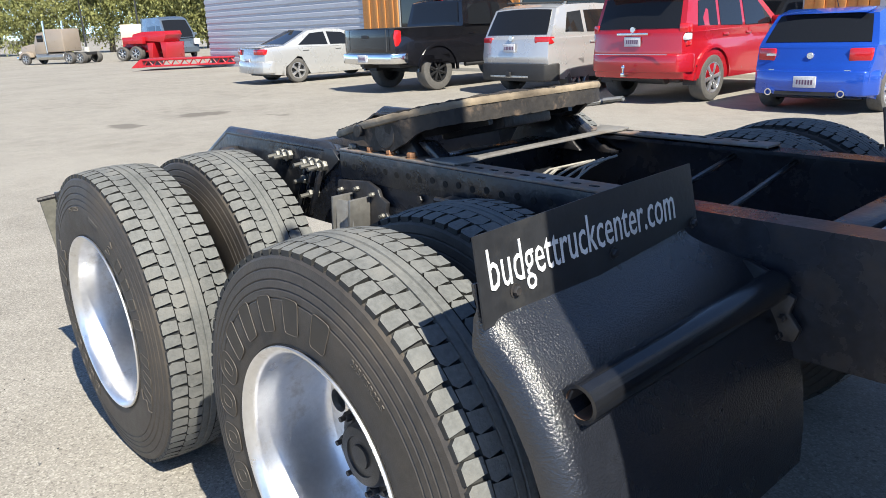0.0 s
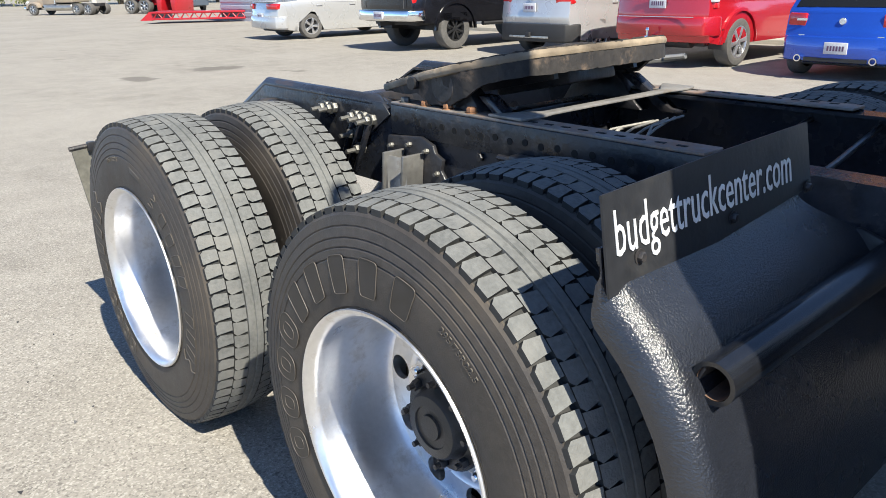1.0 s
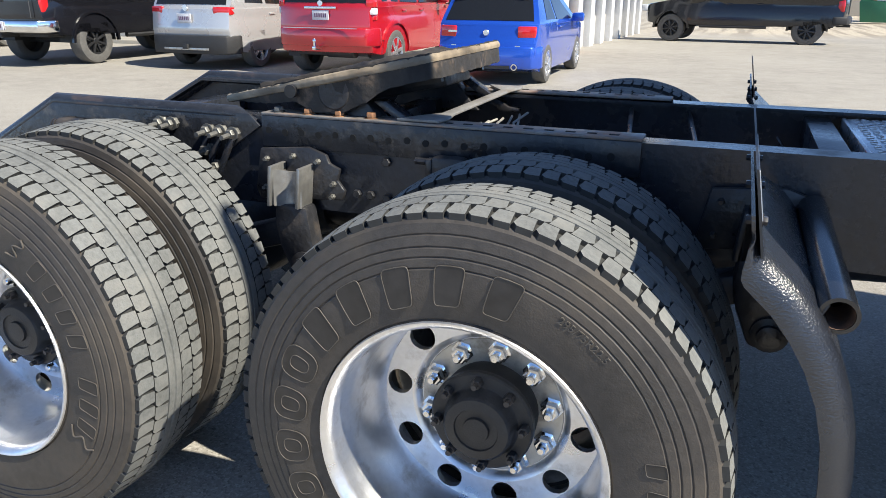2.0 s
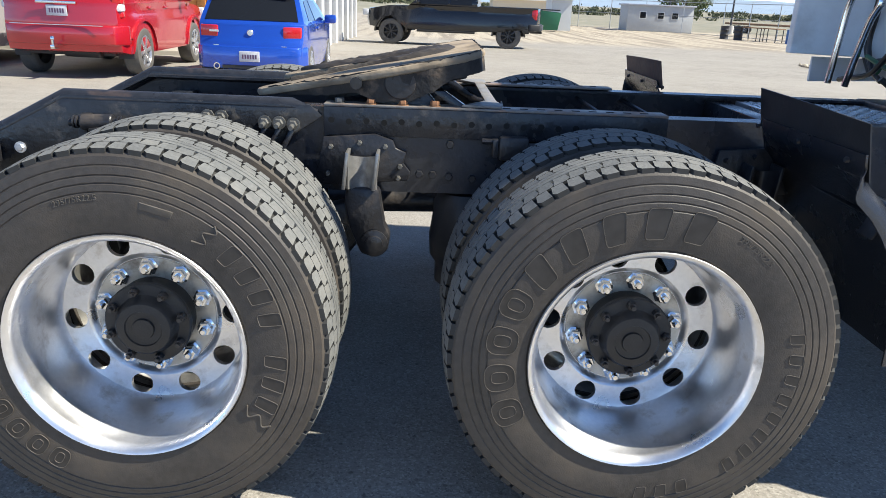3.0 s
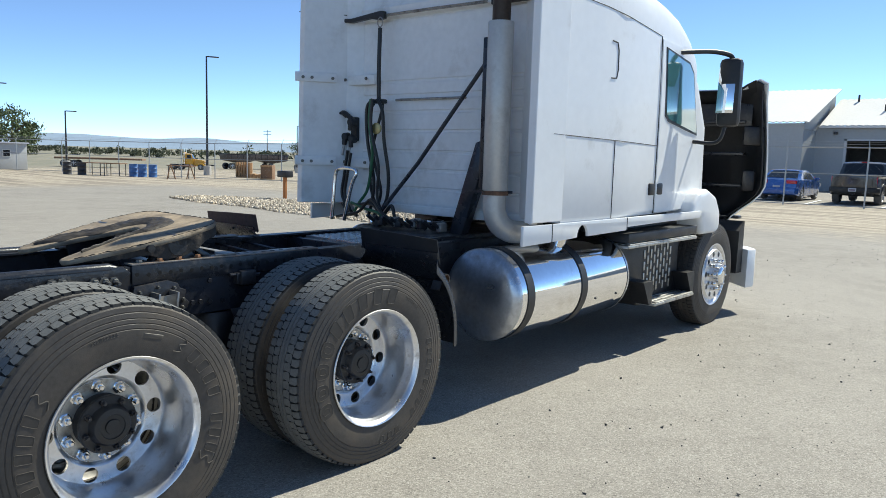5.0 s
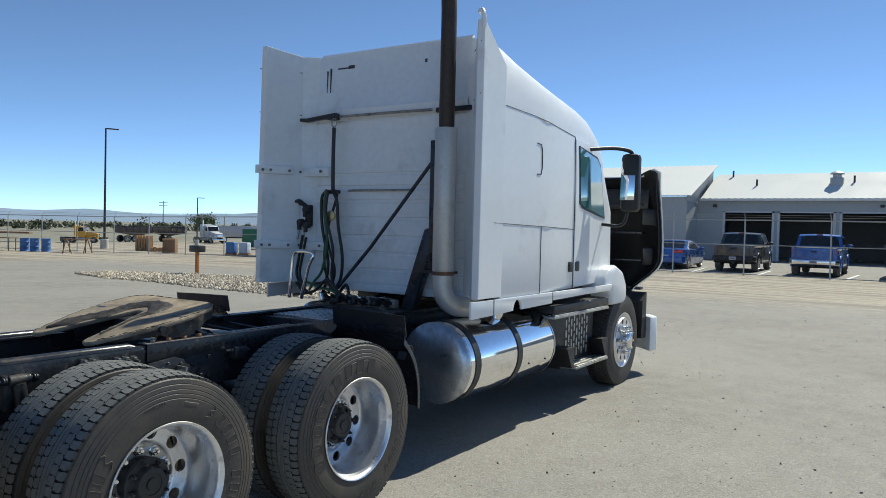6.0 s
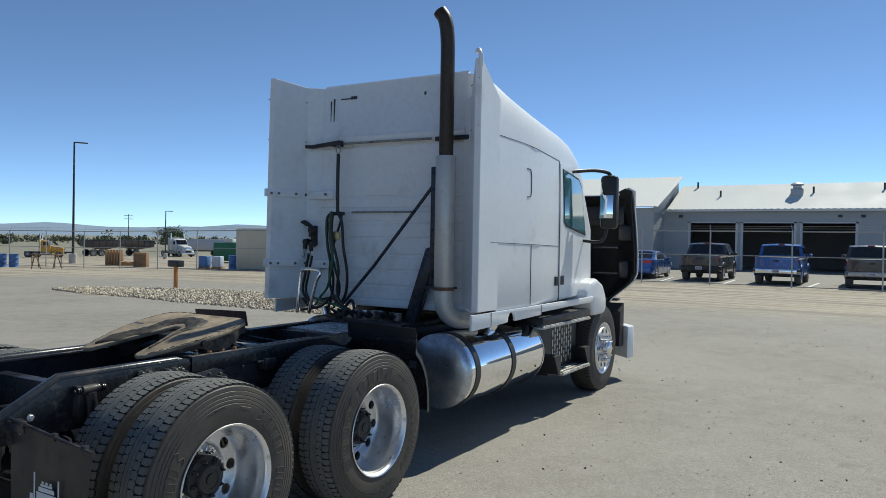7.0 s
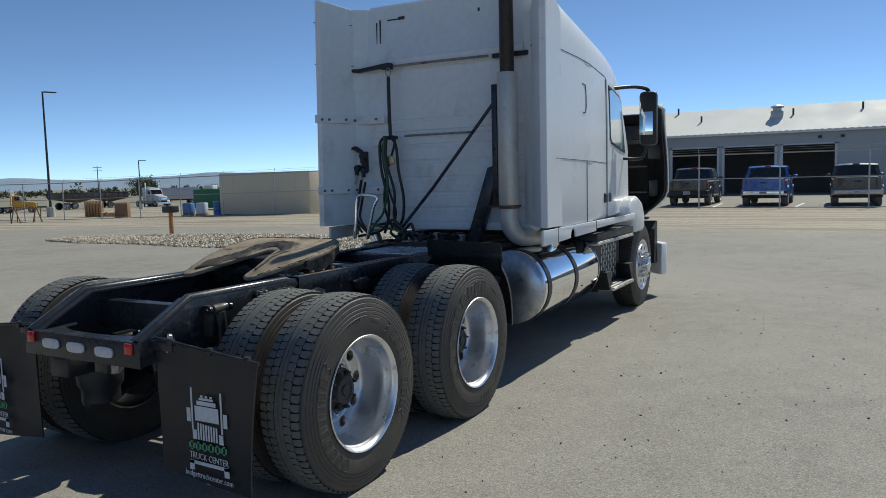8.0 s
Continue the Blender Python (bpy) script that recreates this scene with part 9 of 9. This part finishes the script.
# panel van
sp = dict(L=5.9, W=2.05, H=2.65, belt=1.35, tum=0.16, zb=0.32, xr=1.2, xf=4.75, r=0.36, track=0.88, tw=0.22, style="five",
          top=[(0.0, 0.5), (0.0, 1.36), (4.0, 1.38), (5.0, 1.25), (5.6, 1.05), (5.86, 0.7)],
          green=[(0.0, 1.30), (0.06, 2.5), (0.25, 2.64), (3.6, 2.65), (4.1, 2.5), (5.15, 1.28)],
          side_glass=[[(0.4, 1.45), (0.4, 2.1), (1.9, 2.1), (1.9, 1.45)], [(2.0, 1.45), (2.0, 2.1), (3.2, 2.1), (3.2, 1.45)], [(3.45, 1.42), (3.45, 2.1), (4.1, 2.1), (4.75, 1.42)]],
          rear_glass=((0.02, 1.5), (0.05, 2.2), 0.8, 0.8), wind=((5.12, 1.32), (4.2, 2.42), 0.9, 0.88), plate=(-0.01, 0, 0.7), mirror=(4.75, 1.5), lamps=[(0.86, 0.95, 1.0, 1.5, "red_lens", 0.0)], head=(0.55, 0.95, 0.85, 1.2))
build_car("passenger_van", "grey-blue high-roof passenger van by the grey wall", M["pale_van"], pose(-57.9, 22.3, lie(-55, 23), 0, 0, -3) @ Matrix.Scale(1.12, 4), sp, "distant vehicles", "van")


def heavy_tractor(label, paint, m, hood=True, sleeper=1.4, n_axles=2):
    """A conventional road tractor, seen from far off: nose along +x, tail at x = 0."""
    t = thing("road_tractor", label, "semi truck", m, "distant vehicles")
    part("chassis", B(0, 7.6, -0.42, 0.42, 0.75, 1.0, bev=0.01), M["trim"], t)
    x0 = 2.3
    part("sleeper", B(x0, x0 + sleeper, -1.1, 1.1, 1.1, 3.15, bev=0.08, seg=3), paint, t)
    part("cab", P([(x0 + sleeper, 1.0), (x0 + sleeper, 2.9), (x0 + sleeper + 0.3, 2.95), (x0 + sleeper + 1.1, 2.8), (x0 + sleeper + 1.5, 2.0), (x0 + sleeper + 1.5, 0.95)], "y", -1.02, 1.02, bev=0.05), paint, t)
    xc = x0 + sleeper
    part("hood", P([(xc + 1.5, 0.8), (xc + 1.5, 1.98), (xc + 3.2, 1.72), (xc + 3.5, 1.6), (xc + 3.55, 0.75)], "y", -0.72, 0.72, bev=0.08, seg=3), paint, t)
    for s in (-1, 1):
        fx = xc + 2.75
        ft = [(fx - 0.75, 0.7), (fx - 0.6, 1.05), (fx - 0.2, 1.22), (fx + 0.3, 1.20), (fx + 0.65, 0.95), (fx + 0.8, 0.6), (fx + 0.6, 0.6), (fx + 0.4, 0.92), (fx, 1.05), (fx - 0.4, 0.92), (fx - 0.6, 0.65)]
        part("wing", P(ft, "y", s * 0.65, s * 1.15, bev=0.03), paint, t)
        part("side_window", B(xc + 0.35, xc + 1.1, *sorted((s * 1.02, s * 1.035)), 2.05, 2.65, bev=0.004), M["glass_car"], t)
        part("exhaust_pipe", cyl(bmesh.new(), (xc - 0.05, s * 1.15, 1.0), (xc - 0.05, s * 1.15, 3.9), 0.09, n=12), M["chrome"], t)
        part("fuel_tank", cyl(bmesh.new(), (x0 + 0.2, s * 0.85, 0.7), (xc + 1.2, s * 0.85, 0.7), 0.3, n=18, bev=0.03), M["alu_dull"], t)
        for wx, n in ((0.6, "d"), (1.9, "d"), (fx, "s")):
            w_ = car_wheel(t, 0.51, 0.55 if n == "d" else 0.28, "six")
            w_.matrix_basis = pose(wx, s * (0.95 if n == "d" else 1.0), 0.51, 0, 0, 0 if s < 0 else 180)
        part("head_lamp", obox(bmesh.new(), pose(xc + 3.5, s * 0.85, 1.15), 0.2, 0.25, 0.2, bev=0.05), M["clear_lens"], t)
        part("step_side", B(xc + 0.2, xc + 1.5, *sorted((s * 0.7, s * 1.05)), 0.45, 0.95, bev=0.02), M["alu_dull"], t)
    part("windscreen", P([(xc + 1.12, 2.76), (xc + 1.49, 2.06), (xc + 1.51, 2.06), (xc + 1.14, 2.78)], "y", -0.9, 0.9), M["glass_car"], t)
    part("bumper", B(xc + 3.5, xc + 3.75, -1.15, 1.15, 0.45, 0.78, bev=0.03), M["chrome"], t)
    part("grille", B(xc + 3.54, xc + 3.6, -0.42, 0.42, 0.85, 1.6, bev=0.02), M["chrome"], t)
    return t


gz = lie(-56, 16)
heavy_tractor("beige long-nosed semi tractor parked far off", M["beige"], pose(-54.6, 16.55, gz, 0, 0, -150) @ Matrix.Scale(0.76, 4), sleeper=2.0)
heavy_tractor("white aerodynamic semi tractor beyond the fence", M["offwhite"], pose(76.0, 94.0, lie(76.0, 94.0), 0, 0, -103) @ Matrix.Scale(0.92, 4))
yt = heavy_tractor("yellow flatbed truck beyond the fence", M["yellow"], pose(54.1, 95.3, lie(54.1, 95.3), 0, 0, -40) @ Matrix.Scale(0.78, 4), sleeper=0.3)
fb = thing("flatbed_trailer", "low flatbed trailer behind the yellow truck", "trailer", pose(47.3, 101.5, lie(47.3, 101.5), 0, 0, -40), "distant vehicles")
part("bed", B(-6, 5.5, -1.2, 1.2, 1.1, 1.35, bev=0.02), M["wood_dark"], fb)
for x in (-4.8, -3.5):
    for s in (-1, 1):
        w_ = car_wheel(fb, 0.5, 0.5, "six")
        w_.matrix_basis = pose(x, s * 0.95, 0.5, 0, 0, 0 if s < 0 else 180)
M["dark_tank"] = shade("dark_tank", (0.075, 0.055, 0.045), 0.45, var=0.2, scale=1)
tk_ = thing("hopper_trailer", "dark brown ribbed hopper trailer beyond the fence", "trailer", pose(69.4, 97.0, lie(69.4, 97.0), 0, 0, -3), "distant vehicles")
part("hopper", P([(-5.6, 2.3), (-5.4, 1.4), (-2.6, 0.95), (-0.2, 1.5), (0.2, 1.5), (2.6, 0.95), (5.4, 1.4), (5.6, 2.3)], "y", -1.15, 1.15, bev=0.05), M["dark_tank"], tk_, "dark brown flat-topped hopper body")
for k in range(10):
    for y in (-1.18, 1.15):
        part("rib", B(-4.8 + 1.06 * k - 0.04, -4.8 + 1.06 * k + 0.04, y, y + 0.03, 1.40, 2.28), M["trim"], tk_)
part("top_rail", B(-5.65, 5.65, -1.2, 1.2, 2.3, 2.4, bev=0.02), M["trim"], tk_)
for x in (-4.6, -3.3, 2.4):
    for s in (-1, 1):
        w_ = car_wheel(tk_, 0.5, 0.5, "six")
        w_.matrix_basis = pose(x, s * 0.9, 0.5, 0, 0, 0 if s < 0 else 180)

pt_ = thing("box_trailer", "pale grey box trailer parked beyond the fence", "trailer", pose(81.5, 92.0, lie(81.5, 92.0), 0, 0, -28), "distant vehicles")
part("box_body", B(-2.9, 2.9, -1.2, 1.2, 0.95, 2.75, bev=0.04), M["siding"], pt_)
part("under_frame", B(-2.7, 2.7, -0.9, 0.9, 0.75, 0.95), M["trim"], pt_)
for x in (-2.0, 1.8):
    for s in (-1, 1):
        w_ = car_wheel(pt_, 0.48, 0.4, "six")
        w_.matrix_basis = pose(x, s * 0.9, 0.48, 0, 0, 0 if s < 0 else 180)

# red lowbed trailer with its ramp
rz_ = lie(-31, 12)
lb_ = thing("lowbed_trailer", "red steel lowbed trailer with a trussed ramp", "trailer", pose(-34.95, 12.4, rz_, 0, 0, 45), "distant vehicles")
part("ramp_top", B(0.0, 5.0, -0.06, 0.06, 0.42, 0.50, bev=0.01), M["red"], lb_)
part("ramp_bottom", B(0.0, 5.0, -0.06, 0.06, 0.12, 0.20, bev=0.01), M["red"], lb_)
for k in range(11):
    bm = bmesh.new()
    tube(bm, [(0.05 + 0.45 * k, 0, 0.18), (0.27 + 0.45 * k, 0, 0.46), (0.49 + 0.45 * k, 0, 0.18)], 0.035, 6)
    part("truss_web", bm, M["red"], lb_)
part("ramp_deck", B(0.0, 5.0, 0.06, 2.4, 0.40, 0.46), M["red"], lb_)
part("upright", P([(4.7, 0.2), (5.1, 0.2), (5.1, 1.35), (4.95, 1.35), (4.85, 0.9), (4.6, 0.5)], "y", -0.08, 0.10, bev=0.01), M["red"], lb_)
part("ramp_toe", P([(-0.6, 0.1), (0, 0.1), (0, 0.5), (-0.1, 0.5)], "y", -0.06, 2.4), M["red"], lb_)
gn = thing("gooseneck_trailer", "red gooseneck trailer tail with bright wheels", "trailer", pose(-52.6, 19.8, lie(-53, 19), 0, 0, 30), "distant vehicles")
part("deck", B(-1.3, 0.4, -1.2, 1.2, 1.15, 1.62, bev=0.03), M["red"], gn)
for x in (-1.5, -0.35):
    for s in (-1, 1):
        w_ = car_wheel(gn, 0.5, 0.5, "six")
        w_.matrix_basis = pose(x, s * 0.95, 0.5, 0, 0, 0 if s < 0 else 180)
part("axle_beam", B(-1.9, 0.2, -0.5, 0.5, 0.55, 1.15, bev=0.03), M["red"], gn)
part("neck", P([(-0.8, 1.4), (1.9, 1.2), (2.2, 1.7), (2.1, 1.95), (0.2, 1.95), (-0.6, 1.8)], "y", -0.9, 0.9, bev=0.04), M["red"], gn)
part("leg_frame", P([(0.6, 0.1), (0.9, 0.1), (1.1, 1.2), (0.6, 1.2)], "y", -1.0, 1.0, bev=0.02), M["red"], gn)
part("leg_frame", P([(1.8, 0.1), (2.1, 0.1), (2.2, 1.2), (1.7, 1.2)], "y", -1.0, 1.0, bev=0.02), M["red"], gn)
bxx = thing("box_van", "far tan box trailer behind the red trailers", "trailer", pose(-61.5, 23.3, lie(-60, 23), 0, 0, 60), "distant vehicles")
part("box_body", B(-1.9, 1.9, -1.2, 1.2, 0.9, 2.6, bev=0.03), M["tan"], bxx)
for x in (-1.2, 1.2):
    for s in (-1, 1):
        w_ = car_wheel(bxx, 0.45, 0.4, "six")
        w_.matrix_basis = pose(x, s * 0.9, 0.45, 0, 0, 0 if s < 0 else 180)
for i, (x, y) in enumerate(((-73, 27), (-86, 26))):
    lamp_pole(x, y, 6.5)
